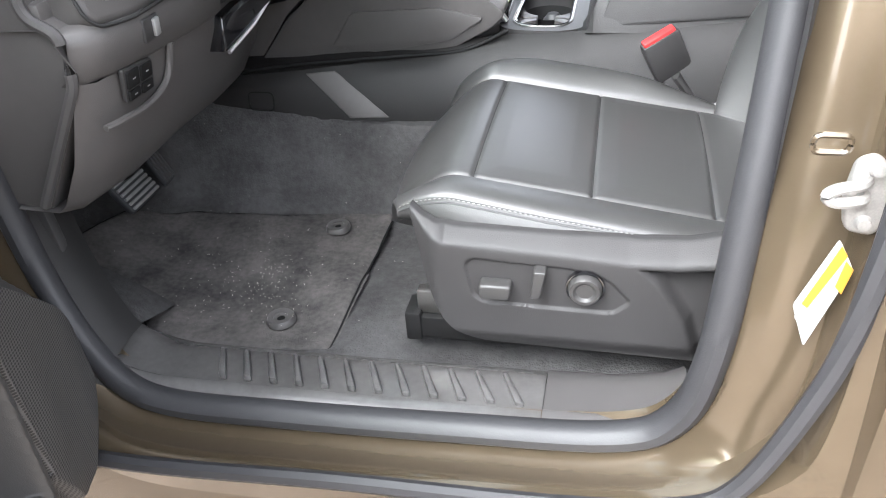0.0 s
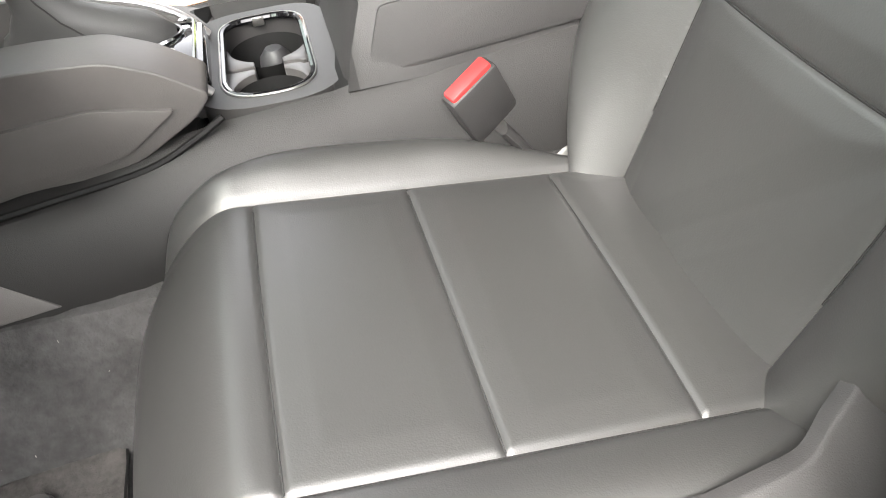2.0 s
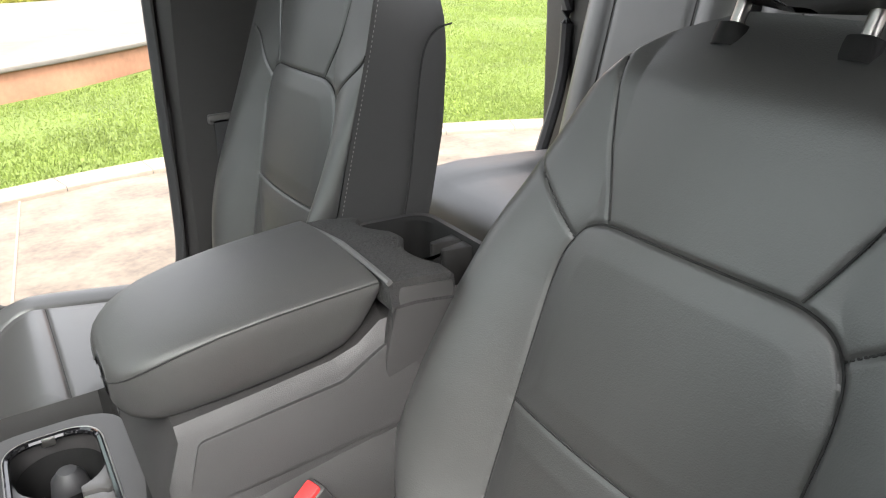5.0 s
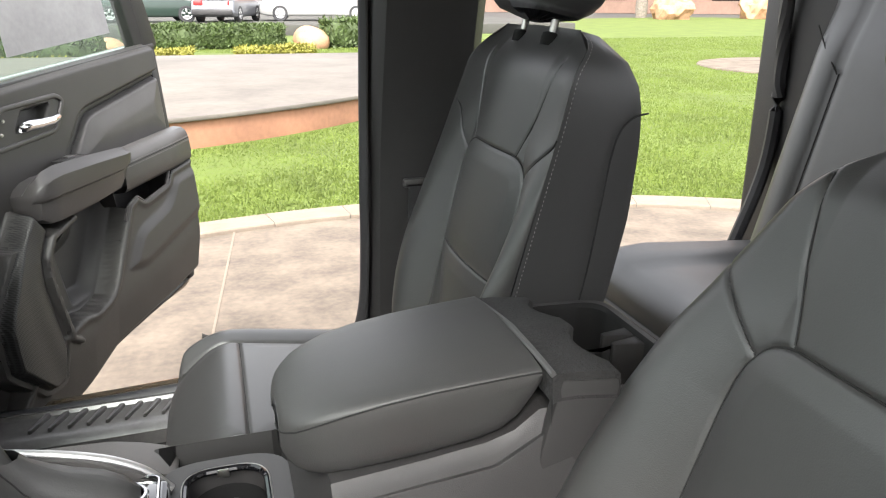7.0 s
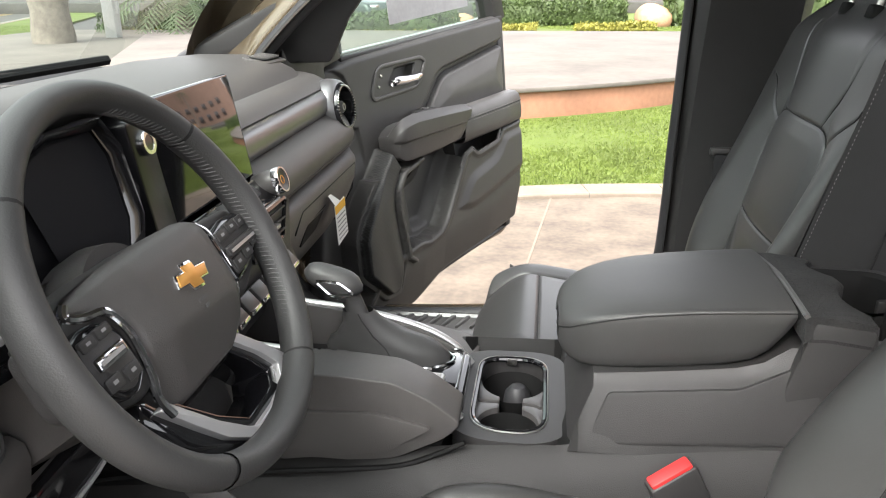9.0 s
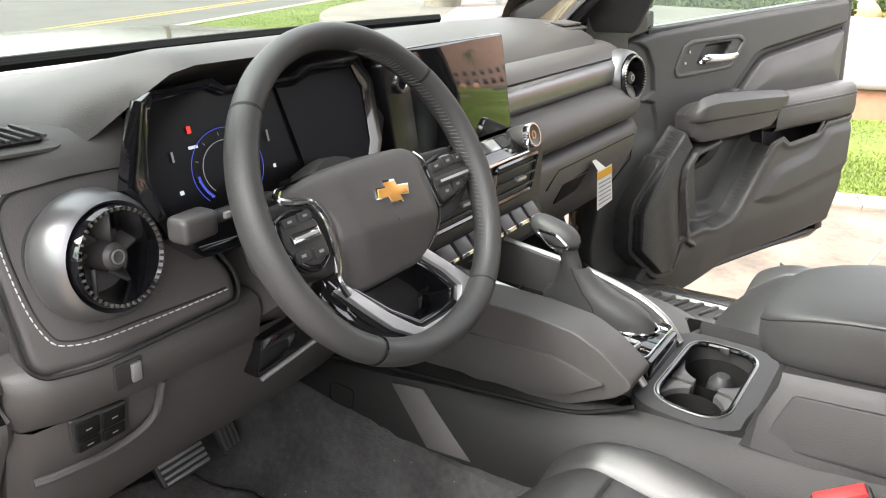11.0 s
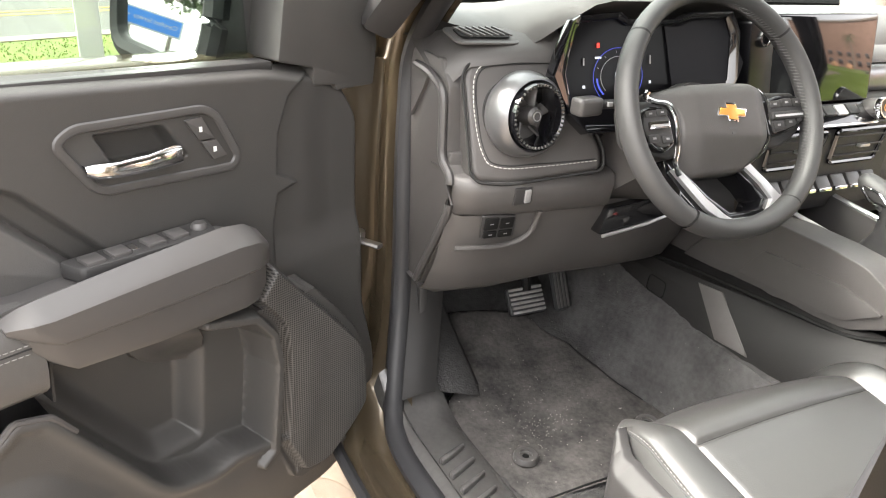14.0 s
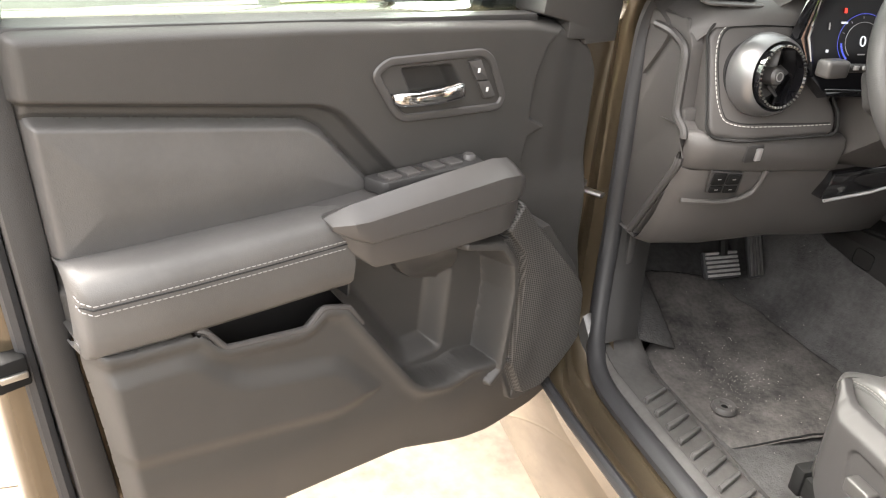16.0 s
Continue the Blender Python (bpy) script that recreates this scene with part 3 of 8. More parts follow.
    us, uf = np.clip((wv - 0.28) / 0.72, 0, 1), 1 - tv
    rs = np.where(sgn < 0, 0.013, 0.030)
    fall_s = rs * (1 - np.sqrt(np.maximum(0, 1 - us ** 2)))
    fall_f = (0.050 - 0.030 * ease(cpar * one, 0.6, 0.95)) * (1 - np.sqrt(np.maximum(0, 1 - uf ** 2)))
    z = base + bol - np.sqrt(fall_s ** 2 + fall_f ** 2) - 0.070 * np.maximum(kv * (1 - 0.60 * uf), kf * np.where(sgn < 0, 0.55 - 0.25 * wv, 0.55))
    z += 0.006 * (1 - (y / 0.16) ** 2) * (ay < 0.16)
    # seams: two along, three across
    along = np.abs(ay - 0.1595)
    dep = 0.0034 * np.exp(-(along / 0.0028) ** 2) * (x > 0.255)
    for xc in (0.353, 0.500, 0.648):
        dep = np.maximum(dep, 0.0038 * np.exp(-((x - xc) / 0.0024) ** 2) * (ay < 0.160))
    pillow = np.minimum(1, np.minimum(along, np.minimum.reduce([np.abs(x - c) for c in (0.353, 0.50, 0.648)])) / 0.03)
    z += 0.003 * pillow * (ay < 0.16)
    z -= dep
    P = np.stack([x, y, z], 2)
    xc, yc = [(a[:-1, :-1] + a[1:, 1:]) / 2 for a in (x, y)]
    col = (np.arange(len(wv) - 1)[:, None] + 0 * xc).astype(int)
    n0, n1 = kb_ + nb_, kb_ + nb_ + nm_
    mid = (col >= n0) & (col < n1)
    cells = [("front_panel", mid & (xc < 0.353)), ("centre_panel", mid & (xc >= 0.353) & (xc < 0.50)), ("centre_panel", mid & (xc >= 0.50) & (xc < 0.648)), ("rear_panel", mid & (xc >= 0.648)),
             ("side_bolster", (col >= kb_) & (col < n0)), ("side_bolster", (col >= n1)), ("side_skirt", col < kb_)]
    for nm, k in cells:
        part(nm, grid(P, k), LEATHER, S, angle=70)
    for xc_ in (0.353, 0.500, 0.648):
        part("seam", tube(on_sheet(x, y, P, [(xc_, -0.157), (xc_, 0.157)]), 0.0012, 5), SEAM, S)
    part("seam", tube(on_sheet(x, y, P, [(0.285, 0.1600), (0.45, 0.160), (0.70, 0.159)]), 0.0011, 5), SEAM, S)
    part("seam", tube(on_sheet(x, y, P, [(0.285, -0.1602), (0.45, -0.160), (0.70, -0.159)]), 0.0009, 5), SEAM, S)
    edge = [tuple(P[kb_, j] + np.array((0, -0.0012, 0.0012))) for j in range(kb_ + 4, P.shape[1] - 12)]
    part("stitching", stitches(edge, 0.0034, 0.0019, 0.0006, (0, -0.5, 0.8)), THREAD, S, "pale stitching along the cushion edge")
    part("piping", tube([Vector(p) + Vector((0, 0.0, -0.005)) for p in edge], 0.0020, 6), LEATHER_SIDE, S)
    # backrest
    a = radians(lean)
    up, fw = np.array((math.sin(a), 0, math.cos(a))), np.array((-math.cos(a), 0, math.sin(a)))
    o = np.array((back[0] - shift, 0.0, back[1]))
    nq, nh = 240, 220
    q = np.linspace(-1, 1, nq)[:, None] * np.ones((1, nh))
    h = np.linspace(-0.25, crown, nh)[None, :] * np.ones((nq, 1))
    aq = np.abs(q)
    hrow = h[0].copy()
    hs_ = [-0.25, -0.18, -0.05, 0.05, 0.15, 0.24, 0.31, crown - 0.040, crown - 0.016, crown]
    half = np.where(q < 0, np.interp(h, hs_, list(widths)), np.interp(h, [-0.25, -0.19, -0.10] + hs_[3:], list(widths_in)))
    for _ in range(14):
        half[:, 1:-1] = (half[:, :-2] + half[:, 1:-1] * 2 + half[:, 2:]) / 4
    for _ in range(70):
        half[:, 1:150] = (half[:, :149] + half[:, 1:150] * 2 + half[:, 2:151]) / 4
    u = np.clip((aq - 0.82) / 0.18, 0, 1)
    y = np.sign(q) * half * np.where(aq < 0.82, aq / 0.82 * 0.94, 0.94 + 0.06 * np.sin(np.clip(u * 2, 0, 1) * math.pi / 2))
    archl = [(-0.125, -0.30), (-0.136, -0.10), (-0.143, 0.12), (-0.139, 0.158), (-0.122, 0.184), (-0.095, 0.193), (0.095, 0.193), (0.122, 0.184), (0.139, 0.158), (0.143, 0.12), (0.136, -0.10), (0.125, -0.30)]
    archl = [(p.x, p.z) for p in rounded([(a_, 0, b_) for a_, b_ in archl], [0, 0.03, 0.03, 0.018, 0.012, 0.012, 0.012, 0.012, 0.018, 0.03, 0.03, 0], 5)]
    archl = [(a_ * insert[0] + insert[1], b_) for a_, b_ in archl]
    s_, e_ = sdf(archl, y, h), 0.0004
    gy = (sdf(archl, y + e_, h) - sdf(archl, y - e_, h)) / (2 * e_)
    gh = (sdf(archl, y, h + e_) - sdf(archl, y, h - e_)) / (2 * e_)
    m_ = np.abs(s_) < 0.0021
    y, h = np.where(m_, y - s_ * gy, y), np.where(m_, h - s_ * gh, h)
    ay = np.abs(y)
    inner = np.interp(h, [-0.25, -0.1, 0.0, 0.12, 0.17, 0.2], [0.125, 0.136, 0.141, 0.143, 0.135, 0.118])
    inner = inner * insert[0] + np.sign(y) * insert[1]
    w = np.clip((ay - inner) / np.maximum(half - inner, 0.012), 0, 1)
    tp_ = np.interp(hrow, [-0.25, -0.18, -0.10, -0.02, 0.06, 0.16, 0.24], [0.66, 0.92, 0.98, 0.80, 0.50, 0.22, 0.0])
    for _ in range(90):
        tp_[1:-1] = (tp_[:-2] + tp_[1:-1] * 2 + tp_[2:]) / 4
    tp = np.where(q < 0, swell_out, swell) * np.interp(h, hrow, tp_)
    u = np.clip((w - np.where(q < 0, 0.44, 0.62)) / np.where(q < 0, 0.56, 0.38), 0, 1)
    d = tp * np.sin(np.minimum(1, w / np.where(q < 0, 0.52, 0.72)) * math.pi / 2) - (tp * 0.93 - rim) * (1 - np.sqrt(np.maximum(0, 1 - u ** 2)))
    d += 0.012 * np.maximum(0, 1 - (ay / inner) ** 2)
    top = ease(h, crown - 0.10, crown)
    d -= 0.032 * top ** 2
    # seams
    def sx(ln):
        return [(a_ * insert[0] + insert[1], b_) for a_, b_ in ln]

    lines = [archl] + [sx(ln) for ln in ([(-0.14, -0.001), (0.14, -0.001)], [(-0.132, 0.168), (-0.215, 0.232), (-0.245, 0.240)], [(0.132, 0.168), (0.215, 0.232), (0.245, 0.240)], [(-0.095, 0.195), (-0.104, 0.215), (-0.125, 0.259), (-0.140, 0.31), (-0.148, 0.345)], [(0.095, 0.195), (0.104, 0.215), (0.125, 0.259), (0.140, 0.31), (0.148, 0.345)])]
    for ln in lines:
        d -= 0.0026 * np.exp(-(line_dist(y, h, ln) / 0.0022) ** 2)
    d += 0.003 * np.minimum(1, line_dist(y, h, archl + [(-0.14, 0.0), (0.14, 0.0)]) / 0.03) * (sdf(archl, y, h) < 0)
    P = o + h[..., None] * up + d[..., None] * fw
    P[..., 1] = y
    yc, hc, qc = [(b[:-1, :-1] + b[1:, 1:]) / 2 for b in (y, h, q)]
    ins = sdf(archl, yc, hc) < 0
    head = ~ins & (np.abs((yc - insert[1]) / insert[0]) < np.interp(hc, [0.195, 0.215, 0.259, 0.31, 0.345, 0.40], [0.095, 0.104, 0.125, 0.140, 0.148, 0.152])) & (hc > 0.17)
    sh = ~ins & ~head & (hc > 0.168 + (np.abs((yc - insert[1]) / insert[0]) - 0.132) * 0.771)
    for nm, k in (("lower_back_panel", ins & (hc < 0)), ("upper_back_panel", ins & (hc >= 0)), ("top_panel", head), ("shoulder_panel", sh & (yc < 0)), ("shoulder_panel", sh & (yc > 0)), ("back_bolster", ~ins & ~head & ~sh & (yc < 0)), ("back_bolster", ~ins & ~head & ~sh & (yc > 0))):
        part(nm, grid(P, k), LEATHER, S, angle=70)
    for ln in lines:
        ln = [q_ for q_ in ln if q_[1] > -0.24]
        part("back_seam_line", tube([tuple(np.array(p_) + fw * 0.0006) for p_ in on_sheet(y, h, P, ln)], 0.0013, 5), SEAM, S)
    if powered:
        row = on_sheet(y, h, P, [(-0.222, 0.16), (-0.240, 0.06), (-0.246, -0.04), (-0.243, -0.11), (-0.225, -0.16)])
        part("bolster_stitching", stitches([tuple(np.array(p_) + fw * 0.0012) for p_ in row], 0.0045, 0.003, 0.0009, tuple(fw)), THREAD, S, "pale stitching on the backrest bolster")
    # rear shell and side of the backrest
    secs = []
    for hh in np.linspace(-0.24, crown - 0.002, 24):
        hw, hl = float(np.interp(hh, hrow, half[-1])) * 0.995, float(np.interp(hh, hrow, half[0])) * 0.995
        dd = rim - 0.032 * float(ease(np.array(hh), crown - 0.10, crown)) ** 2
        bk = float(np.interp(hh, [-0.24, 0.03, 0.15, 0.26, 0.30, 0.336, crown - 0.025, crown], [-0.150, -0.160, -0.154, -0.134, -0.123, -0.110, -0.090, -0.065]))
        ring = [(-hl, dd), (-hl * 0.995, dd - 0.03), (-hl * 0.97, bk + 0.02), (-hl * 0.90, bk), (0, bk - 0.01), (hw * 0.90, bk), (hw * 0.97, bk + 0.02), (hw * 0.995, dd - 0.03), (hw, dd)]
        secs.append([tuple(o + hh * up + b * fw + np.array((0, yy, 0))) for yy, b in ring])
    vs, fs = loft(secs)
    n = len(ring)
    k = len(vs)
    vs += [tuple(o + (crown + 0.004) * up - 0.05 * fw)]
    fs += [(k - n + j, k - n + j + 1, k) for j in range(n - 1)]
    part("back_shell", (vs, fs), LEATHER_SIDE, S, "black backrest cover with stitched edge")
    for s in (-1, 1):
        line = [tuple(o + hh * up + ((-0.045 if rim < -0.01 else rim - 0.005) - 0.032 * float(ease(np.array(hh), crown - 0.10, crown)) ** 2) * fw + np.array((0, s * (float(np.interp(hh, hrow, half[0 if s < 0 else -1])) + 0.002), 0))) for hh in np.linspace(-0.22 if s < 0 else -0.10, crown - 0.012, 60)]
        part("back_stitching", stitches(line, 0.0036, 0.0026, 0.0007, (0, s, 0)), THREAD, S)
        sidep = [tuple(o + hh * up + dd * fw + np.array((0, s * (float(np.interp(hh, hrow, half[0 if s < 0 else -1])) * 0.992 + 0.001), 0))) for hh, dd in ((-0.2, -0.115), (0.033, -0.104), (0.15, -0.093), (0.23, -0.084), (0.268, -0.086), (0.290, -0.100), (0.301, -0.121))]
        part("back_seam", tube(smooth_path(sidep, 5), 0.0015, 5), SEAM, S)
    # headrest on two posts
    hr = o + up * 0.478 - fw * 0.020
    secs = []
    for t in np.linspace(-1, 1, 15):
        w = 0.140 * (1 - 0.25 * abs(t) ** 3) * math.sqrt(max(0.02, 1 - abs(t) ** 6))
        dp = 0.058 * math.sqrt(max(0.02, 1 - abs(t) ** 5))
        secs.append([tuple(hr + up * 0.085 * t + fw * (dp * math.copysign(abs(math.cos(b)) ** 0.6, math.cos(b)) - 0.01 * t) + np.array((0, w * math.copysign(abs(math.sin(b)) ** 0.6, math.sin(b)), 0))) for b in [2 * math.pi * j / 28 for j in range(28)]])
    vs, fs = loft(secs, True)
    n = 29
    fs += [tuple(range(28))[::-1], tuple((14 * n + j) for j in range(28))]
    HR = part("headrest", (vs, fs), LEATHER_SIDE, S, "black leather headrest")
    for s in (-1, 1):
        part("post", tube([tuple(hr + np.array((0, s * 0.055, 0)) - up * 0.14), tuple(hr + np.array((0, s * 0.055, 0)) - up * 0.05)], 0.006, 10), STEEL, HR)
        part("collar", lathe([(0.008, 0.008), (0.014, 0.006), (0.015, 0), (0.015, -0.012)], 14, Matrix.Translation(Vector(hr - up * 0.105) + Vector((0, s * 0.055, 0))) @ pose(0, 0, 0, 0, lean, 0)), BLACK, HR)
    # plastic side shield
    yo = -0.2585
    lo_ = [(0.289, 0.790), (0.2925, 0.776), (0.297, 0.750), (0.303, 0.725), (0.312, 0.692), (0.327, 0.658), (0.340, 0.641), (0.352, 0.630), (0.365, 0.622), (0.38, 0.618), (0.70, 0.612), (0.84, 0.64), (0.86, 0.70)]
    hi_ = [(0.289, 0.801), (0.295, 0.796), (0.305, 0.790), (0.322, 0.785), (0.343, 0.782), (0.378, 0.781), (0.475, 0.777), (0.56, 0.774), (0.61, 0.776), (0.68, 0.790), (0.715, 0.812), (0.76, 0.842), (0.80, 0.845), (0.83, 0.83), (0.86, 0.78)]
    Xg = np.concatenate([np.linspace(0.289, 0.36, 50)[:-1], np.linspace(0.36, 0.57, 110)[:-1], np.linspace(0.57, 0.86, 80)])[:, None] * np.ones((1, 90))
    zl, zh = [np.interp(Xg, [p_[0] for p_ in e_], [p_[1] for p_ in e_]) for e_ in (lo_, hi_)]
    for _ in range(6):
        zl[1:-1], zh[1:-1] = (zl[:-2] + zl[1:-1] * 2 + zl[2:]) / 4, (zh[:-2] + zh[1:-1] * 2 + zh[2:]) / 4
    Zg = zl + (zh - zl) * np.linspace(0, 1, 90)[None, :]
    swp = [(p.x, p.z) for p in rounded([(0.357, 0, 0.742), (0.366, 0, 0.752), (0.508, 0, 0.744), (0.532, 0, 0.728), (0.554, 0, 0.703), (0.534, 0, 0.684), (0.382, 0, 0.686), (0.366, 0, 0.696)], 0.008)]
    s_, e_ = sdf(swp, Xg, Zg), 0.0003
    gu, gz = (sdf(swp, Xg + e_, Zg) - s_) / e_, (sdf(swp, Xg, Zg + e_) - s_) / e_
    m_ = np.abs(s_) < 0.0012
    Xg, Zg = np.where(m_, Xg - s_ * gu, Xg), np.where(m_, Zg - s_ * gz, Zg)
    ridge = np.interp(Xg, [0.289, 0.300, 0.310, 0.333, 0.377, 0.4725, 0.546, 0.60, 0.70, 0.85], [0.799, 0.788, 0.779, 0.769, 0.767, 0.762, 0.756, 0.757, 0.772, 0.815])
    over = Zg - ridge
    yy = yo + 1.5 * (np.sqrt(over ** 2 + 0.004 ** 2) + over) / 2 - 0.003
    yy += 0.028 * ease(-Xg, -0.335, -0.286) ** 1.6 + 0.012 * ease(-Zg, -0.645, -0.612)
    back_face = [(0.553, 0.752), (0.580, 0.727), (0.612, 0.678), (0.636, 0.60), (0.88, 0.60), (0.88, 0.80), (0.70, 0.765), (0.60, 0.752)]
    yy += 0.020 * ease(-sdf(back_face, Xg, Zg), 0.0, 0.014)
    ss_ = sdf(swp, Xg, Zg)
    yy += 0.0035 * ease(-ss_, -0.001, 0.003)
    G3 = np.stack([Xg, yy, Zg], 2)
    G3 = np.concatenate([G3[:, :1] + np.array((0, 0.012, 0.001)), G3, G3[:, -1:] + np.array((0, 0.003, 0.0008)), G3[:, -1:] + np.array((0, 0.014, -0.001))], 1)
    G3 = np.concatenate([G3[:1] + np.array((0.001, 0.012, 0)), G3], 0)
    SH = part("side_shield", grid(G3), SHIELD, S, "grey plastic side shield with seat switches" if powered else "grey plastic side shield", angle=60)
    if powered:
        part("switch_border", tube([(a_, yo + 0.0005, b_) for a_, b_ in swp], 0.0007, 5, True), SEAM, SH)
    part("lower_frame", box((0.36, -0.225, 0.60), (0.74, 0.20, 0.72), 0.02), BLACK, S)
    part("inner_shield", slab([(0.33, 0.78), (0.32, 0.70), (0.36, 0.65), (0.72, 0.65), (0.74, 0.76)], 0.19, 0.215, "y", 0.01), PLASTIC_DARK, S)
    if powered:
        kb = yo - 0.010
        part("recline_lever", slab([(0.437, 0.709), (0.449, 0.711), (0.456, 0.748), (0.441, 0.748)], kb + 0.012, kb - 0.008, "y", 0.005, 0.004, 3), SWITCH, SH)
        part("seat_lever", slab([(0.377, 0.702), (0.413, 0.703), (0.416, 0.724), (0.376, 0.724)], kb + 0.012, kb - 0.008, "y", 0.006, 0.006, 3), SWITCH, SH)
        part("lumbar_knob", lathe([(0, 0.004), (0.010, 0.004), (0.0135, 0.007), (0.017, 0.007), (0.0195, 0.004), (0.020, -0.01)], 32, pose(0.500, kb + 0.002, 0.722, 90)), SWITCH, SH, "round grey lumbar knob")
        part("knob_ring", lathe([(0.0205, -0.006), (0.0205, 0.003), (0.0225, 0.003), (0.0225, -0.006)], 32, pose(0.500, kb + 0.006, 0.722, 90)), GLOSS, SH)
    # floor rails
    for yy_ in (-0.215, 0.17):
        RL = part("rail", box((0.275, yy_ - 0.018, 0.598), (0.80, yy_ + 0.018, 0.632), 0.003), BLACK, S, "black steel floor rail")
        part("rail_cap", box((0.268, yy_ - 0.022, 0.594), (0.290, yy_ + 0.022, 0.640), 0.004), BLACK, RL)
        part("rail_top", box((0.284, yy_ - 0.009, 0.632), (0.80, yy_ + 0.009, 0.668), 0.003), STEEL, RL)
    XF[0] = Matrix.Identity(4)
    return S


seat("driver_seat", -0.390, "black leather driver seat with pale stitching and power switches", True, swell=0.058, swell_out=0.024, widths=(0.165, 0.225, 0.268, 0.268, 0.250, 0.222, 0.187, 0.152, 0.112, 0.050), widths_in=(0.140, 0.200, 0.276, 0.280, 0.259, 0.222, 0.187, 0.152, 0.112, 0.050))
seat("passenger_seat", 0.376, "black leather front passenger seat with an upright backrest", False, lean=13.6, shift=0.075, back=(0.804, 0.979), mirror=True, widths=(0.170, 0.240, 0.288, 0.290, 0.270, 0.246, 0.222, 0.206, 0.190, 0.150), widths_in=(0.165, 0.182, 0.194, 0.200, 0.204, 0.208, 0.208, 0.196, 0.172, 0.120), insert=(0.95, 0.0), swell=0.055, rim=0.004, crown=0.390)

# seat belt buckle between seat and console
BK = thing("belt_buckle", (0.61, -0.185, 0.74), "black seat belt buckle with a red release button", "seat belt buckle")
BM = pose(0.592, -0.186, 0.838, 8, -28, 18)
for nm, lo, hi, bev, mat in (("housing", (-0.030, -0.012, -0.042), (0.030, 0.012, 0.030), 0.005, PLASTIC_DARK), ("button", (-0.026, -0.0085, 0.026), (0.026, 0.0085, 0.0345), 0.003, RED)):
    bm_ = box(lo, hi, bev)
    bm_.transform(BM)
    part(nm, bm_, mat, BK, "bright red release button" if nm == "button" else "")
part("strap", tube([(0.668, -0.184, 0.725), (0.640, -0.185, 0.765), (0.612, -0.186, 0.802)], 0.020, 10, squash=0.35), PLASTIC_DARK, BK)
WB = thing("seat_hinge_cover", (0.69, -0.17, 0.70), "pale grey plastic hinge cover beside the cushion", "cover")
part("body", slab([(0.625, 0.70), (0.655, 0.752), (0.69, 0.766), (0.705, 0.75), (0.705, 0.70)], -0.200, -0.168, "y", 0.012, 0.01, 3), material("pale_plastic", (0.20, 0.20, 0.195), 0.5, stain=0.1), WB)

# rear bench
RS = thing("rear_bench", (1.4, 0, 0.56), "black leather rear bench seat with a high backrest", "car seat")
for k, (ya, yb) in enumerate(((-0.66, -0.20), (-0.195, 0.195), (0.20, 0.655))):
    rows = []
    for x, z in ((1.185, 0.72), (1.170, 0.79), (1.172, 0.83), (1.185, 0.855), (1.215, 0.873), (1.30, 0.872), (1.42, 0.864), (1.54, 0.856), (1.66, 0.848)):
        row = []
        for t in np.linspace(0, 1, 21):
            e = min(t, 1 - t) * (yb - ya)
            lift = 0.012 * float(ease(np.array(-e), -0.15, -0.09)) * float(ease(np.array(x), 1.18, 1.26)) if k != 1 else 0.0
            crease = 0.006 * math.exp(-((e - 0.125) / 0.006) ** 2) * (k != 1)
            row.append((x, ya + (yb - ya) * t, z + lift - crease - 0.045 * float(ease(np.array(-e), -0.022, 0.0)) ** 2))
        rows.append(row)
    part("cushion", loft(rows), LEATHER, RS, angle=60)
    if k != 1:
        for e in (0.125,):
            for yy in (ya + e, yb - e):
                part("cushion_seam", tube([(x, yy, z) for x, z in ((1.20, 0.861), (1.30, 0.868), (1.45, 0.858), (1.62, 0.848))], 0.0015, 5), SEAM, RS)
        part("cross_seam", tube([(1.215, ya + 0.125, 0.870), (1.46, yb - 0.125, 0.860)], 0.0012, 5), SEAM, RS)
    # backrest: bolstered edges, a sunk centre and seams
    rows = []
    for t in np.linspace(0, 1, 33):
        e = min(t, 1 - t) * (yb - ya)
        row = []
        for h in np.linspace(0, 1, 23):
            x, z = 1.580 + 0.155 * h, 0.80 + 0.62 * h
            bol = 0.034 * math.sin(min(1.0, e / 0.105) * math.pi * 0.72) * (1 - 0.6 * float(ease(np.array(h), 0.78, 0.95)))
            rim_ = -0.055 * (1 - math.sqrt(max(0.0, 1 - (1 - min(1.0, e / 0.03)) ** 2)))
            seam_ = -0.006 * math.exp(-((e - 0.115) / 0.006) ** 2)
            row.append((x - bol - rim_ - seam_, ya + (yb - ya) * t, z))
        x, z = row[-1][0], row[-1][2]
        row += [(x + 0.012, row[-1][1], z + 0.018), (x + 0.05, row[-1][1], z + 0.026), (x + 0.12, row[-1][1], z + 0.02)]
        rows.append(row)
    part("backrest", loft(rows), LEATHER, RS, angle=60)
    for yy in (ya + 0.115, yb - 0.115):
        part("backrest_seam", tube([(1.580 + 0.155 * h - 0.024, yy, 0.80 + 0.62 * h) for h in np.linspace(0.05, 0.72, 12)], 0.0018, 5), SEAM, RS)
    part("shoulder_seam", tube([(1.580 + 0.155 * h - 0.030, yy, 0.80 + 0.62 * h) for yy, h in ((yb - 0.115, 0.72), (yb - 0.06, 0.80), (yb - 0.02, 0.87))], 0.0018, 5), SEAM, RS)
part("base", box((1.20, -0.64, 0.56), (1.70, 0.64, 0.76), 0.01), PLASTIC_DARK, RS)
part("front_trim", box((1.162, -0.62, 0.775), (1.20, 0.62, 0.800), 0.004), PLASTIC_SMOOTH, RS)

# ---- centre console ----
CON = thing("centre_console", (0.3, 0, 0.58), "dark grey plastic centre console between the front seats", "console")


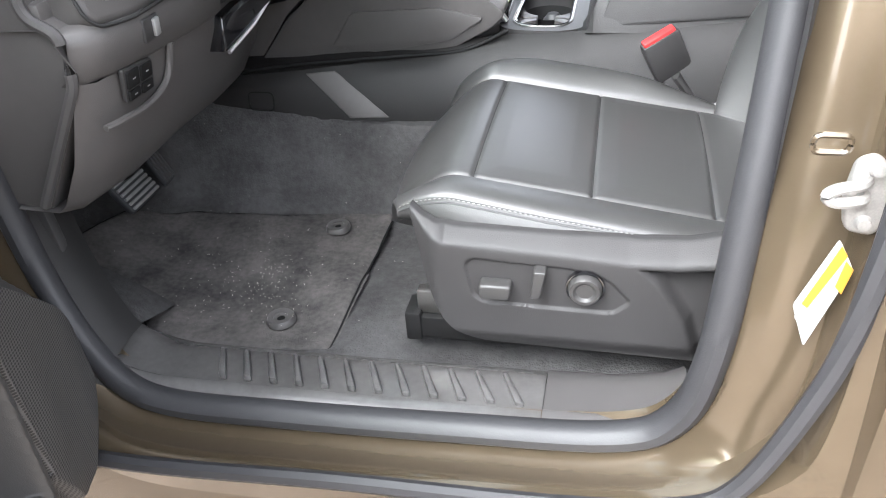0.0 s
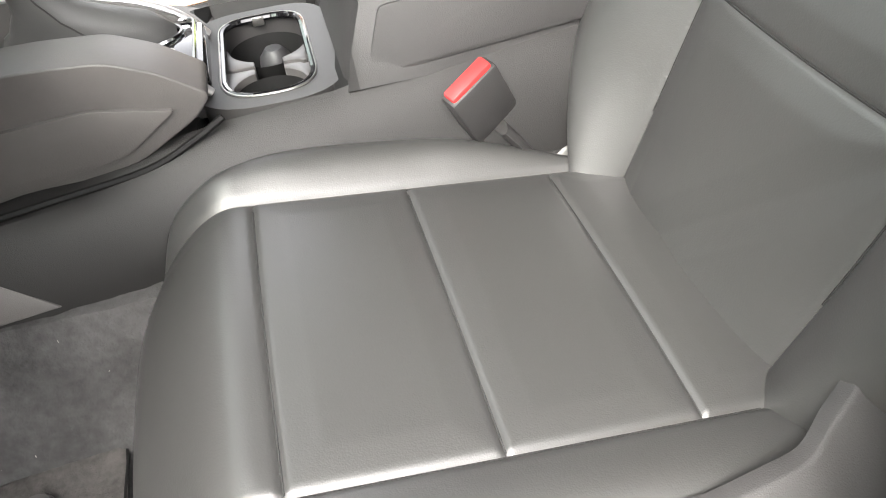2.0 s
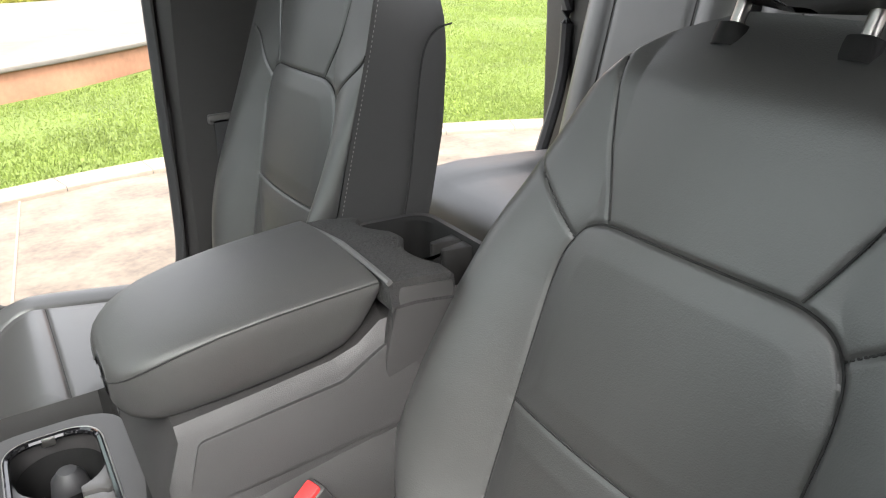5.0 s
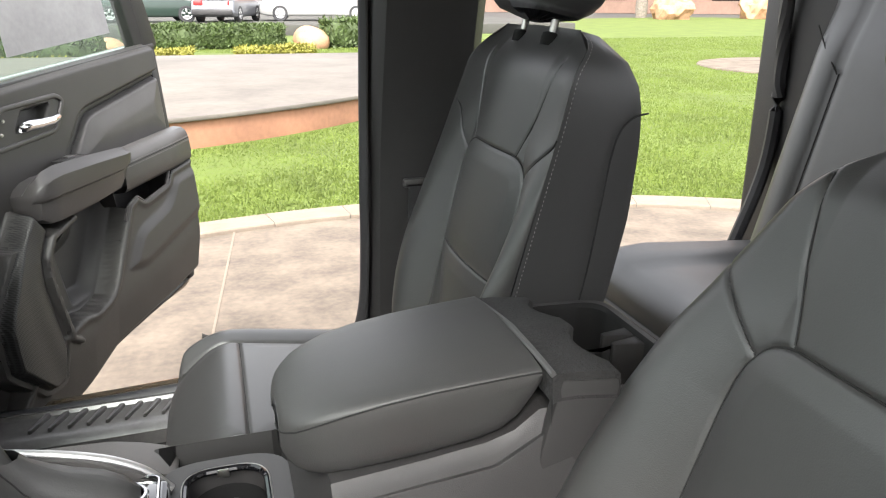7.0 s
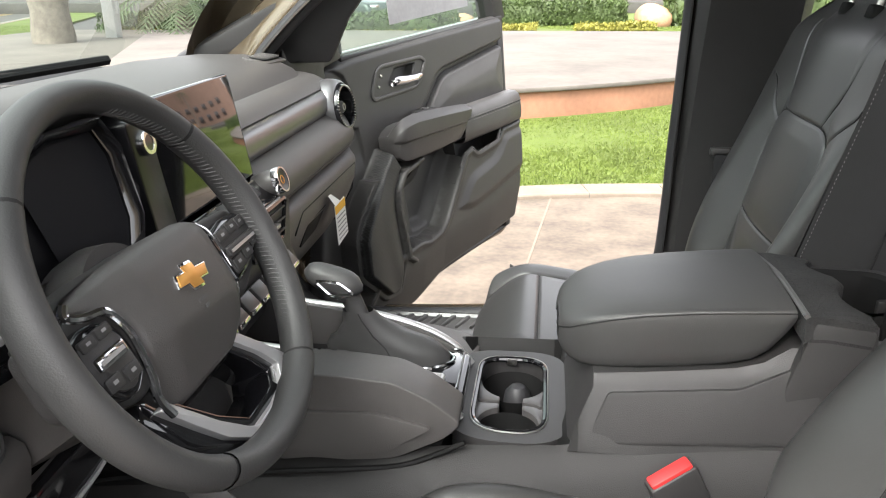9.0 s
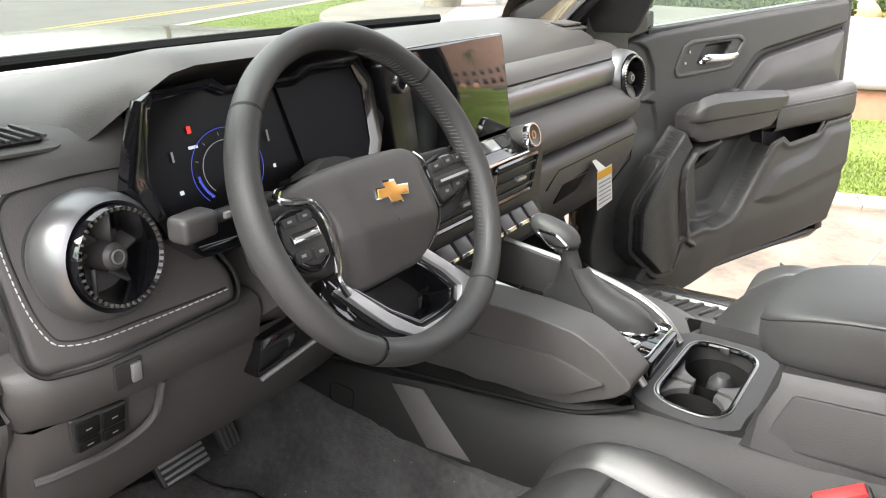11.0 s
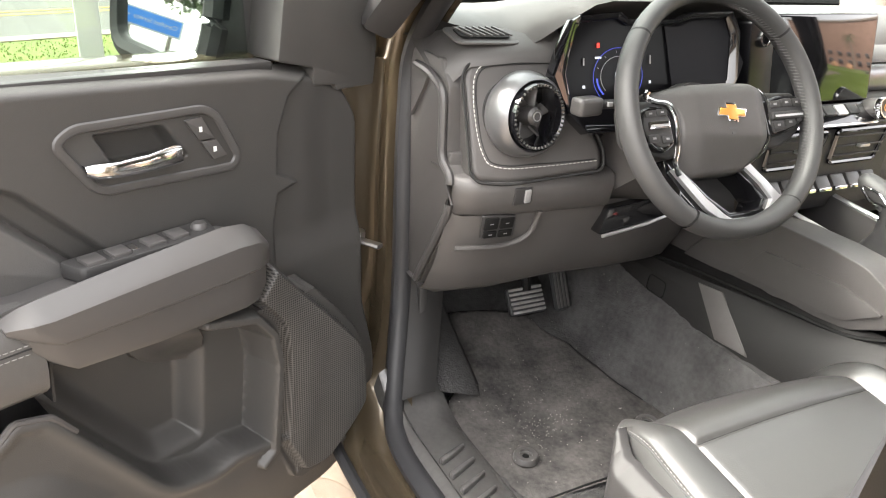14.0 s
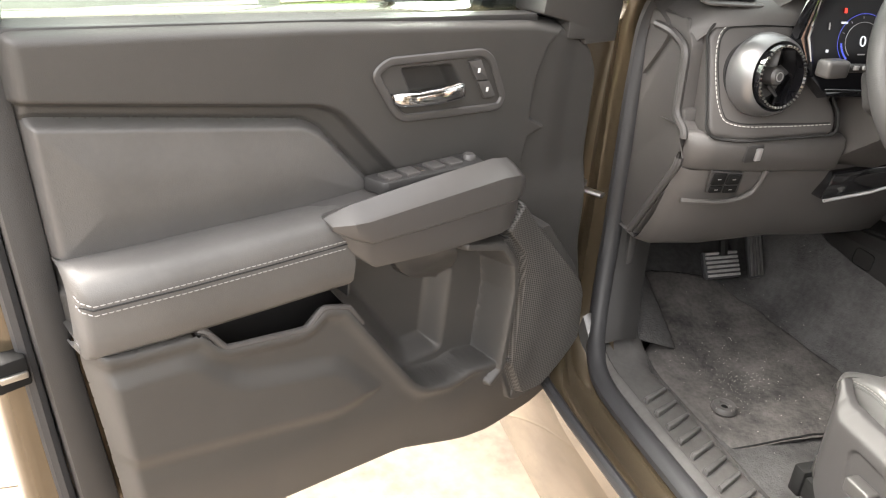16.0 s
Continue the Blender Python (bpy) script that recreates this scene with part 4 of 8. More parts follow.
def both(half):
    """A whole profile from the half at lower y."""
    return half + [(-y, z) for y, z in half[::-1]]


sects = [(-0.32, [(-0.232, 0.70), (-0.234, 0.722), (-0.229, 0.77), (-0.215, 0.785), (-0.15, 0.80), (-0.05, 0.80)]),
         (-0.10, [(-0.232, 0.70), (-0.234, 0.726), (-0.229, 0.780), (-0.214, 0.798), (-0.15, 0.815), (-0.05, 0.815)]),
         (0.00, [(-0.232, 0.70), (-0.234, 0.728), (-0.228, 0.788), (-0.210, 0.808), (-0.15, 0.82), (-0.05, 0.815)]),
         (0.04, [(-0.232, 0.70), (-0.234, 0.729), (-0.216, 0.792), (-0.204, 0.811), (-0.15, 0.825), (-0.05, 0.815)]),
         (0.10, [(-0.230, 0.70), (-0.228, 0.730), (-0.212, 0.795), (-0.196, 0.816), (-0.15, 0.83), (-0.05, 0.82)]),
         (0.20, [(-0.220, 0.70), (-0.219, 0.731), (-0.206, 0.798), (-0.186, 0.820), (-0.15, 0.835), (-0.05, 0.835)]),
         (0.315, [(-0.215, 0.60), (-0.217, 0.731), (-0.198, 0.80), (-0.166, 0.838), (-0.15, 0.848), (-0.05, 0.82)]),
         (0.335, [(-0.215, 0.60), (-0.216, 0.731), (-0.194, 0.803), (-0.162, 0.842), (-0.148, 0.850), (-0.11, 0.76)]),
         (0.455, [(-0.21, 0.60), (-0.210, 0.72), (-0.180, 0.812), (-0.152, 0.847), (-0.142, 0.855), (-0.11, 0.76)]),
         (0.47, [(-0.21, 0.60), (-0.210, 0.72), (-0.178, 0.814), (-0.150, 0.849), (-0.141, 0.857), (-0.05, 0.857)]),
         (0.78, [(-0.20, 0.60), (-0.203, 0.72), (-0.175, 0.840), (-0.152, 0.878), (-0.145, 0.885), (-0.05, 0.885)])]
part("base", loft([[(x, y, z) for y, z in both(h)] for x, h in sects]), CONSOLE, CON, "grained dark grey console base", angle=28)
# patch of light on the console side, put into a paler tilted plate
part("light_patch", plate([(0.008, -0.2215, 0.806), (0.058, -0.2105, 0.808), (0.150, -0.2275, 0.733), (0.083, -0.2345, 0.733)], 0.004, (0.2, -1, 0.2), 0.002), PLASTIC, CON, "patch of light on the console side, built as a paler plate")
part("crest_groove", tube(smooth_path([(-0.14, -0.214, 0.797), (-0.06, -0.205, 0.810), (0.06, -0.197, 0.820), (0.18, -0.184, 0.826), (0.262, -0.173, 0.830), (0.31, -0.165, 0.845), (0.345, -0.160, 0.862)], 5), 0.0035, 6), BLACK, CON)
part("access_cover", tube(rounded([(-0.100, -0.2335, 0.742), (-0.054, -0.2335, 0.742), (-0.054, -0.2295, 0.774), (-0.100, -0.2295, 0.774)], 0.01), 0.0012, 5, True), BLACK, CON)
for s in (-1, 1):
    # knee pads along the front flanks
    pad = [(-0.10, 0.800), (-0.03, 0.885), (0.04, 0.938), (0.10, 0.945), (0.20, 0.945), (0.26, 0.940), (0.30, 0.922), (0.343, 0.890), (0.322, 0.868), (0.262, 0.836), (0.18, 0.818), (0.10, 0.808)]
    if s > 0:
        pad = [(x, 0.80 + (z - 0.82) * 0.5) for x, z in pad]
    KP = part("knee_pad", slab(pad, s * 0.10, s * 0.165, "y", 0.014, 0.012, 3), PLASTIC, CON, "angular dark grey knee pad")
    if s > 0:
        continue
    part("flank_front", slab([(-0.32, 0.775), (-0.32, 0.93), (-0.06, 0.955), (0.035, 0.945), (-0.035, 0.885), (-0.105, 0.797)], s * 0.09, s * 0.158, "y", 0.006, 0.006), PLASTIC, CON, "dark grey console flank under the dashboard")
    part("pad_face", slab([(0.045, 0.835), (0.085, 0.893), (0.235, 0.900), (0.308, 0.884), (0.252, 0.848), (0.12, 0.826)], s * 0.15, s * 0.171, "y", 0.006, 0.008, 2), SOFT, KP)
SHIFTED = Matrix.Translation((0, -0.027, 0)) @ Matrix.Diagonal((1, 0.83, 1, 1))
XF[0] = SHIFTED
for s in (-1, 1):
    rail = [(-0.02, 0.956), (0.06, 0.947), (0.168, 0.935), (0.255, 0.915), (0.306, 0.890), (0.335, 0.858)]
    part("silver_rail", tube([(p.x, s * 0.087, p.z) for p in smooth_path([(x, 0, z) for x, z in rail], 6)], 0.0065, 10, squash=0.7), SILVER, CON, "satin silver rail")
    part("rail_wall", slab(rail + [(0.335, 0.83), (-0.02, 0.83)], s * 0.074, s * 0.086, "y", 0.002), PLASTIC_SMOOTH, CON)
# shifter tray
part("tray", slab([(-0.02, -0.076), (0.30, -0.076), (0.335, -0.066), (0.335, 0.066), (0.30, 0.076), (-0.02, 0.076)], 0.80, 0.883, "z", 0.006, 0.008), GLOSS, CON, "gloss black shifter tray")
part("tray_rim", tube(rounded([(0.08, -0.083, 0.884), (0.30, -0.083, 0.884), (0.325, -0.06, 0.884), (0.325, 0.075, 0.884), (0.08, 0.085, 0.884)], 0.012), 0.002, 6, True), CHROME, CON)
XF[0] = Matrix.Identity(4)
gait = []
for cx, a, cy, b, z in ((0.220, 0.088, 0.004, 0.037, 0.886), (0.219, 0.087, 0.004, 0.0365, 0.893), (0.217, 0.083, 0.003, 0.035, 0.902), (0.212, 0.073, 0.002, 0.032, 0.912), (0.206, 0.060, 0.000, 0.0285, 0.920), (0.199, 0.046, -0.003, 0.025, 0.929), (0.193, 0.034, -0.006, 0.021, 0.940), (0.187, 0.026, -0.009, 0.018, 0.951), (0.183, 0.021, -0.011, 0.016, 0.962)):
    ring = []
    for i in range(41):
        t = 2 * math.pi * i / 40
        k = 1 + 0.035 * math.sin(5 * t + z * 220) * math.sin((z - 0.886) / 0.076 * math.pi) + 0.02 * math.sin(11 * t - z * 400)
        ring.append((cx + a * k * math.cos(t), cy + b * k * math.sin(t), z))
    gait.append(ring)
SF = part("shifter_boot", loft(gait), LEATHER_SIDE, CON, "black leather shifter boot", angle=70)
part("boot_seam", tube([tuple(Vector(r[31]) + Vector((0, -0.0006, 0.0004))) for r in gait], 0.0009, 5), SEAM, SF)
XF[0] = SHIFTED
part("boot_ring", tube([(0.220 + 0.093 * math.cos(t), 0.037 + 0.047 * math.sin(t), 0.885) for t in np.linspace(0, 2 * math.pi, 40)[:-1]], 0.003, 6, True), CHROME, SF)
XF[0] = Matrix.Translation((0.012, 0.004, 0.012)) @ SHIFTED
part("stick", tube([(0.178, 0.010, 0.925), (0.166, 0.010, 0.960), (0.155, 0.010, 0.985)], [0.015, 0.014, 0.014], 14), LEATHER_SIDE, SF, "black shifter neck")
kn = []
for t in np.linspace(-1, 1, 13):
    r = math.sqrt(max(0.03, 1 - abs(t) ** 3.2))
    kn.append([(0.140 + 0.040 * t, 0.010 + 0.024 * r * math.cos(b), 0.993 - 0.010 * t + 0.020 * r * math.sin(b) * (1.0 if math.sin(b) > 0 else 0.9)) for b in [2 * math.pi * i / 20 for i in range(21)]])
part("knob", loft(kn), LEATHER_SIDE, SF, "black leather shifter knob")
part("knob_inlay", tube(rounded([(0.118, -0.0115, 0.998), (0.150, -0.0135, 0.998), (0.172, -0.011, 0.980), (0.140, -0.012, 0.977)], 0.008), 0.0025, 6, True), CHROME, SF)
part("knob_collar", tube([(0.172, 0.010, 0.972), (0.160, 0.005, 0.967), (0.150, -0.005, 0.975)], 0.006, 10), VENT_SILVER, SF)
XF[0] = SHIFTED
MP = part("mode_panel", slab([(0.10, -0.064), (0.18, -0.066), (0.185, -0.010), (0.105, -0.006)], 0.881, 0.905, "z", 0.004, 0.008), PLASTIC_SMOOTH, CON, "black switch panel")
for i, (x, y) in enumerate(((0.112, -0.05), (0.130, -0.05), (0.150, -0.05), (0.112, -0.025), (0.132, -0.025), (0.155, -0.025))):
    part("switch", slab([(x, y), (x + 0.017, y - 0.001), (x + 0.017, y + 0.021), (x, y + 0.022)], 0.903, 0.9085, "z", 0.0015, 0.002), SILVER if i == 0 else PLASTIC_DARK, MP)
part("red_mark", box((0.198, 0.000, 0.883), (0.206, 0.006, 0.887), 0.001), RED, CON)
for i in range(5):
    part("gear_mark", box((0.214 + 0.016 * i, -0.001, 0.883), (0.222 + 0.016 * i, 0.006, 0.8862), 0.0005), INK, CON)
part("side_tray_rim", tube(rounded([(0.205, -0.066, 0.885), (0.300, -0.058, 0.885), (0.305, -0.020, 0.885), (0.205, -0.014, 0.885)], 0.006), 0.0035, 6, True), SILVER, CON)
part("side_tray", slab([(0.208, -0.063), (0.255, -0.060), (0.255, -0.019), (0.208, -0.017)], 0.875, 0.8842, "z", 0.001), BLACK, CON)
part("brake_switch", box((0.262, -0.052, 0.881), (0.292, -0.026, 0.893), 0.003), SILVER, CON)


# cup holder
CUP_GREY = material("cup_plastic", (0.032, 0.031, 0.031), 0.5, grain=0.3, stain=0.1)


def hoop(outer, inner, z0, z1):
    """A flat frame between two outlines of as many points."""
    n = len(outer)
    secs = []
    for i in range(n + 1):
        o, q = outer[i % n], inner[i % n]
        secs.append([(o.x, o.y, z0), (o.x, o.y, z1), (q.x, q.y, z1), (q.x, q.y, z0 - 0.08)])
    return loft(secs)


XF[0] = Matrix.Identity(4)
ci = rounded([(0.344, -0.122, 0), (0.444, -0.126, 0), (0.444, 0.074, 0), (0.346, 0.072, 0)], [0.046, 0.044, 0.040, 0.034], 9)
co = [Vector((min(0.4705, max(0.324, 0.394 + (p.x - 0.394) * 1.52)), -0.026 + (p.y + 0.026) * 1.21, 0)) for p in ci]
CH = part("cup_surround", hoop(co, ci, 0.80, 0.8560), CUP_GREY, CON, "smooth grey cup holder surround", angle=60)
part("cup_rim", tube([(p.x, p.y, 0.8568) for p in ci], 0.0013, 8, True), STEEL, CH, "thin chrome cup holder rim")
part("inner_rim", tube([(0.394 + (p.x - 0.394) * 0.955, -0.026 + (p.y + 0.026) * 0.975, 0.8545) for p in ci], 0.0042, 8, True), GLOSS, CH, "gloss black inner rim")
part("well", slab([(p.x, p.y) for p in ci], 0.756, 0.764, "z", 0.0), BLACK, CH)
far_c, near_c = (0.397, 0.026, 0.0445), (0.393, -0.083, 0.0400)
for cx, cy, r in (far_c, near_c):
    part("cup", lathe([(0.0, 0.0), (r * 0.78, 0.0), (r * 0.86, 0.004), (r * 0.985, 0.066), (r, 0.068)], 40, Matrix.Translation((cx, cy, 0.766))), BLACK, CH)
# webs between the two cups, with a slot in each
for s_, xe in ((-1, 0.347), (1, 0.441)):
    xs_ = np.linspace(0.0, 1.0, 9)
    top_, low_ = [], []
    for k in xs_:
        x = xe + ((0.379 if s_ < 0 else 0.411) - xe) * k
        top_.append((x, far_c[1] - math.sqrt(max(0.0, (far_c[2] + 0.001) ** 2 - (x - far_c[0]) ** 2))))
        low_.append((x, near_c[1] + math.sqrt(max(0.0, (near_c[2] + 0.001) ** 2 - (x - near_c[0]) ** 2))))
    ym = [(a[1] + b[1]) / 2 for a, b in zip(top_, low_)]
    part("web", slab(top_ + [(x, y + 0.0035) for (x, _), y in zip(top_[::-1], ym[::-1])], 0.800, 0.842, "z", 0.0012), PLASTIC_SMOOTH, CH, "smooth grey web between the cups")
    part("web", slab(low_ + [(x, y - 0.0035) for (x, _), y in zip(low_[::-1], ym[::-1])], 0.800, 0.842, "z", 0.0012), PLASTIC_SMOOTH, CH)
part("rubber_post", lathe([(0, 0.040), (0.010, 0.038), (0.018, 0.028), (0.021, 0.010), (0.022, 0.0), (0.020, -0.02)], 24, Matrix.Translation((0.402, 0.036, 0.792))), RUBBER, CH)
part("neck", slab([(0.380, -0.045), (0.412, -0.045), (0.418, 0.0), (0.376, 0.0)], 0.770, 0.812, "z", 0.006, 0.006), RUBBER, CH)
part("cup_liner", slab([(0.376, -0.112), (0.412, -0.112), (0.414, -0.055), (0.376, -0.055)], 0.768, 0.773, "z", 0.002, 0.006), PLASTIC_SMOOTH, CH, "grey rubber cup liner")
part("sensor_tab", box((0.385, 0.066, 0.846), (0.399, 0.073, 0.8575), 0.0015), STEEL, CH)
XF[0] = SHIFTED
# storage bin, lid and its rear end
BIN = part("bin", loft([[(x + dx, y, z) for y, z, dx in ((-0.150, 0.855, 0.0), (-0.128, zt - 0.012, 0.0), (-0.115, zt, 0.0), (0.115, zt, 0.0), (0.128, zt - 0.012, 0.0), (0.150, 0.855, 0.0))] for x, zt in ((0.468, 0.857), (0.480, 0.90), (0.495, 0.946), (0.58, 0.954), (0.655, 0.963), (0.685, 0.972), (0.712, 0.992), (0.748, 0.994), (0.752, 0.88))]), PLASTIC_DARK, CON, "grained storage bin")
for s in (-1, 1):
    part("bin_panel", plate([(0.487, s * 0.1485, 0.862), (0.512, s * 0.1345, 0.930), (0.66, s * 0.1345, 0.945), (0.74, s * 0.1405, 0.99), (0.75, s * 0.150, 0.885)], 0.01, (0, s, 0.15), 0.003, 0.006), PLASTIC_DARK, BIN)
XF[0] = Matrix.Identity(4)
LY = -0.024
lid = []
for x, w, zb, zs, zt in ((0.4515, 0.018, 0.968, 0.974, 0.980), (0.4520, 0.036, 0.962, 0.978, 0.986), (0.4540, 0.050, 0.957, 0.982, 0.991), (0.4585, 0.062, 0.952, 0.987, 0.996), (0.466, 0.072, 0.947, 0.992, 1.001), (0.477, 0.081, 0.944, 0.999, 1.008), (0.492, 0.088, 0.943, 1.006, 1.014), (0.515, 0.0935, 0.945, 1.014, 1.021), (0.55, 0.0975, 0.949, 1.022, 1.028), (0.60, 0.1005, 0.955, 1.029, 1.034), (0.645, 0.1025, 0.962, 1.033, 1.038), (0.672, 0.1035, 0.970, 1.035, 1.040), (0.690, 0.104, 0.983, 1.036, 1.041), (0.704, 0.1045, 1.004, 1.037, 1.042), (0.711, 0.1045, 1.020, 1.037, 1.042), (0.713, 0.100, 1.024, 1.034, 1.038)):
    f_ = min(1.0, (zt - zb) / 0.05)
    half_ = [(-w * 0.80, zb), (-w * 0.88, zb + 0.0015 * f_), (-w * 0.94, zb + 0.008 * f_), (-w * 0.975, zb + (zs - zb) * 0.35), (-w * 1.0, zs - (zs - zb) * 0.30), (-w * 1.005, zs - 0.006 * f_), (-w * 0.992, zs - 0.0012), (-w * 0.985, zs + 0.0012), (-w * 0.975, zs + (zt - zs) * 0.45), (-w * 0.90, zt - 0.0012), (-w * 0.70, zt + 0.0018), (-w * 0.35, zt + 0.0036), (-w * 0.05, zt + 0.004)]
    lid.append([(x, LY + y, z) for y, z in both(half_)])
vs, fs = loft(lid)
n = len(lid[0])
fs += [tuple(range(n))[::-1], tuple((len(lid) - 1) * n + j for j in range(n))]
LID = part("armrest_lid", (vs, fs), LEATHER_PAD, CON, "padded black leather armrest lid", angle=60)
for j_ in (6, n - 7):
    part("lid_seam", tube([(p[j_][0] - (0.0006 if i_ == 0 else 0), p[j_][1] + (-0.0004 if j_ == 6 else 0.0004), p[j_][2] + 0.0012) for i_, p in enumerate(lid[:-1])], 0.0009, 6), SEAM, LID)
# napped trim behind the lid, cut round two cup wells
NAP = material("napped_trim", (0.019, 0.019, 0.019), 0.9, grain=1.0, grain_size=500, stain=0.5, stain_size=30, bump2=0.8, bump2_size=220)
wells = ((0.832, -0.077, 0.058), (0.832, 0.038, 0.058))
rear_edge = []
for y in np.linspace(-0.142, 0.098, 60):
    xe = 0.792
    for cx, cy, r in wells:
        if abs(y - cy) < r:
            xe = min(xe, cx - math.sqrt(r * r - (y - cy) ** 2))
    rear_edge.append((max(0.760, xe), y))
def cap_z(x, y):
    return 1.040 - 0.10 * max(0.0, y + 0.03) + 0.004 * (1 - ((y + 0.022) / 0.12) ** 2) - 0.14 * max(0.0, x - 0.745)


capr = []
for xe, y in rear_edge:
    row = [(0.7155, y, cap_z(0.7155, y) - 0.030), (0.7155, y, cap_z(0.7155, y) - 0.003), (0.719, y, cap_z(0.719, y))]
    row += [(0.719 + (xe - 0.003 - 0.719) * k, y, cap_z(0.719 + (xe - 0.003 - 0.719) * k, y)) for k in (0.33, 0.66, 1.0)]
    row += [(xe, y, cap_z(xe, y) - 0.003), (xe, y, cap_z(xe, y) - 0.035)]
    capr.append(row)
capr = [[(x, y - 0.004, z - 0.028) for x, y, z in capr[0]]] + capr + [[(x, y + 0.004, z - 0.028) for x, y, z in capr[-1]]]
part("rear_cap", loft(capr), NAP, CON, "grey napped trim behind the lid", angle=50)
part("cap_edge", tube([(0.7165, y, cap_z(0.7165, y) + 0.0005) for y in np.linspace(-0.142, 0.098, 16)], 0.0036, 6), material("cap_edge", (0.085, 0.085, 0.085), 0.4, grain=0.2), CON)
for s in (-1, 1):
    part("cap_cheek", slab([(0.706, 0.955), (0.722, 1.02), (0.7265, 1.034 if s < 0 else 1.020), (0.79, 1.027 if s < 0 else 1.012), (0.797, 0.93), (0.70, 0.90)], LY + s * 0.105, LY + s * 0.1215, "y", 0.004), PLASTIC_DARK, CON)
RC = part("rear_cup_holder", loft([[(x, y, z) for x, y in [(p.x, p.y) for p in rounded([(0.768 - g, -0.140 - g, 0), (0.893 + g, -0.128 - g, 0), (0.893 + g, 0.088 + g, 0), (0.768 - g, 0.096 + g, 0)], 0.030, 6)]] for g, z in ((0.006, 0.86), (0.006, 1.006), (0.0, 1.012), (-0.006, 1.011))], True), PLASTIC_DARK, CON, "dark rear cup holder block")
part("well_wall", loft([[(p.x, p.y, z) for p in rounded([(0.768 - g, -0.140 - g, 0), (0.893 + g, -0.128 - g, 0), (0.893 + g, 0.088 + g, 0), (0.768 - g, 0.096 + g, 0)], 0.030, 6)] for g, z in ((-0.006, 1.011), (-0.010, 1.006), (-0.012, 0.935))], True), BLACK, RC)
part("well_floor", box((0.76, -0.135, 0.925), (0.89, 0.09, 0.936), 0.002), BLACK, RC)
part("divider", slab([(0.795, -0.026), (0.815, -0.030), (0.84, -0.016), (0.872, -0.034), (0.887, -0.034), (0.887, -0.002), (0.872, -0.002), (0.84, -0.018), (0.815, -0.006), (0.795, -0.010)], 0.93, 0.992, "z", 0.003), BLACK, RC)
for cy in (-0.030, -0.004):
    part("fin", slab([(0.846, cy - 0.004), (0.886, cy - 0.012), (0.886, cy + 0.012), (0.846, cy + 0.004)], 0.95, 1.006, "z", 0.002, 0.004), CONSOLE, RC)

XF[0] = Matrix.Identity(4)

# ---- dashboard ----
DASH = thing("dashboard", (-0.2, 0, 0.8), "dark grey dashboard with stitched pads, screens and round vents", "dashboard")
prof = [(-0.58, 1.195), (-0.45, 1.222), (-0.30, 1.238), (-0.20, 1.238), (-0.135, 1.228), (-0.100, 1.212), (-0.085, 1.195), (-0.10, 1.17), (-0.14, 1.12)]
secs = []
for y in np.linspace(-0.705, 0.69, 60):
    e = ease(np.array(abs(y)), 0.60, 0.71) ** 2
    hood = float(ease(np.array(y), -0.60, -0.50) * (1 - ease(np.array(y), -0.22, -0.12)))
    row = []
    for x, z in prof:
        dx = float(np.interp(x, [-0.30, -0.20, -0.135, -0.085], [0.0, 0.03, 0.07, 0.085])) if z > 1.19 else -0.03
        dz = float(np.interp(x, [-0.30, -0.20, -0.135, -0.10, -0.085], [0.0, 0.030, 0.062, 0.078, 0.086])) if z > 1.19 else 0.05
        row.append((x + hood * dx - 0.05 * e * (x > -0.2), y, z - 0.035 * e + hood * dz))
    secs.append(row)
part("top_pad", loft(secs), SOFT, DASH, "soft grained dashboard top", angle=50)
part("underside", box((-0.55, -0.69, 0.86), (-0.13, 0.69, 1.18), 0.03), PLASTIC_DARK, DASH)
part("pad_hood", loft([[(-0.16, -0.700, 1.195), (-0.115, -0.700, 1.188), (-0.090, -0.700, 1.172), (-0.085, -0.700, 1.150)], [(-0.16, -0.672, 1.216), (-0.100, -0.672, 1.211), (-0.070, -0.672, 1.198), (-0.066, -0.672, 1.183)], [(-0.16, -0.60, 1.229), (-0.092, -0.60, 1.222), (-0.058, -0.60, 1.206), (-0.054, -0.60, 1.19)], [(-0.16, -0.552, 1.236), (-0.080, -0.552, 1.227), (-0.050, -0.552, 1.210), (-0.044, -0.552, 1.19)], [(-0.15, -0.530, 1.245), (-0.075, -0.530, 1.236), (-0.046, -0.530, 1.200), (-0.040, -0.530, 1.16)]]), SOFT, DASH, angle=80)
# demister slots
def dash_z(x):
    return float(np.interp(x, [-0.30, -0.20, -0.135, -0.100], [1.238, 1.238, 1.228, 1.212]))


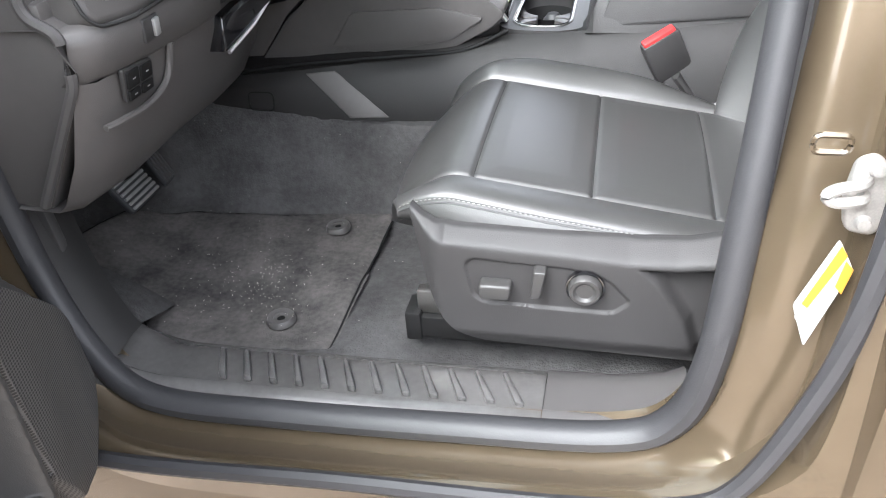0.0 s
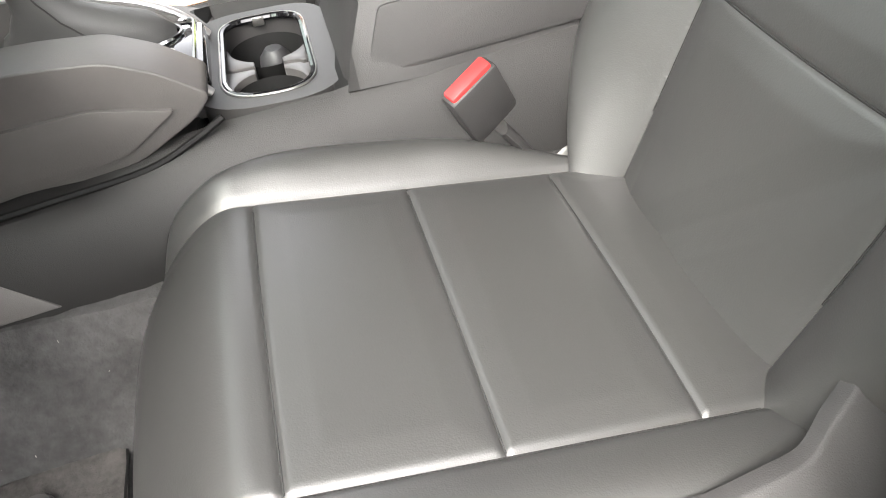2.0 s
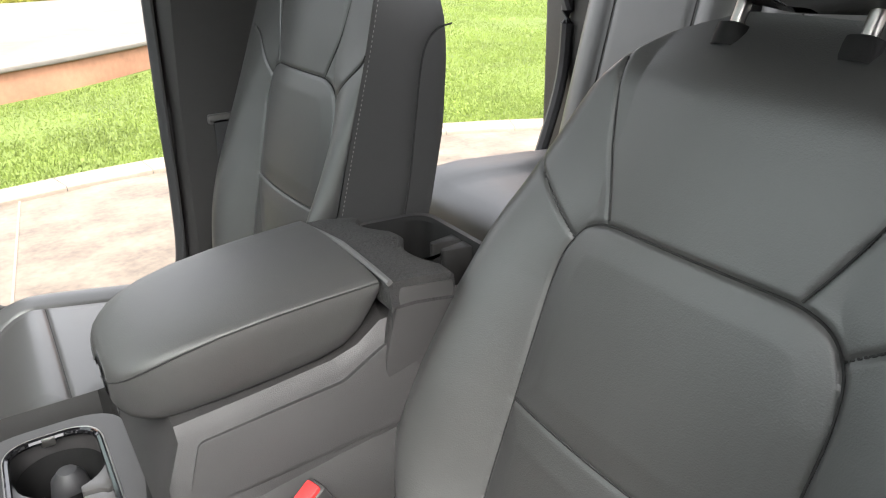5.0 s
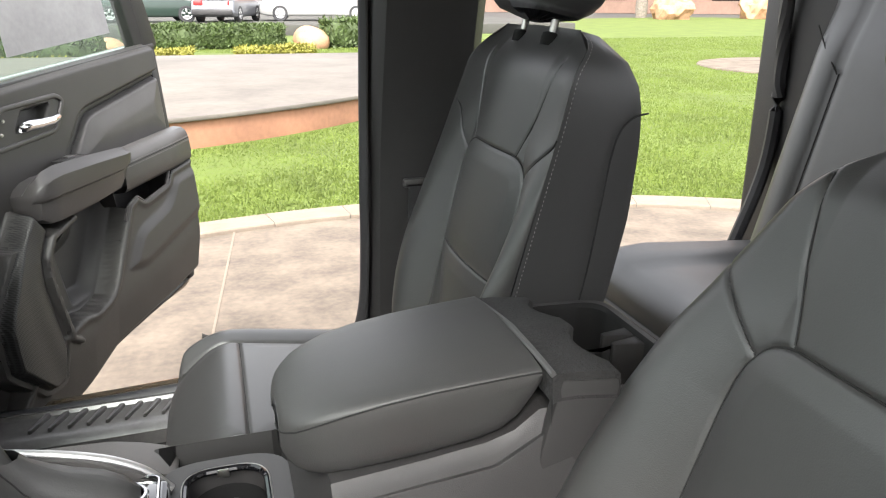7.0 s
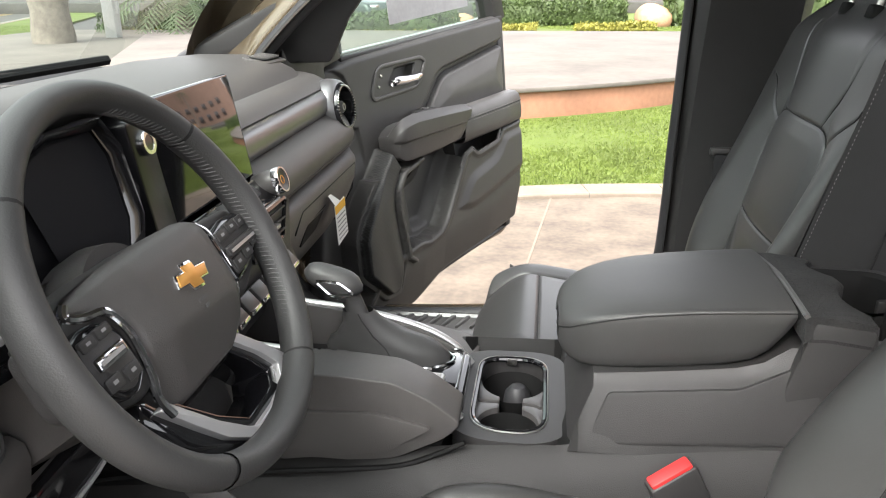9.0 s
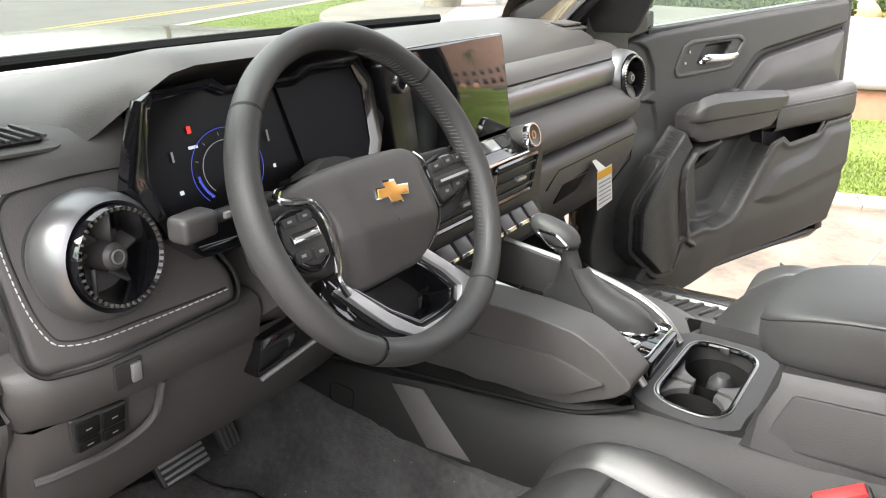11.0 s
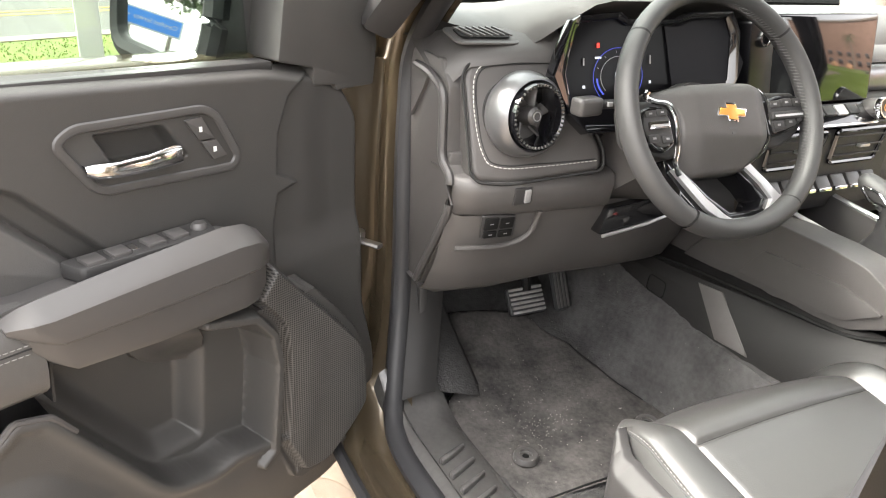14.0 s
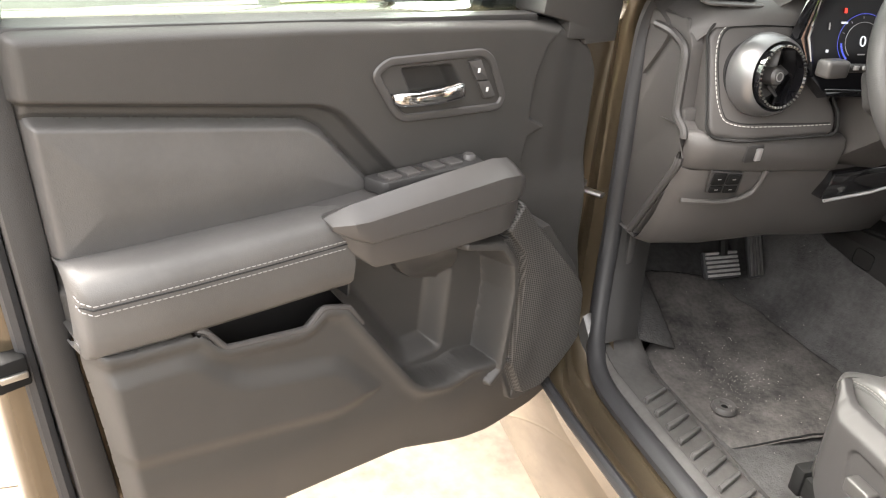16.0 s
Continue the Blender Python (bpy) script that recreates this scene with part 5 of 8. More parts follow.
for s, y0 in ((-1, -0.61), (1, 0.61)):
    def top(x, y, up):
        if s < 0:
            return (x + 0.052, y0 + y - 0.028, float(np.interp(x + 0.052, [-0.16, -0.092, -0.058], [1.2285, 1.2215, 1.206])) + up)
        return (x, y0 + y, dash_z(x) + up)
    V = part("demister", plate([top(-0.185, -0.052, 0.002), top(-0.128, -0.052, 0.002), top(-0.120, 0.048, 0.003), top(-0.175, 0.048, 0.003)], 0.004, (0.2, 0, 1), 0.0012, 0.014), PLASTIC, DASH, "demister grille")
    part("slot", plate([top(-0.173, -0.040, 0.0035), top(-0.138, -0.042, 0.0035), top(-0.132, 0.036, 0.004), top(-0.165, 0.036, 0.004)], 0.002, (0.2, 0, 1), 0.0, 0.008), BLACK, V)
    for i in range(7):
        y = -0.040 + i * 0.0108
        part("vane", plate([top(-0.172, y, 0.006), top(-0.172, y + 0.0035, 0.006), top(-0.136, y + 0.016, 0.006), top(-0.136, y + 0.0125, 0.006)], 0.003, (0.2, 0, 1), 0.0006), PLASTIC, V)
part("speaker_lid", plate([(-0.31, -0.60, 1.2365), (-0.24, -0.61, 1.2385), (-0.24, -0.49, 1.2415), (-0.33, -0.48, 1.2395)], 0.006, (0, 0, 1), 0.002, 0.008), PLASTIC, DASH)




def round_vent(y0, s):
    """A round air vent in a silver ring, turned a little to the cabin's middle."""
    M = Matrix.Translation((-0.022, y0, 1.124 if y0 < 0 else 1.130)) @ pose(0, 0, 0, 0, 82, -7 * s)
    part("vent_seat", lathe([(0.048, -0.03), (0.0595, -0.002), (0.0590, 0.003), (0.056, 0.004)], 48, M), GLOSS, DASH)
    V = part("air_vent", lathe([(0.046, -0.03), (0.0600, -0.004), (0.0608, 0.005), (0.0588, 0.018), (0.0545, 0.030), (0.0500, 0.0335), (0.0470, 0.028), (0.0455, -0.02)], 48, M), VENT_SILVER, DASH, "round air vent in a satin silver ring")
    part("inner_ring", lathe([(0.0470, 0.026), (0.0462, 0.037), (0.0442, 0.0415), (0.0412, 0.039), (0.0375, 0.018), (0.0355, -0.006)], 48, M), GLOSS, V)
    part("throat", lathe([(0.0, -0.012), (0.0365, -0.005)], 32, M), BLACK, V)
    part("hub", lathe([(0, 0.034), (0.009, 0.034), (0.0125, 0.030), (0.0135, 0.004)], 24, M), PLASTIC_SMOOTH, V)
    part("hub_mark", lathe([(0.0055, 0.0342), (0.0055, 0.0355), (0.0068, 0.0355), (0.0068, 0.0342)], 20, M), SILVER, V)
    for i in range(6):
        bm = box((-0.0018, 0.011, 0.0), (0.0018, 0.0385, 0.018), 0.0008)
        bm.transform(M @ pose(0, 0, 0, 0, 0, 60 * i + 20) @ pose(0, 0, 0, 0, 38, 0))
        part("blade", bm, PLASTIC_SMOOTH, V)
    teeth = []
    for i in range(44):
        bm = box((0.0415, -0.0011, 0.0370), (0.0446, 0.0011, 0.0424), 0.0)
        bm.transform(M @ pose(0, 0, 0, 0, 0, 360 / 44 * i))
        teeth.append(bm)
    part("knurl", join(*teeth), STEEL, V)
    return V


round_vent(-0.609, -1)
round_vent(0.609, 1)
# stitched pad round the driver's vent
pad = [(-0.0660, -0.6835, 1.172), (-0.0695, -0.6700, 1.189), (-0.0510, -0.5470, 1.198), (-0.0330, -0.5390, 1.150), (-0.0170, -0.5280, 1.1177), (-0.0071, -0.4976, 1.1080), (0.0119, -0.4810, 1.0710), (0.0215, -0.4850, 1.0440), (0.0005, -0.6335, 1.0290), (-0.0095, -0.6760, 1.0330), (-0.0150, -0.6870, 1.0450), (-0.0360, -0.6850, 1.098)]
LP = part("stitched_pad", plate(pad, 0.07, (1, -0.1, 0.5), 0.010, [0.02, 0.02, 0.015, 0.0, 0.012, 0.02, 0.015, 0.012, 0.02, 0.02, 0.015, 0.0], 4), SOFT, DASH, "soft dark pad with pale stitching")
mid = sum((Vector(p) for p in pad), Vector()) / len(pad)
nn = (Vector(pad[1]) - Vector(pad[9])).cross(Vector(pad[6]) - Vector(pad[9])).normalized()
nn = nn if nn.x > 0 else -nn
line = smooth_path([(-0.0505, -0.5490, 1.1925), (-0.0578, -0.5960, 1.1917), (-0.0645, -0.6420, 1.1880), (-0.0657, -0.6590, 1.1815), (-0.0610, -0.6685, 1.1660), (-0.0490, -0.6727, 1.1350), (-0.0313, -0.6715, 1.0916), (-0.0198, -0.6655, 1.0660), (-0.0136, -0.6560, 1.0545), (-0.0060, -0.6270, 1.0495), (0.0011, -0.5830, 1.0510), (0.0080, -0.5410, 1.0535), (0.0155, -0.4910, 1.0572)], 6)
flat = [p - nn * nn.dot(p - mid) + nn * 0.0010 for p in line]
part("pad_stitching", stitches(flat, 0.0046, 0.0022, 0.0008, tuple(nn)), BRIGHT_THREAD, LP, "pale stitching")
part("pad_crease", tube([p + (mid - p).normalized() * 0.0045 - nn * 0.0006 for p in flat], 0.0012, 5), SEAM, LP)
part("pad_groove", tube([Vector(p).lerp(mid, -0.015) for p in rounded(pad, 0.02)], 0.0022, 6, True), SEAM, DASH)
# lower dash: band with switches, knee panel
band = []
for y, dx in ((-0.705, -0.045), (-0.695, -0.022), (-0.66, -0.006), (-0.58, 0.004), (-0.47, 0.012), (-0.45, 0.010)):
    band.append([(dx - 0.07, y, 1.035), (dx - 0.012, y, 1.036), (dx, y, 1.030), (dx + 0.003, y, 1.015), (dx - 0.004, y, 0.982), (dx - 0.014, y, 0.975)])
part("switch_band", loft(band), PLASTIC, DASH, "grained lower band with switches", angle=60)
knee = []
for y, dx, dz in ((-0.705, -0.048, 0.0), (-0.690, -0.025, 0.0), (-0.60, -0.012, 0.0), (-0.48, -0.004, 0.01), (-0.36, -0.012, 0.0), (-0.26, -0.03, -0.01), (-0.20, -0.05, -0.02)):
    knee.append([(dx + a, y, z + dz) for a, z in ((0.0, 0.976), (-0.004, 0.95), (-0.030, 0.88), (-0.062, 0.826), (-0.075, 0.815), (-0.15, 0.818), (-0.35, 0.86))])
part("knee_panel", loft(knee), PLASTIC, DASH, "grained knee panel under the steering column", angle=60)
part("column_gap", slab([(-0.455, 0.925), (-0.445, 0.972), (-0.26, 0.985), (-0.25, 0.95)], -0.03, 0.003, "x", 0.004), GLOSS, DASH)
part("column_gap_trim", tube([(0.006, -0.452, 0.925), (0.004, -0.36, 0.935), (-0.002, -0.26, 0.955)], 0.003, 6), SILVER, DASH)
SW = part("light_switch", plate([(0.0045, -0.622, 1.021), (0.0055, -0.592, 1.023), (0.003, -0.592, 0.996), (0.002, -0.622, 0.994)], 0.006, (1, 0, 0), 0.002, 0.003), PLASTIC_DARK, DASH)
part("rocker", plate([(0.0085, -0.606, 1.018), (0.009, -0.596, 1.019), (0.0075, -0.596, 0.999), (0.007, -0.606, 0.998)], 0.005, (1, 0, 0), 0.0015), SILVER, SW)
BR = part("brake_controller", plate([(-0.0085, -0.6648, 0.980), (-0.0065, -0.6077, 0.9745), (-0.014, -0.606, 0.937), (-0.0166, -0.662, 0.939)], 0.006, (1, 0, 0.2), 0.002, 0.004), PLASTIC_DARK, DASH, "trailer brake controller")
for y0, y1, z0, z1 in ((-0.660, -0.637, 0.955, 0.975), (-0.634, -0.611, 0.955, 0.973), (-0.659, -0.637, 0.941, 0.952), (-0.634, -0.611, 0.940, 0.952)):
    xk = [-0.0085 - 0.198 * (0.980 - z_) + 0.035 * ((y0 + y1) / 2 + 0.6648) + 0.003 for z_ in (z0, z1)]
    K = part("key", plate([(xk[0], y0, z0), (xk[0], y1, z0), (xk[1], y1, z1), (xk[1], y0, z1)], 0.006, (1, 0, 0.2), 0.0015, 0.002), BLACK, BR)
    yk, zk, xm_ = (y0 + y1) / 2, (z0 + z1) / 2, sum(xk) / 2
    part("mark", plate([(xm_ - 0.0001, yk - 0.003, zk - 0.0008), (xm_ - 0.0001, yk + 0.003, zk - 0.0008), (xm_ + 0.0005, yk + 0.003, zk + 0.0008), (xm_ + 0.0005, yk - 0.003, zk + 0.0008)], 0.001, (1, 0, 0.2), 0.0), INK, K)
part("recess_lip", tube(smooth_path([(-0.026, -0.698, 0.926), (-0.021, -0.677, 0.925), (-0.018, -0.621, 0.923), (-0.013, -0.580, 0.938), (-0.004, -0.569, 0.979)], 6), 0.0045, 8), PLASTIC, DASH)
# end cap beside the door
EC = part("end_cap", slab([(-0.10, 1.19), (-0.075, 1.155), (-0.068, 1.05), (-0.038, 1.033), (-0.038, 0.975), (-0.135, 0.815), (-0.30, 0.83), (-0.30, 1.19)], -0.66, -0.7, "y", 0.01, 0.006), PLASTIC, DASH, "grained dashboard end cap")
part("end_bead", tube(rounded([(-0.175, -0.704, 1.168), (-0.126, -0.706, 1.166), (-0.078, -0.706, 1.150), (-0.072, -0.706, 1.050), (-0.040, -0.706, 1.033), (-0.040, -0.706, 0.980), (-0.138, -0.706, 0.825)], [0, 0.015, 0.02, 0.015, 0.01, 0.012, 0]), 0.0065, 8), PLASTIC_SMOOTH, EC)
part("corner_filler", box((-0.14, -0.699, 1.012), (-0.058, -0.650, 1.062), 0.006), PLASTIC, EC)
# instrument cluster
bez = [(0.0093, -0.551, 1.128), (-0.0070, -0.574, 1.179), (-0.0130, -0.560, 1.215), (-0.0200, -0.543, 1.2535), (-0.0195, -0.532, 1.260), (-0.0107, -0.468, 1.2655), (-0.0072, -0.457, 1.2575), (0.0050, -0.372, 1.2570), (0.0078, -0.352, 1.2670), (0.0172, -0.2835, 1.2705), (0.0255, -0.268, 1.243), (0.0417, -0.271, 1.175), (0.046, -0.29, 1.13), (0.035, -0.40, 1.10), (0.018, -0.52, 1.10)]
lip = [(0.0090, -0.538, 1.128), (-0.0036, -0.551, 1.183), (-0.0085, -0.545, 1.212), (-0.0150, -0.5335, 1.2420), (-0.0165, -0.528, 1.2500), (-0.0098, -0.470, 1.2560), (-0.0060, -0.455, 1.2475), (0.0070, -0.372, 1.2470), (0.0100, -0.350, 1.2560), (0.0177, -0.2900, 1.2600), (0.0255, -0.281, 1.236), (0.0382, -0.283, 1.175), (0.044, -0.30, 1.138), (0.033, -0.40, 1.112), (0.016, -0.52, 1.112)]
cn = Vector((0.9610, -0.1517, 0.2314)).normalized()
cn = cn if cn.x > 0 else -cn
ce1 = Vector((0, 1, 0)) - cn * cn.y
ce1.normalize()
ce2 = cn.cross(ce1)
ce2 = ce2 if ce2.z > 0 else -ce2


cm = Vector((0.0129, -0.4032, 1.2098))
back_ = [tuple(Vector(p) - cn * 0.014) for p in lip]
IC = part("instrument_panel", plate(back_, 0.03, tuple(cn), 0.0), DISPLAY, DASH, "black instrument cluster with a lit display")
rows = []
for k in range(len(bez) + 1):
    a_, b_ = Vector(bez[k % len(bez)]), Vector(lip[k % len(bez)])
    rows.append([tuple(a_ - cn * 0.020 + (a_ - b_).normalized() * 0.002), tuple(a_ - cn * 0.002), tuple(a_.lerp(b_, 0.12) + cn * 0.002), tuple(b_.lerp(a_, 0.10) - cn * 0.004), tuple(b_ - cn * 0.0055), tuple(b_ - cn * 0.016)])
part("bezel", loft(rows), GLOSS, IC, "faceted gloss black bezel", angle=20)


def on_cluster(y, z, out=0.0):
    """A place on the cluster's face at that y and z."""
    p = cm - Vector((0.0125, 0, 0)) + ce1 * (y - cm.y) + ce2 * (z - cm.z)
    return p + cn * out


gy, gz = -0.465, 1.178
part("gauge_ring", tube([on_cluster(gy + 0.040 * math.cos(t), gz + 0.040 * math.sin(t), 0.001) for t in np.linspace(-0.6, 3.9, 30)], 0.00035, 5), LIT_BLUE, IC)
part("gauge_ring", tube([on_cluster(gy + 0.028 * math.cos(t), gz + 0.028 * math.sin(t), 0.001) for t in np.linspace(-0.6, 3.9, 30)], 0.0005, 5), INK, IC)
part("gauge_arc", tube([on_cluster(gy + 0.034 * math.cos(t), gz + 0.034 * math.sin(t), 0.001) for t in np.linspace(3.2, 3.95, 8)], 0.0013, 5), LIT_BLUE, IC)
for i in range(9):
    t = -0.6 + i * 4.5 / 8
    part("tick", tube([on_cluster(gy + 0.033 * math.cos(t), gz + 0.033 * math.sin(t), 0.001), on_cluster(gy + 0.036 * math.cos(t), gz + 0.036 * math.sin(t), 0.001)], 0.00035, 4), INK, IC)


def words(text, size, at, right, upv, mat, parent, name="lettering"):
    """Flat lettering at a place, along right and up."""
    cu = bpy.data.curves.new(name, "FONT")
    cu.body, cu.size, cu.align_x, cu.align_y, cu.extrude = text, size, "CENTER", "CENTER", 0.0004
    tmp = bpy.data.objects.new("tmp", cu)
    scene.collection.objects.link(tmp)
    me = bpy.data.meshes.new_from_object(tmp)
    bpy.data.objects.remove(tmp)
    r, u = Vector(right).normalized(), Vector(upv).normalized()
    n = r.cross(u)
    M = Matrix((r, u, n)).transposed().to_4x4()
    M.translation = Vector(at)
    me.transform(M)
    vs, fs = [tuple(v.co) for v in me.vertices], [tuple(p.vertices) for p in me.polygons]
    return part(name, (vs, fs), mat, parent)


words("0", 0.022, on_cluster(gy, gz, 0.0014), ce1, ce2, LIT_WHITE, IC)
for i, (y, z, w, h, m) in enumerate(((-0.497, 1.222, 0.004, 0.007, LIT_RED), (-0.497, 1.205, 0.010, 0.003, LIT_WHITE), (-0.520, 1.165, 0.004, 0.004, LIT_WHITE), (-0.520, 1.20, 0.002, 0.010, INK), (-0.412, 1.20, 0.002, 0.012, INK), (-0.412, 1.168, 0.003, 0.004, LIT_WHITE), (gy, 1.160, 0.012, 0.002, INK))):
    part("indicator", plate([on_cluster(y - w / 2, z - h / 2, 0.001), on_cluster(y + w / 2, z - h / 2, 0.001), on_cluster(y + w / 2, z + h / 2, 0.001), on_cluster(y - w / 2, z + h / 2, 0.001)], 0.0006, tuple(cn), 0.0), m, IC)
part("display_panel", plate([on_cluster(-0.37, 1.13, 0.002), on_cluster(-0.27, 1.14, 0.002), on_cluster(-0.25, 1.19, 0.002), on_cluster(-0.285, 1.255, 0.002), on_cluster(-0.39, 1.25, 0.002)], 0.001, tuple(cn), 0.0), material("display_glass", (0.010, 0.010, 0.012), 0.4, spec=0.2), IC)
# volume knob and centre screen
CP = part("centre_panel", plate([(0.014, -0.235, 1.255), (0.000, -0.17, 1.262), (0.015, -0.155, 1.12), (0.028, -0.225, 1.13)], 0.04, (1, 0, 0.2), 0.004, 0.006), DISPLAY, DASH)
VM = Matrix.Translation((0.005, -0.201, 1.227)) @ pose(0, 0, 0, 0, 80, 0)
part("volume_knob", lathe([(0, 0.012), (0.008, 0.012), (0.0085, 0.014), (0.0125, 0.014), (0.0135, 0.010), (0.0135, -0.004)], 28, VM), CHROME, CP, "chrome volume knob")
part("knob_cap", lathe([(0, 0.0132), (0.0085, 0.0132), (0.0085, 0.010)], 24, VM), GLOSS, CP)
SC = thing("centre_screen", (-0.01, -0.02, 1.12), "tall glossy black centre touchscreen, switched off", "screen")
part("glass", plate([(-0.024, -0.178, 1.262), (-0.024, 0.113, 1.262), (0.006, 0.104, 1.118), (0.006, -0.165, 1.118)], 0.014, (1, 0, 0.2), 0.003, 0.008), GLOSS, SC)
part("back", plate([(-0.040, -0.15, 1.25), (-0.040, 0.09, 1.25), (-0.010, 0.09, 1.12), (-0.010, -0.15, 1.12)], 0.05, (1, 0, 0.2), 0.006), BLACK, SC)
# controls under the screen
CT = part("control_shelf", plate([(0.012, -0.16, 1.116), (0.012, 0.098, 1.116), (0.045, 0.085, 1.090), (0.045, -0.16, 1.090)], 0.02, (0.6, 0, 1), 0.003, 0.005), GLOSS, DASH, "gloss black control shelf")
for i in range(6):
    part("button", plate([(0.018, -0.12 + i * 0.03, 1.1155), (0.018, -0.095 + i * 0.03, 1.1155), (0.034, -0.095 + i * 0.03, 1.103), (0.034, -0.12 + i * 0.03, 1.103)], 0.004, (0.6, 0, 1), 0.001), SILVER if i == 4 else PLASTIC_DARK, CT)
part("shelf_trim", tube([(0.047, -0.16, 1.088), (0.047, 0.085, 1.088), (0.020, 0.108, 1.118)], 0.003, 6), CHROME, CT)
KM = Matrix.Translation((0.022, 0.095, 1.104)) @ pose(0, 0, 0, 0, 72, 0)
part("temperature_knob", lathe([(0, 0.030), (0.0125, 0.030), (0.0165, 0.032), (0.019, 0.028), (0.019, 0.002), (0.017, -0.012)], 32, KM), PLASTIC_SMOOTH, CT)
part("knob_ring", lathe([(0.0165, 0.0325), (0.019, 0.0325), (0.0198, 0.028), (0.0198, 0.022)], 32, KM), CHROME, CT)
part("knob_mark", lathe([(0.005, 0.0305), (0.005, 0.0312), (0.0065, 0.0312), (0.0065, 0.0305)], 20, KM), GOLD, CT)
# centre vents, toggles
CV = part("lower_centre_panel", loft([[(x, y, z) for x, z in ((0.0, 1.085), (0.030, 1.082), (0.034, 1.06), (0.030, 0.99), (0.040, 0.965), (0.030, 0.93), (-0.10, 0.90))] for y in (-0.19, -0.18, 0.14, 0.165)]), PLASTIC_DARK, DASH, "dark centre stack with vents and toggle switches")
for y0 in (-0.155, 0.005):
    F = part("vent_frame", tube(rounded([(0.036, y0, 1.074), (0.036, y0 + 0.135, 1.074), (0.033, y0 + 0.120, 1.015), (0.033, y0, 1.015)], 0.008), 0.004, 6, True), GLOSS, CV)
    for i in range(3):
        part("slat", plate([(0.038, y0 + 0.004, 1.064 - i * 0.017), (0.038, y0 + 0.128, 1.064 - i * 0.017), (0.018, y0 + 0.128, 1.058 - i * 0.017), (0.018, y0 + 0.004, 1.058 - i * 0.017)], 0.003, (0, 0, 1), 0.001), PLASTIC_DARK, CV)
    part("vent_tab", box((0.036, y0 + 0.058, 1.042), (0.046, y0 + 0.085, 1.048), 0.002), SILVER, CV)
for i in range(7):
    y = -0.155 + i * 0.041
    T = part("toggle", plate([(0.040, y, 0.996), (0.040, y + 0.034, 0.996), (0.056, y + 0.034, 0.978), (0.056, y, 0.978)], 0.012, (0.6, 0, 1), 0.002, 0.003), PLASTIC_SMOOTH, CV)
    part("toggle_tip", plate([(0.057, y + 0.001, 0.979), (0.057, y + 0.033, 0.979), (0.059, y + 0.033, 0.973), (0.059, y + 0.001, 0.973)], 0.004, (1, 0, 0.3), 0.001), CHROME, T)
for y in (-0.10, -0.06):
    part("socket", plate([(0.036, y, 0.955), (0.036, y + 0.022, 0.955), (0.034, y + 0.022, 0.943), (0.034, y, 0.943)], 0.004, (1, 0, 0), 0.001, 0.002), SILVER, CV)
# passenger side pads
def passenger(profile, ya, yb, bend=0.05, n=14):
    out = []
    for y in np.linspace(ya, yb, n):
        e = float(ease(np.array(y), 0.60, 0.70)) ** 2
        out.append([(x - bend * e, y, z) for x, z in profile])
    return loft(out)


PS = part("passenger_pad_upper", passenger([(-0.115, 1.19), (-0.075, 1.197), (-0.050, 1.195), (-0.032, 1.186), (-0.024, 1.176), (-0.03, 1.172)], 0.115, 0.69), SOFT, DASH, "soft stitched passenger pad", angle=60)
part("silver_strip", passenger([(-0.03, 1.174), (-0.020, 1.172), (-0.010, 1.160), (-0.008, 1.140), (-0.012, 1.128), (-0.024, 1.125)], 0.115, 0.565), VENT_SILVER, DASH, "broad satin silver strip", angle=60)
part("passenger_pad_lower", passenger([(-0.024, 1.128), (-0.008, 1.124), (0.010, 1.112), (0.026, 1.090), (0.030, 1.072), (0.024, 1.056), (0.008, 1.048), (-0.05, 1.046)], 0.105, 0.69), SOFT, DASH, "soft stitched passenger pad", angle=60)
part("pad_stitching", stitches([(0.0285, y, 1.064) for y in np.linspace(0.12, 0.62, 30)], 0.0045, 0.0025, 0.0009, (1, 0, 0)), DARK_THREAD, DASH)
GB = part("glove_box", passenger([(-0.02, 1.046), (0.018, 1.040), (0.030, 1.022), (0.026, 0.985), (0.000, 0.925), (-0.045, 0.86), (-0.09, 0.835), (-0.30, 0.86)], 0.16, 0.69), PLASTIC, DASH, "grained glove box", angle=60)
part("lid_line", tube([(0.0275, 0.20, 0.990), (0.0290, 0.24, 1.018), (0.0290, 0.60, 1.018), (0.010, 0.645, 0.95), (-0.030, 0.63, 0.88)], 0.0016, 5), BLACK, GB)
part("latch", plate([(0.0265, 0.27, 0.985), (0.027, 0.385, 0.99), (0.013, 0.36, 0.948), (0.010, 0.27, 0.942)], 0.004, (1, 0, -0.3), 0.002, 0.004), BLACK, GB)
part("end_cap", slab([(-0.10, 1.18), (-0.055, 1.16), (-0.02, 1.07), (-0.03, 1.0), (-0.12, 0.84), (-0.30, 0.85), (-0.30, 1.18)], 0.66, 0.695, "y", 0.01), PLASTIC, DASH)
TG = thing("paper_tag", (0.04, 0.43, 0.89), "white paper tag with a yellow band hanging from the glove box", "tag")
part("sheet", plate([(0.043, 0.385, 0.985), (0.043, 0.455, 0.985), (0.040, 0.485, 0.902), (0.040, 0.410, 0.898)], 0.0008, (1, 0, 0), 0.0), PAPER, TG)
part("neck", plate([(0.036, 0.372, 1.008), (0.036, 0.388, 1.008), (0.043, 0.425, 0.985), (0.043, 0.39, 0.985)], 0.0008, (1, 0, 0), 0.0), PAPER, TG)
part("yellow_band", plate([(0.0440, 0.386, 0.983), (0.0440, 0.455, 0.983), (0.0435, 0.461, 0.966), (0.0435, 0.391, 0.966)], 0.0006, (1, 0, 0), 0.0), YELLOW, TG)
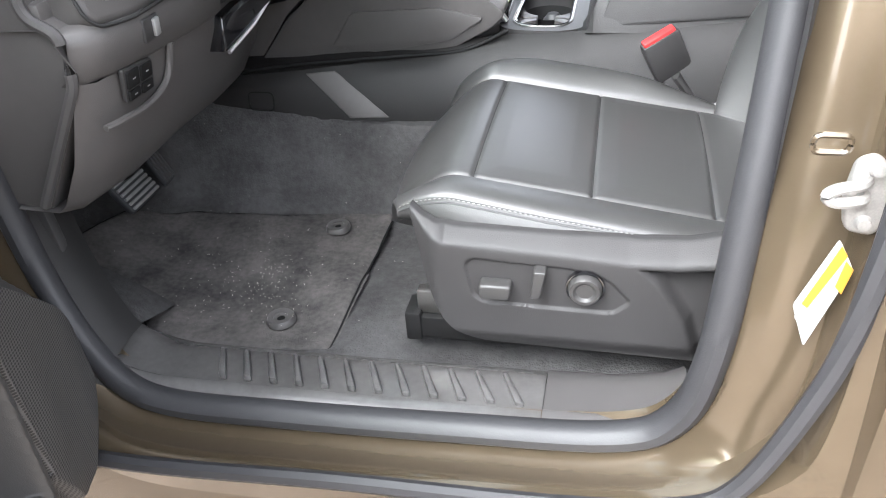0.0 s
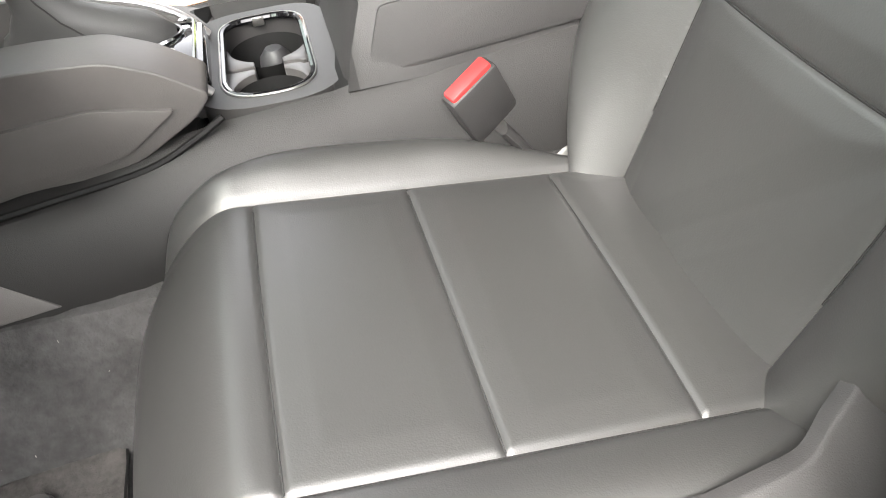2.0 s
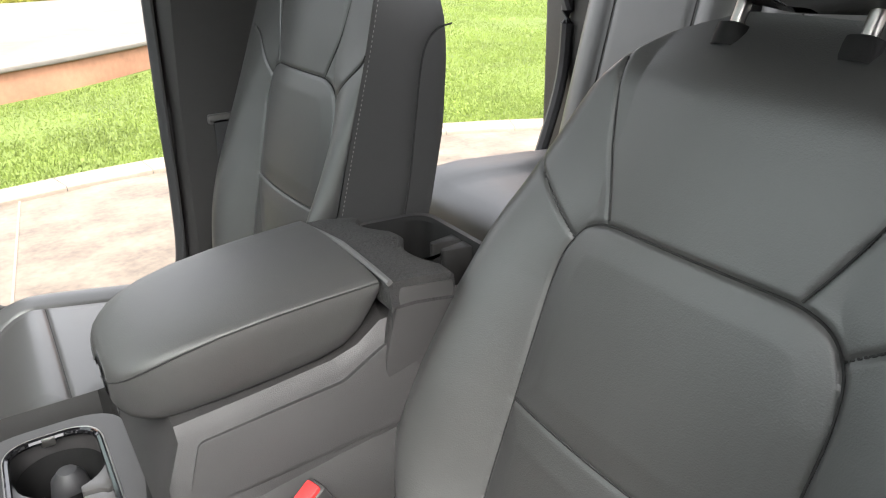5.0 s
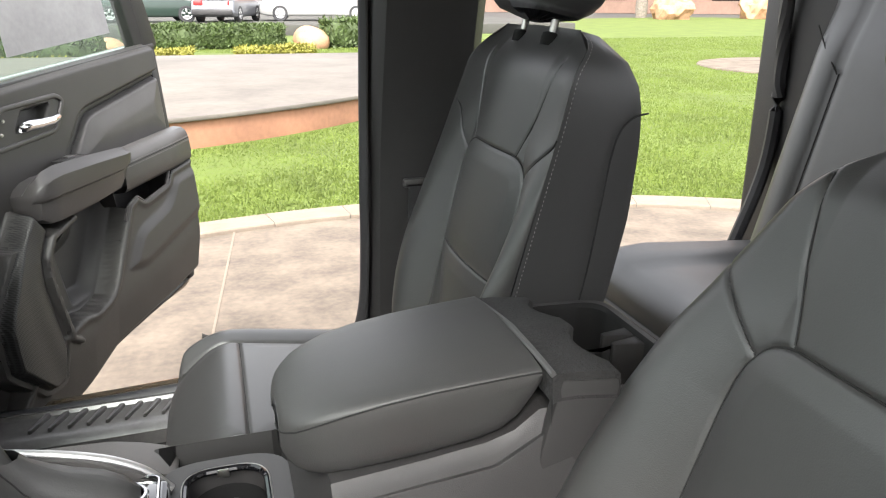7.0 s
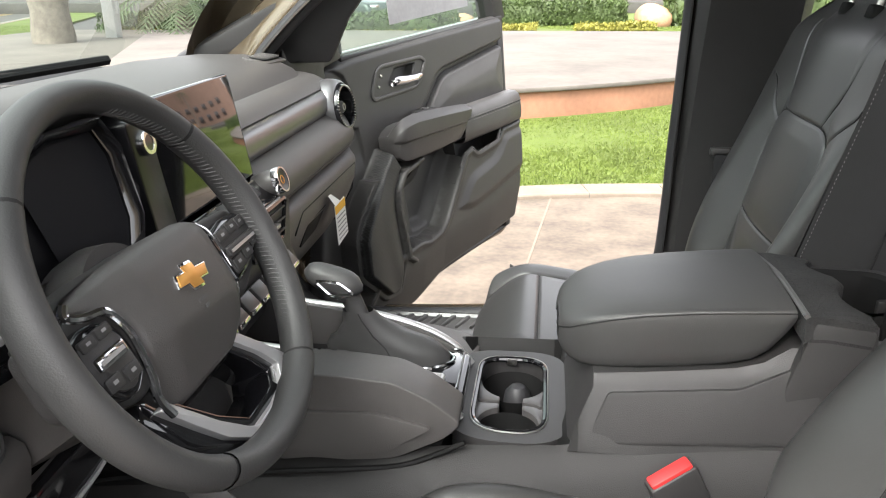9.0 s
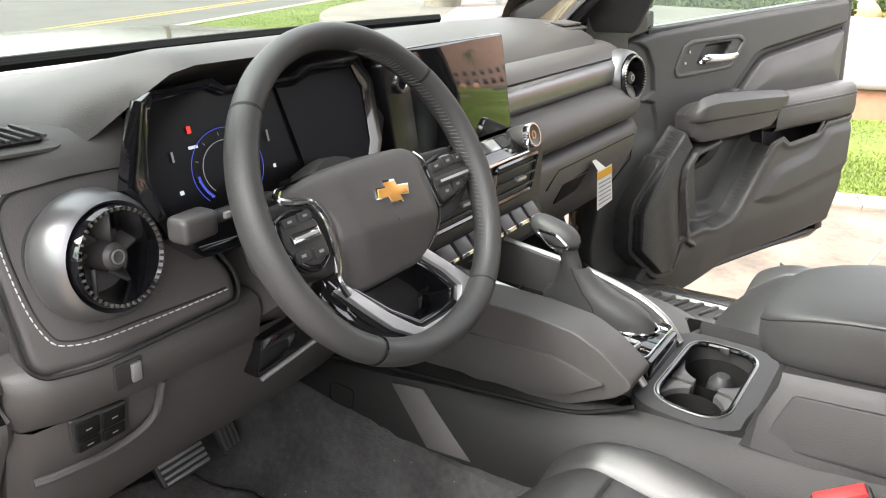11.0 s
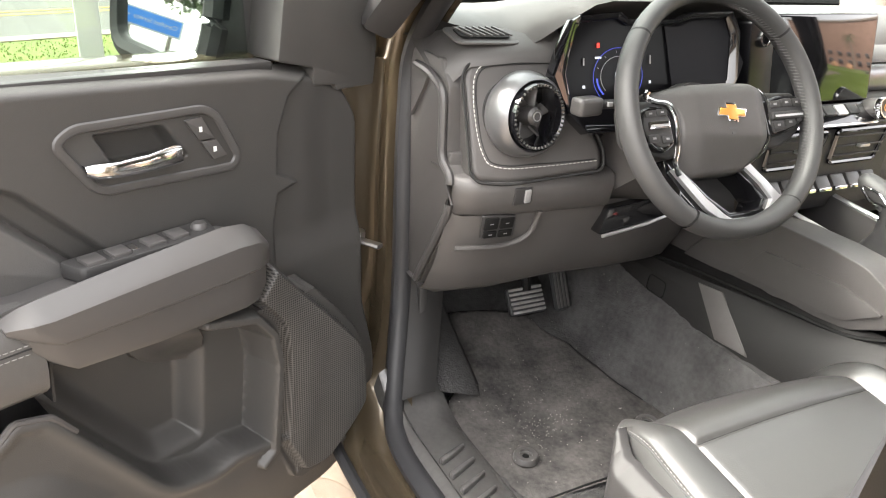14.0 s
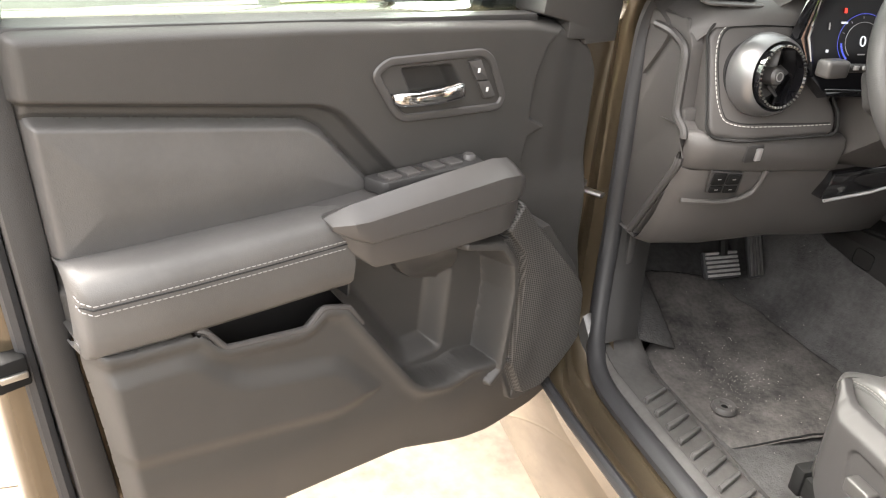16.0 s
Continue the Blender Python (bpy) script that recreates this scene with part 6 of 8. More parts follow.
for i in range(6):
    z = 0.958 - i * 0.009
    part("print_line", plate([(0.0436, 0.398 + i * 0.002, z), (0.0436, 0.455 + i * 0.003, z), (0.0436, 0.455 + i * 0.003, z - 0.002), (0.0436, 0.398 + i * 0.002, z - 0.002)], 0.0006, (1, 0, 0), 0.0), INK, TG)

# ---- steering wheel ----
WC, WT = Vector((0.1215, -0.369, 1.150)), radians(27.7)
WM = Matrix(((0, -math.sin(WT), math.cos(WT), WC.x), (1, 0, 0, WC.y), (0, math.cos(WT), math.sin(WT), WC.z), (0, 0, 0, 1)))
XF[0] = WM
SWH = new("steering_wheel")
SWH.matrix_world = Matrix.Translation(WC)
tagged(SWH, "black leather steering wheel with silver lower spoke and gold badge", "steering wheel")
RR = 0.1695


def rim_pt(t):
    r = RR - 0.006 * max(0, -math.sin(t)) ** 6
    return (r * math.cos(t), r * math.sin(t), 0.0)


def rim_arc(t0, t1, fat, n=40):
    ts = np.linspace(t0, t1, n)
    vs, fs = [], []
    m = 16
    for t in ts:
        p = Vector(rim_pt(t))
        e = p.normalized()
        for j in range(m):
            a = 2 * math.pi * j / m
            vs.append(tuple(p + e * 0.0135 * fat * math.cos(a) + Vector((0, 0, 0.0175 * fat * math.sin(a)))))
    for i in range(n - 1):
        for j in range(m):
            fs.append((i * m + j, i * m + (j + 1) % m, (i + 1) * m + (j + 1) % m, (i + 1) * m + j))
    return vs, fs


cuts = [radians(a) for a in (40, 140, 235, 305, 400)]
part("rim_top", rim_arc(cuts[0] + 0.01, cuts[1] - 0.01, 1.0), LEATHER_SIDE, SWH, "smooth black leather rim")
part("rim_side", rim_arc(cuts[1] + 0.01, cuts[2] - 0.01, 1.03), LEATHER_SIDE, SWH)
part("rim_bottom", rim_arc(cuts[2] + 0.01, cuts[3] - 0.01, 1.08), LEATHER_SIDE, SWH)
part("rim_side", rim_arc(cuts[3] + 0.01, cuts[4] - 0.01, 1.03), LEATHER_SIDE, SWH)
for c in cuts[:4]:
    part("rim_seam", rim_arc(c - 0.012, c + 0.012, 0.985, 4), SEAM, SWH)
st = []
for t in np.arange(radians(-46), radians(75), 0.032):
    p = Vector((math.cos(t), math.sin(t), 0)) * (RR - 0.0125)
    d = Vector((-math.sin(t), math.cos(t), 0))
    st.append(tube([p + d * 0.0022 + Vector((0, 0, -0.006)), p - Vector((math.cos(t), math.sin(t), 0)) * 0.0012, p - d * 0.0022 + Vector((0, 0, 0.006))], 0.0008, 5))
part("rim_lacing", join(*st), DARK_THREAD, SWH, "dark lacing inside the rim")
padp = [(-0.126, 0.026), (-0.128, 0.033), (-0.110, 0.0385), (-0.062, 0.0425), (0.0, 0.043), (0.055, 0.040), (0.074, 0.034), (0.082, 0.018), (0.083, -0.010), (0.081, -0.038), (0.066, -0.060), (0.040, -0.080), (0.030, -0.086), (-0.060, -0.088), (-0.083, -0.086), (-0.090, -0.076), (-0.087, -0.045), (-0.084, -0.012), (-0.089, 0.006), (-0.104, 0.0175)]
padr = [(p.x, p.y) for p in rounded([(a_, b_, 0) for a_, b_ in padp], 0.006)]
U, V = np.meshgrid(np.linspace(-0.131, 0.086, 150), np.linspace(-0.091, 0.046, 100), indexing="ij")
s_ = sdf(padr, U, V)
gu, gv = np.gradient(s_, U[1, 0] - U[0, 0], axis=0), np.gradient(s_, V[0, 1] - V[0, 0], axis=1)
m_ = np.abs(s_) < 0.0013
U, V = np.where(m_, U - s_ * gu, U), np.where(m_, V - s_ * gv, V)


def soft_over(a, b, w=0.006):
    return (np.sqrt((a - b) ** 2 + w * w) + (a - b)) / 2


crease_y = -0.034 - 0.10 * (U + 0.01)
Wz = 0.010 - 0.42 * soft_over(np.abs(U + 0.002), 0.055) - 0.42 * soft_over(-V, -crease_y) - 0.55 * soft_over(V, 0.026)
e_ = np.clip(1 + sdf(padr, U, V) / 0.009, 0, 1)
Wz -= 0.014 * (1 - np.sqrt(np.maximum(0, 1 - e_ ** 2)))
uc, vc = (U[:-1, :-1] + U[1:, 1:]) / 2, (V[:-1, :-1] + V[1:, 1:]) / 2
PAD = part("airbag_cover", grid(np.stack([U, V, Wz], 2), sdf(padr, uc, vc) < 0), PLASTIC, SWH, "dark grey airbag cover", angle=60)
part("cover_side", loft([[(a_, b_, z_) for a_, b_ in padr] for z_ in (-0.060, -0.030, -0.016)], True), PLASTIC_DARK, PAD)
part("cover_back", slab([(a_ * 0.97, b_ * 0.97) for a_, b_ in padr], -0.060, -0.035, "z", 0.0), PLASTIC_DARK, PAD)
bw_, bh = 0.0245, 0.0078
badge = [(-bw_, -bh * 0.62), (-0.0085, -bh * 0.62), (-0.0065, -bh * 1.35), (0.0105, -bh * 1.35), (0.0085, -bh * 0.62), (bw_ - 0.003, -bh * 0.62), (bw_, bh * 0.62), (0.0085, bh * 0.62), (0.0065, bh * 1.35), (-0.0105, bh * 1.35), (-0.0085, bh * 0.62), (-bw_ + 0.003, bh * 0.62)]
ct, st_ = math.cos(radians(-6)), math.sin(radians(-6))
badge = [(a_ * ct - b_ * st_ + 0.0015, a_ * st_ + b_ * ct - 0.003) for a_, b_ in badge]
part("badge", slab(badge, 0.006, 0.0125, "z", 0.0008), GOLD, PAD, "gold badge in a chrome edge")
part("badge_edge", slab([(0.0015 + (x - 0.0015) * 1.10, -0.003 + (y + 0.003) * 1.22) for x, y in badge], 0.006, 0.0113, "z", 0.0005), CHROME, PAD)
for w, y in ((0.016, -0.026), (0.006, -0.033)):
    part("faint_print", slab([(-w / 2, y), (w / 2, y), (w / 2, y + 0.003), (-w / 2, y + 0.003)], 0.006, 0.0098, "z", 0.0), DARK_THREAD, PAD)
for s in (-1, 1):
    sp = [(s * 0.060, 0.030), (s * 0.100, 0.026), (s * 0.158, 0.024), (s * 0.161, -0.030), (s * 0.135, -0.046), (s * 0.100, -0.058), (s * 0.060, -0.045)]
    A = part("side_spoke", slab(sp, -0.045, -0.012, "z", 0.006, 0.012, 3), PLASTIC_DARK, SWH)
    if s < 0:
        pod = [(-0.146, 0.010), (-0.128, 0.016), (-0.108, 0.014), (-0.094, -0.002), (-0.094, -0.038), (-0.112, -0.048), (-0.128, -0.045), (-0.146, -0.028), (-0.151, -0.010)]
    else:
        pod = [(0.078, 0.012), (0.115, 0.019), (0.150, 0.017), (0.160, 0.004), (0.160, -0.014), (0.150, -0.027), (0.112, -0.038), (0.082, -0.042)]
    part("pod", slab(pod, -0.02, -0.003, "z", 0.004, 0.006, 3), GLOSS, A, "gloss black switch pod")
    face = [(sum(p[0] for p in pod) / len(pod) + (x - sum(p[0] for p in pod) / len(pod)) * 0.84, sum(p[1] for p in pod) / len(pod) + (y - sum(p[1] for p in pod) / len(pod)) * 0.80) for x, y in pod]
    part("pod_face", slab(face, -0.005, -0.0008, "z", 0.0015, 0.004), PLASTIC_DARK, A)
    keys_ = ((-0.141, 0.000, 0.017, 0.009), (-0.121, 0.001, 0.017, 0.009), (-0.141, -0.034, 0.018, 0.011), (-0.119, -0.036, 0.018, 0.011)) if s < 0 else ((0.088, 0.000, 0.020, 0.011), (0.112, 0.001, 0.020, 0.012), (0.134, 0.001, 0.016, 0.011), (0.090, -0.031, 0.020, 0.012), (0.114, -0.028, 0.020, 0.012), (0.137, -0.022, 0.014, 0.010))
    for x, y, w, h in keys_:
        B = part("button", slab([(x, y), (x + w, y), (x + w, y + h), (x, y + h)], -0.003, 0.0008, "z", 0.001, 0.002), PLASTIC_DARK, A)
        part("button_mark", slab([(x + w * 0.35, y + h * 0.4), (x + w * 0.65, y + h * 0.4), (x + w * 0.65, y + h * 0.65), (x + w * 0.35, y + h * 0.65)], 0.0006, 0.0012, "z", 0.0), INK, B)
    lo_, hi_ = (-0.140, -0.104) if s < 0 else (0.088, 0.152)
    part("bar_switch", slab([(lo_, -0.017), (hi_, -0.017), (hi_, -0.006), (lo_, -0.006)], -0.004, 0.0035, "z", 0.0015, 0.003), CHROME if s < 0 else PLASTIC_DARK, A)
    part("bar_mark", slab([(lo_ + 0.004, -0.0135), (hi_ - 0.004, -0.0135), (hi_ - 0.004, -0.0105), (lo_ + 0.004, -0.0105)], 0.003, 0.0045, "z", 0.0), SILVER, A)
    edge_ = [(-0.127, 0.0345, -0.004), (-0.132, 0.0275, -0.004), (-0.120, 0.0205, -0.002), (-0.102, 0.0165, 0.0), (-0.0925, 0.005, 0.0), (-0.0885, -0.015, -0.001), (-0.093, -0.045, -0.003), (-0.099, -0.062, -0.005), (-0.094, -0.080, -0.006)] if s < 0 else [(0.076, 0.030, -0.006), (0.086, 0.016, -0.004), (0.0875, -0.010, -0.004), (0.085, -0.038, -0.006), (0.070, -0.060, -0.010), (0.045, -0.076, -0.014)]
    part("spoke_edge", tube(smooth_path(edge_, 5), 0.0036 if s < 0 else 0.0018, 8), CHROME, A, "chrome spoke edge")
arm = [(0.036, -0.070), (0.066, -0.099), (0.096, -0.131), (0.096, -0.146), (0.083, -0.163), (0.060, -0.170), (0.010, -0.170), (-0.012, -0.160), (-0.052, -0.131), (-0.075, -0.104), (-0.102, -0.070), (-0.090, -0.070), (-0.050, -0.115), (-0.021, -0.141), (-0.009, -0.148), (0.033, -0.149), (0.059, -0.146), (0.073, -0.128), (0.056, -0.105), (0.026, -0.076)]
part("lower_spoke", slab(arm, -0.030, -0.008, "z", 0.003, 0.003, 3), material("spoke_silver", (0.58, 0.58, 0.585), 0.30, metal=0.6, grain=0.08, stain=0.06), SWH, "satin silver lower spoke")
part("spoke_recess", slab([(-0.108, -0.055), (-0.098, -0.060), (-0.072, -0.102), (-0.048, -0.130), (-0.010, -0.158), (-0.022, -0.164), (-0.062, -0.150), (-0.098, -0.112), (-0.118, -0.070)], -0.035, -0.016, "z", 0.004), GLOSS, SWH, "gloss black spoke recess")
lin = [(-0.090, -0.072), (-0.050, -0.116), (-0.021, -0.142), (-0.009, -0.149), (0.033, -0.150), (0.060, -0.147), (0.074, -0.128), (0.057, -0.104), (0.028, -0.076), (0.018, -0.080), (0.046, -0.108), (0.060, -0.127), (0.050, -0.138), (0.033, -0.140), (-0.006, -0.139), (-0.040, -0.113), (-0.074, -0.078)]
part("spoke_lining", slab(lin, -0.060, -0.014, "z", 0.002), GLOSS, SWH)
part("spoke_floor", slab([(-0.085, -0.06), (0.05, -0.06), (0.062, -0.105), (0.050, -0.142), (-0.010, -0.142), (-0.05, -0.112)], -0.085, -0.058, "z", 0.006), PLASTIC_DARK, SWH)
part("hub", lathe([(0.0, -0.05), (0.055, -0.05), (0.06, -0.07), (0.055, -0.12), (0.0, -0.12)], 32, Matrix.Identity(4)), PLASTIC_DARK, SWH)
part("column_shroud", loft([[(x, y - 0.01 * k, z) for x, y in ((-0.075, -0.055), (-0.08, 0.03), (-0.05, 0.05), (0.05, 0.05), (0.08, 0.03), (0.075, -0.055), (0.0, -0.075), (-0.075, -0.055))] for k, z in enumerate((-0.085, -0.10, -0.16, -0.26))]), PLASTIC, SWH, "grained column shroud")
XF[0] = Matrix.Identity(4)
STK = thing("indicator_stalk", (0.04, -0.50, 1.13), "black indicator stalk on the steering column", "stalk")
part("arm", tube(smooth_path([(0.030, -0.44, 1.145), (0.040, -0.50, 1.148), (0.044, -0.535, 1.149)], 5), [0.008] * 11, 12, squash=0.8), PLASTIC_DARK, STK)
bm_ = box((-0.012, -0.020, -0.0125), (0.014, 0.022, 0.0125), 0.006, 3)
bm_.transform(pose(0.045, -0.550, 1.149, 0, 0, 6))
part("tip", bm_, PLASTIC_SMOOTH, STK)
for i in range(4):
    part("mark", box((0.050, -0.518 + i * 0.016, 1.148), (0.0535, -0.510 + i * 0.016, 1.154), 0.0005), INK, STK)

# ---- pedals, mat ----
PD = thing("brake_pedal", (-0.246, -0.402, 0.64), "brake pedal with worn pale ribs on a black arm", "pedal")
RIDGE = material("worn_ridge", (0.30, 0.295, 0.285), 0.45, metal=0.3, stain=0.4, stain_size=60)
PM = pose(-0.246, -0.402, 0.672, 0, -35, 0)
bm_ = slab([(-0.043, -0.027), (0.043, -0.027), (0.040, 0.030), (-0.043, 0.030)], -0.012, 0.0, "x", 0.004, 0.008)
bm_.transform(PM)
part("pad", bm_, RUBBER, PD)
for i in range(6):
    bm_ = box((-0.001, -0.038, -0.0235 + i * 0.0092), (0.0045, 0.038, -0.0185 + i * 0.0092), 0.0012)
    bm_.transform(PM)
    part("ridge", bm_, RIDGE, PD)
part("arm", tube([(-0.255, -0.40, 0.69), (-0.29, -0.39, 0.76), (-0.29, -0.39, 0.87)], 0.010, 8), BLACK, PD)
PD = thing("accelerator_pedal", (-0.27, -0.315, 0.62), "ribbed black accelerator pedal", "pedal")
PM = pose(-0.262, -0.312, 0.682, 0, -25, 4)
bm_ = slab([(-0.016, -0.052), (0.018, -0.050), (0.022, 0.050), (-0.018, 0.052)], -0.012, 0.0, "x", 0.004, 0.008)
bm_.transform(PM)
part("pad", bm_, RUBBER, PD)
for i in range(4):
    bm_ = box((-0.001, -0.014 + i * 0.0085, -0.045), (0.0035, -0.010 + i * 0.0085, 0.045), 0.001)
    bm_.transform(PM)
    part("ridge", bm_, PLASTIC_SMOOTH, PD)
part("arm", tube([(-0.28, -0.31, 0.72), (-0.32, -0.31, 0.85)], 0.008, 8), BLACK, PD)

outline = rounded([(-0.335, -0.55, 0), (-0.30, -0.365, 0), (-0.235, -0.345, 0), (-0.20, -0.32, 0), (-0.05, -0.31, 0), (0.06, -0.275, 0), (0.155, -0.262, 0), (0.160, -0.640, 0), (0.0, -0.655, 0), (-0.11, -0.648, 0), (-0.15, -0.60, 0), (-0.19, -0.56, 0)], [0.03] * 6 + [0.01, 0.01] + [0.02] * 4, 6)
xs, ys = np.linspace(-0.34, 0.168, 104), np.linspace(-0.668, -0.25, 86)
X, Y = np.meshgrid(xs, ys, indexing="ij")
sd = sdf([(p.x, p.y) for p in outline], X, Y)
Z = 0.562 + 0.55 * np.clip(-0.16 - X, 0, 1) ** 1.3 + 0.007 * (1 - ease(sd, -0.008, 0.002)) + 0.006 * np.sin(X * 16 + Y * 9) * np.sin(Y * 14) + 0.008
rs_ = np.random.RandomState(8)
Z += rs_.uniform(-0.0007, 0.0007, Z.shape)
xc, yc = (X[:-1, :-1] + X[1:, 1:]) / 2, (Y[:-1, :-1] + Y[1:, 1:]) / 2
FM = thing("floor_mat", (-0.08, -0.46, 0.57), "dirty dark grey carpet floor mat with two grommets", "floor mat")
part("carpet_top", grid(np.stack([X, Y, Z], 2), sdf([(p.x, p.y) for p in outline], xc, yc) < 0.003), MAT, FM, angle=80)
outline = [Vector((p.x + 0.0035 * noise.noise(Vector((p.y * 45, p.x * 45, 1.0))), p.y + 0.003 * noise.noise(Vector((p.x * 45, p.y * 45, 5.0))), 0)) for p in [a.lerp(b, k / 12) for a, b in zip(outline, outline[1:] + outline[:1]) for k in range(12)]]
part("binding", tube([(p.x, p.y, 0.571 + 0.55 * max(0, -0.16 - p.x) ** 1.3 + 0.006 * math.sin(p.x * 16 + p.y * 9) * math.sin(p.y * 14)) for p in outline], 0.0020, 5, True), BLACK, FM)
for x, y in ((0.075, -0.343), (0.071, -0.592)):
    G = part("grommet", lathe([(0.006, -0.003), (0.0065, 0.001), (0.010, 0.002), (0.0105, 0.0045), (0.0185, 0.0045), (0.0205, 0.001), (0.021, -0.005)], 32, Matrix.Translation((x, y, 0.582))), PLASTIC_SMOOTH, FM, "round black plastic grommet")
    part("grommet_hole", lathe([(0, 0.0), (0.0068, 0.0)], 16, Matrix.Translation((x, y, 0.581))), BLACK, G)
# footrest left of the pedals
FR = thing("footrest", (-0.22, -0.60, 0.58), "carpeted footrest at the side of the footwell", "footrest", kind="structure")
part("pad", loft([[(x, y, z) for y, z in ((-0.665, zt + 0.03), (-0.64, zt + 0.02), (-0.585, zt), (-0.565, zt - 0.03), (-0.56, 0.55))] for x, zt in ((-0.10, 0.585), (-0.14, 0.612), (-0.20, 0.645), (-0.30, 0.70), (-0.40, 0.76))]), CARPET, FR)
# lint and grit
def carpet_z(x, y):
    return 0.562 + 0.55 * max(0, -0.16 - x) ** 1.3 + 0.012 * math.sin(x * 9) * math.sin(y * 7) + (0.175 + 0.03 * float(ease(np.array(-x), 0.1, 0.4))) * float(ease(np.array(-abs(y)), -0.30, -0.228))


vs, fs = [], []
rs_ = np.random.RandomState(4)
bits = []
for i in range(260):
    if i < 170:
        cx_, cy_, sp_ = ((0.02, -0.49, 0.022), (-0.03, -0.53, 0.045), (0.04, -0.56, 0.030), (0.0, -0.50, 0.075))[i % 4]
        x, y, z = rs_.normal(cx_, sp_), rs_.normal(cy_, sp_), 0.588
        x, y = min(0.14, max(-0.14, x)), min(-0.3, max(-0.63, y))
    else:
        x, y = rs_.uniform(-0.28, 0.3), rs_.uniform(-0.66, -0.24)
        z = carpet_z(x, y) + (0.024 if x < 0.155 and y < -0.33 else 0.004)
    a, l = rs_.uniform(0, 6.3), rs_.uniform(0.0004, 0.0022) * (3.5 if i % 23 == 0 else 1)
    bits.append(tube([(x, y, z), (x + l * math.cos(a), y + l * math.sin(a), z + rs_.uniform(0, 0.002))], rs_.uniform(0.00012, 0.00032), 4))
tagged(part("lint", join(*bits), LINT), "pale lint and straw bits on the floor mat", "lint", kind="stuff")
CLP = thing("sill_clip", (-0.133, -0.682, 0.65), "pale clip standing out of the kick panel edge", "clip")
part("body", tube([(-0.14, -0.69, 0.648), (-0.130, -0.680, 0.655), (-0.126, -0.676, 0.664)], [0.007, 0.005, 0.002], 8), LINT, CLP)
RL = thing("release_lever", (-0.098, -0.477, 0.815), "small bright catch under the dashboard", "catch")
part("body", box((-0.106, -0.487, 0.814), (-0.092, -0.469, 0.827), 0.003), CHROME, RL)

# ---- front doors ----
DOOR_TRIM = material("door_trim", (0.050, 0.048, 0.046), 0.44, grain=0.5, grain_size=900, stain=0.1, stain_size=14)
DOOR_LEATHER = material("door_leather", (0.084, 0.081, 0.079), 0.44, grain=0.4, grain_size=700, stain=0.15, stain_size=14, bump2=0.05, bump2_size=45)
def door(name, side, label, angle, hinge=(-0.14, 0.82, 0.0), lean=0.0, sag=0.0):
    """A front door standing open; built in its own frame: u rearwards, v out of the cab, z up."""
    hx, hy, hz = hinge
    a = radians(angle)
    # local x = u, local y = towards the cab (n), local z = up, for the driver's side; mirrored for the other
    M = Matrix(((math.cos(a), math.sin(a), 0, hx), (-math.sin(a), math.cos(a), 0, -hy), (0, 0, 1, hz), (0, 0, 0, 1)))
    M = M @ Matrix.Translation((0, 0, 0.9)) @ pose(0, 0, 0, 0, -sag) @ pose(0, 0, 0, lean) @ Matrix.Translation((0, 0, -0.9))
    if side > 0:
        M = Matrix.Diagonal((1, -1, 1, 1)) @ M
    XF[0] = M
    D = new(name)
    D.matrix_world = Matrix.Translation(M @ Vector((0.4, 0, 0.5)))
    tagged(D, label, "car door", "front doors")

    def rp(pts, r=0.015, n=5):
        return [(p.x, p.z) for p in rounded([(q[0], 0, q[1]) for q in pts], r, n)]

    panel = rp([(0.815, 1.224), (0.50, 1.212), (0.15, 1.193), (0.06, 1.176), (-0.005, 1.150), (-0.036, 1.10), (-0.040, 0.80), (-0.070, 0.69), (-0.073, 0.64), (-0.058, 0.588), (0.07, 0.505), (0.18, 0.492), (0.24, 0.502), (0.38, 0.552), (0.60, 0.575), (0.765, 0.595), (0.795, 0.90), (0.812, 1.12)], 0.02)
    insert = rp([(0.803, 1.140), (0.515, 1.097), (0.492, 1.086), (0.407, 0.994), (0.425, 0.978), (0.48, 0.978), (0.80, 0.988)], 0.012)
    band = rp([(0.812, 1.158), (0.494, 1.114), (0.466, 1.101), (0.378, 1.008), (0.395, 0.955), (0.812, 0.955)], 0.012)
    low = rp([(0.83, 0.936), (0.767, 0.914), (0.678, 0.908), (0.656, 0.880), (0.553, 0.867), (0.529, 0.888), (0.490, 0.876), (0.376, 0.714), (0.353, 0.694), (0.300, 0.682), (0.262, 0.690), (0.10, 0.66), (0.02, 0.56), (-0.05, 0.48), (0.5, 0.45), (0.83, 0.5)], 0.012)
    slot = rp([(0.677, 0.906), (0.655, 0.925), (0.485, 0.915), (0.489, 0.879), (0.529, 0.890), (0.554, 0.869), (0.654, 0.882)], 0.006)
    well = rp([(0.488, 0.878), (0.485, 0.905), (0.325, 0.915), (0.300, 0.90), (0.272, 0.84), (0.283, 0.700), (0.352, 0.700), (0.374, 0.717)], 0.012)
    grille = rp([(0.226, 0.905), (0.192, 0.955), (0.050, 0.790), (0.036, 0.76), (0.030, 0.668), (0.108, 0.584), (0.155, 0.584), (0.186, 0.655), (0.178, 0.80), (0.186, 0.855)], 0.012)
    nu, nz = (460, 385) if side < 0 else (300, 250)
    U, Z = np.meshgrid(np.linspace(-0.078, 0.82, nu), np.linspace(0.478, 1.230, nz), indexing="ij")
    cell = 0.0020 if side < 0 else 0.0030
    for poly in (low, slot, insert, grille, panel):
        s_ = sdf(poly, U, Z)
        gu, gz = np.gradient(s_, U[1, 0] - U[0, 0], axis=0), np.gradient(s_, Z[0, 1] - Z[0, 0], axis=1)
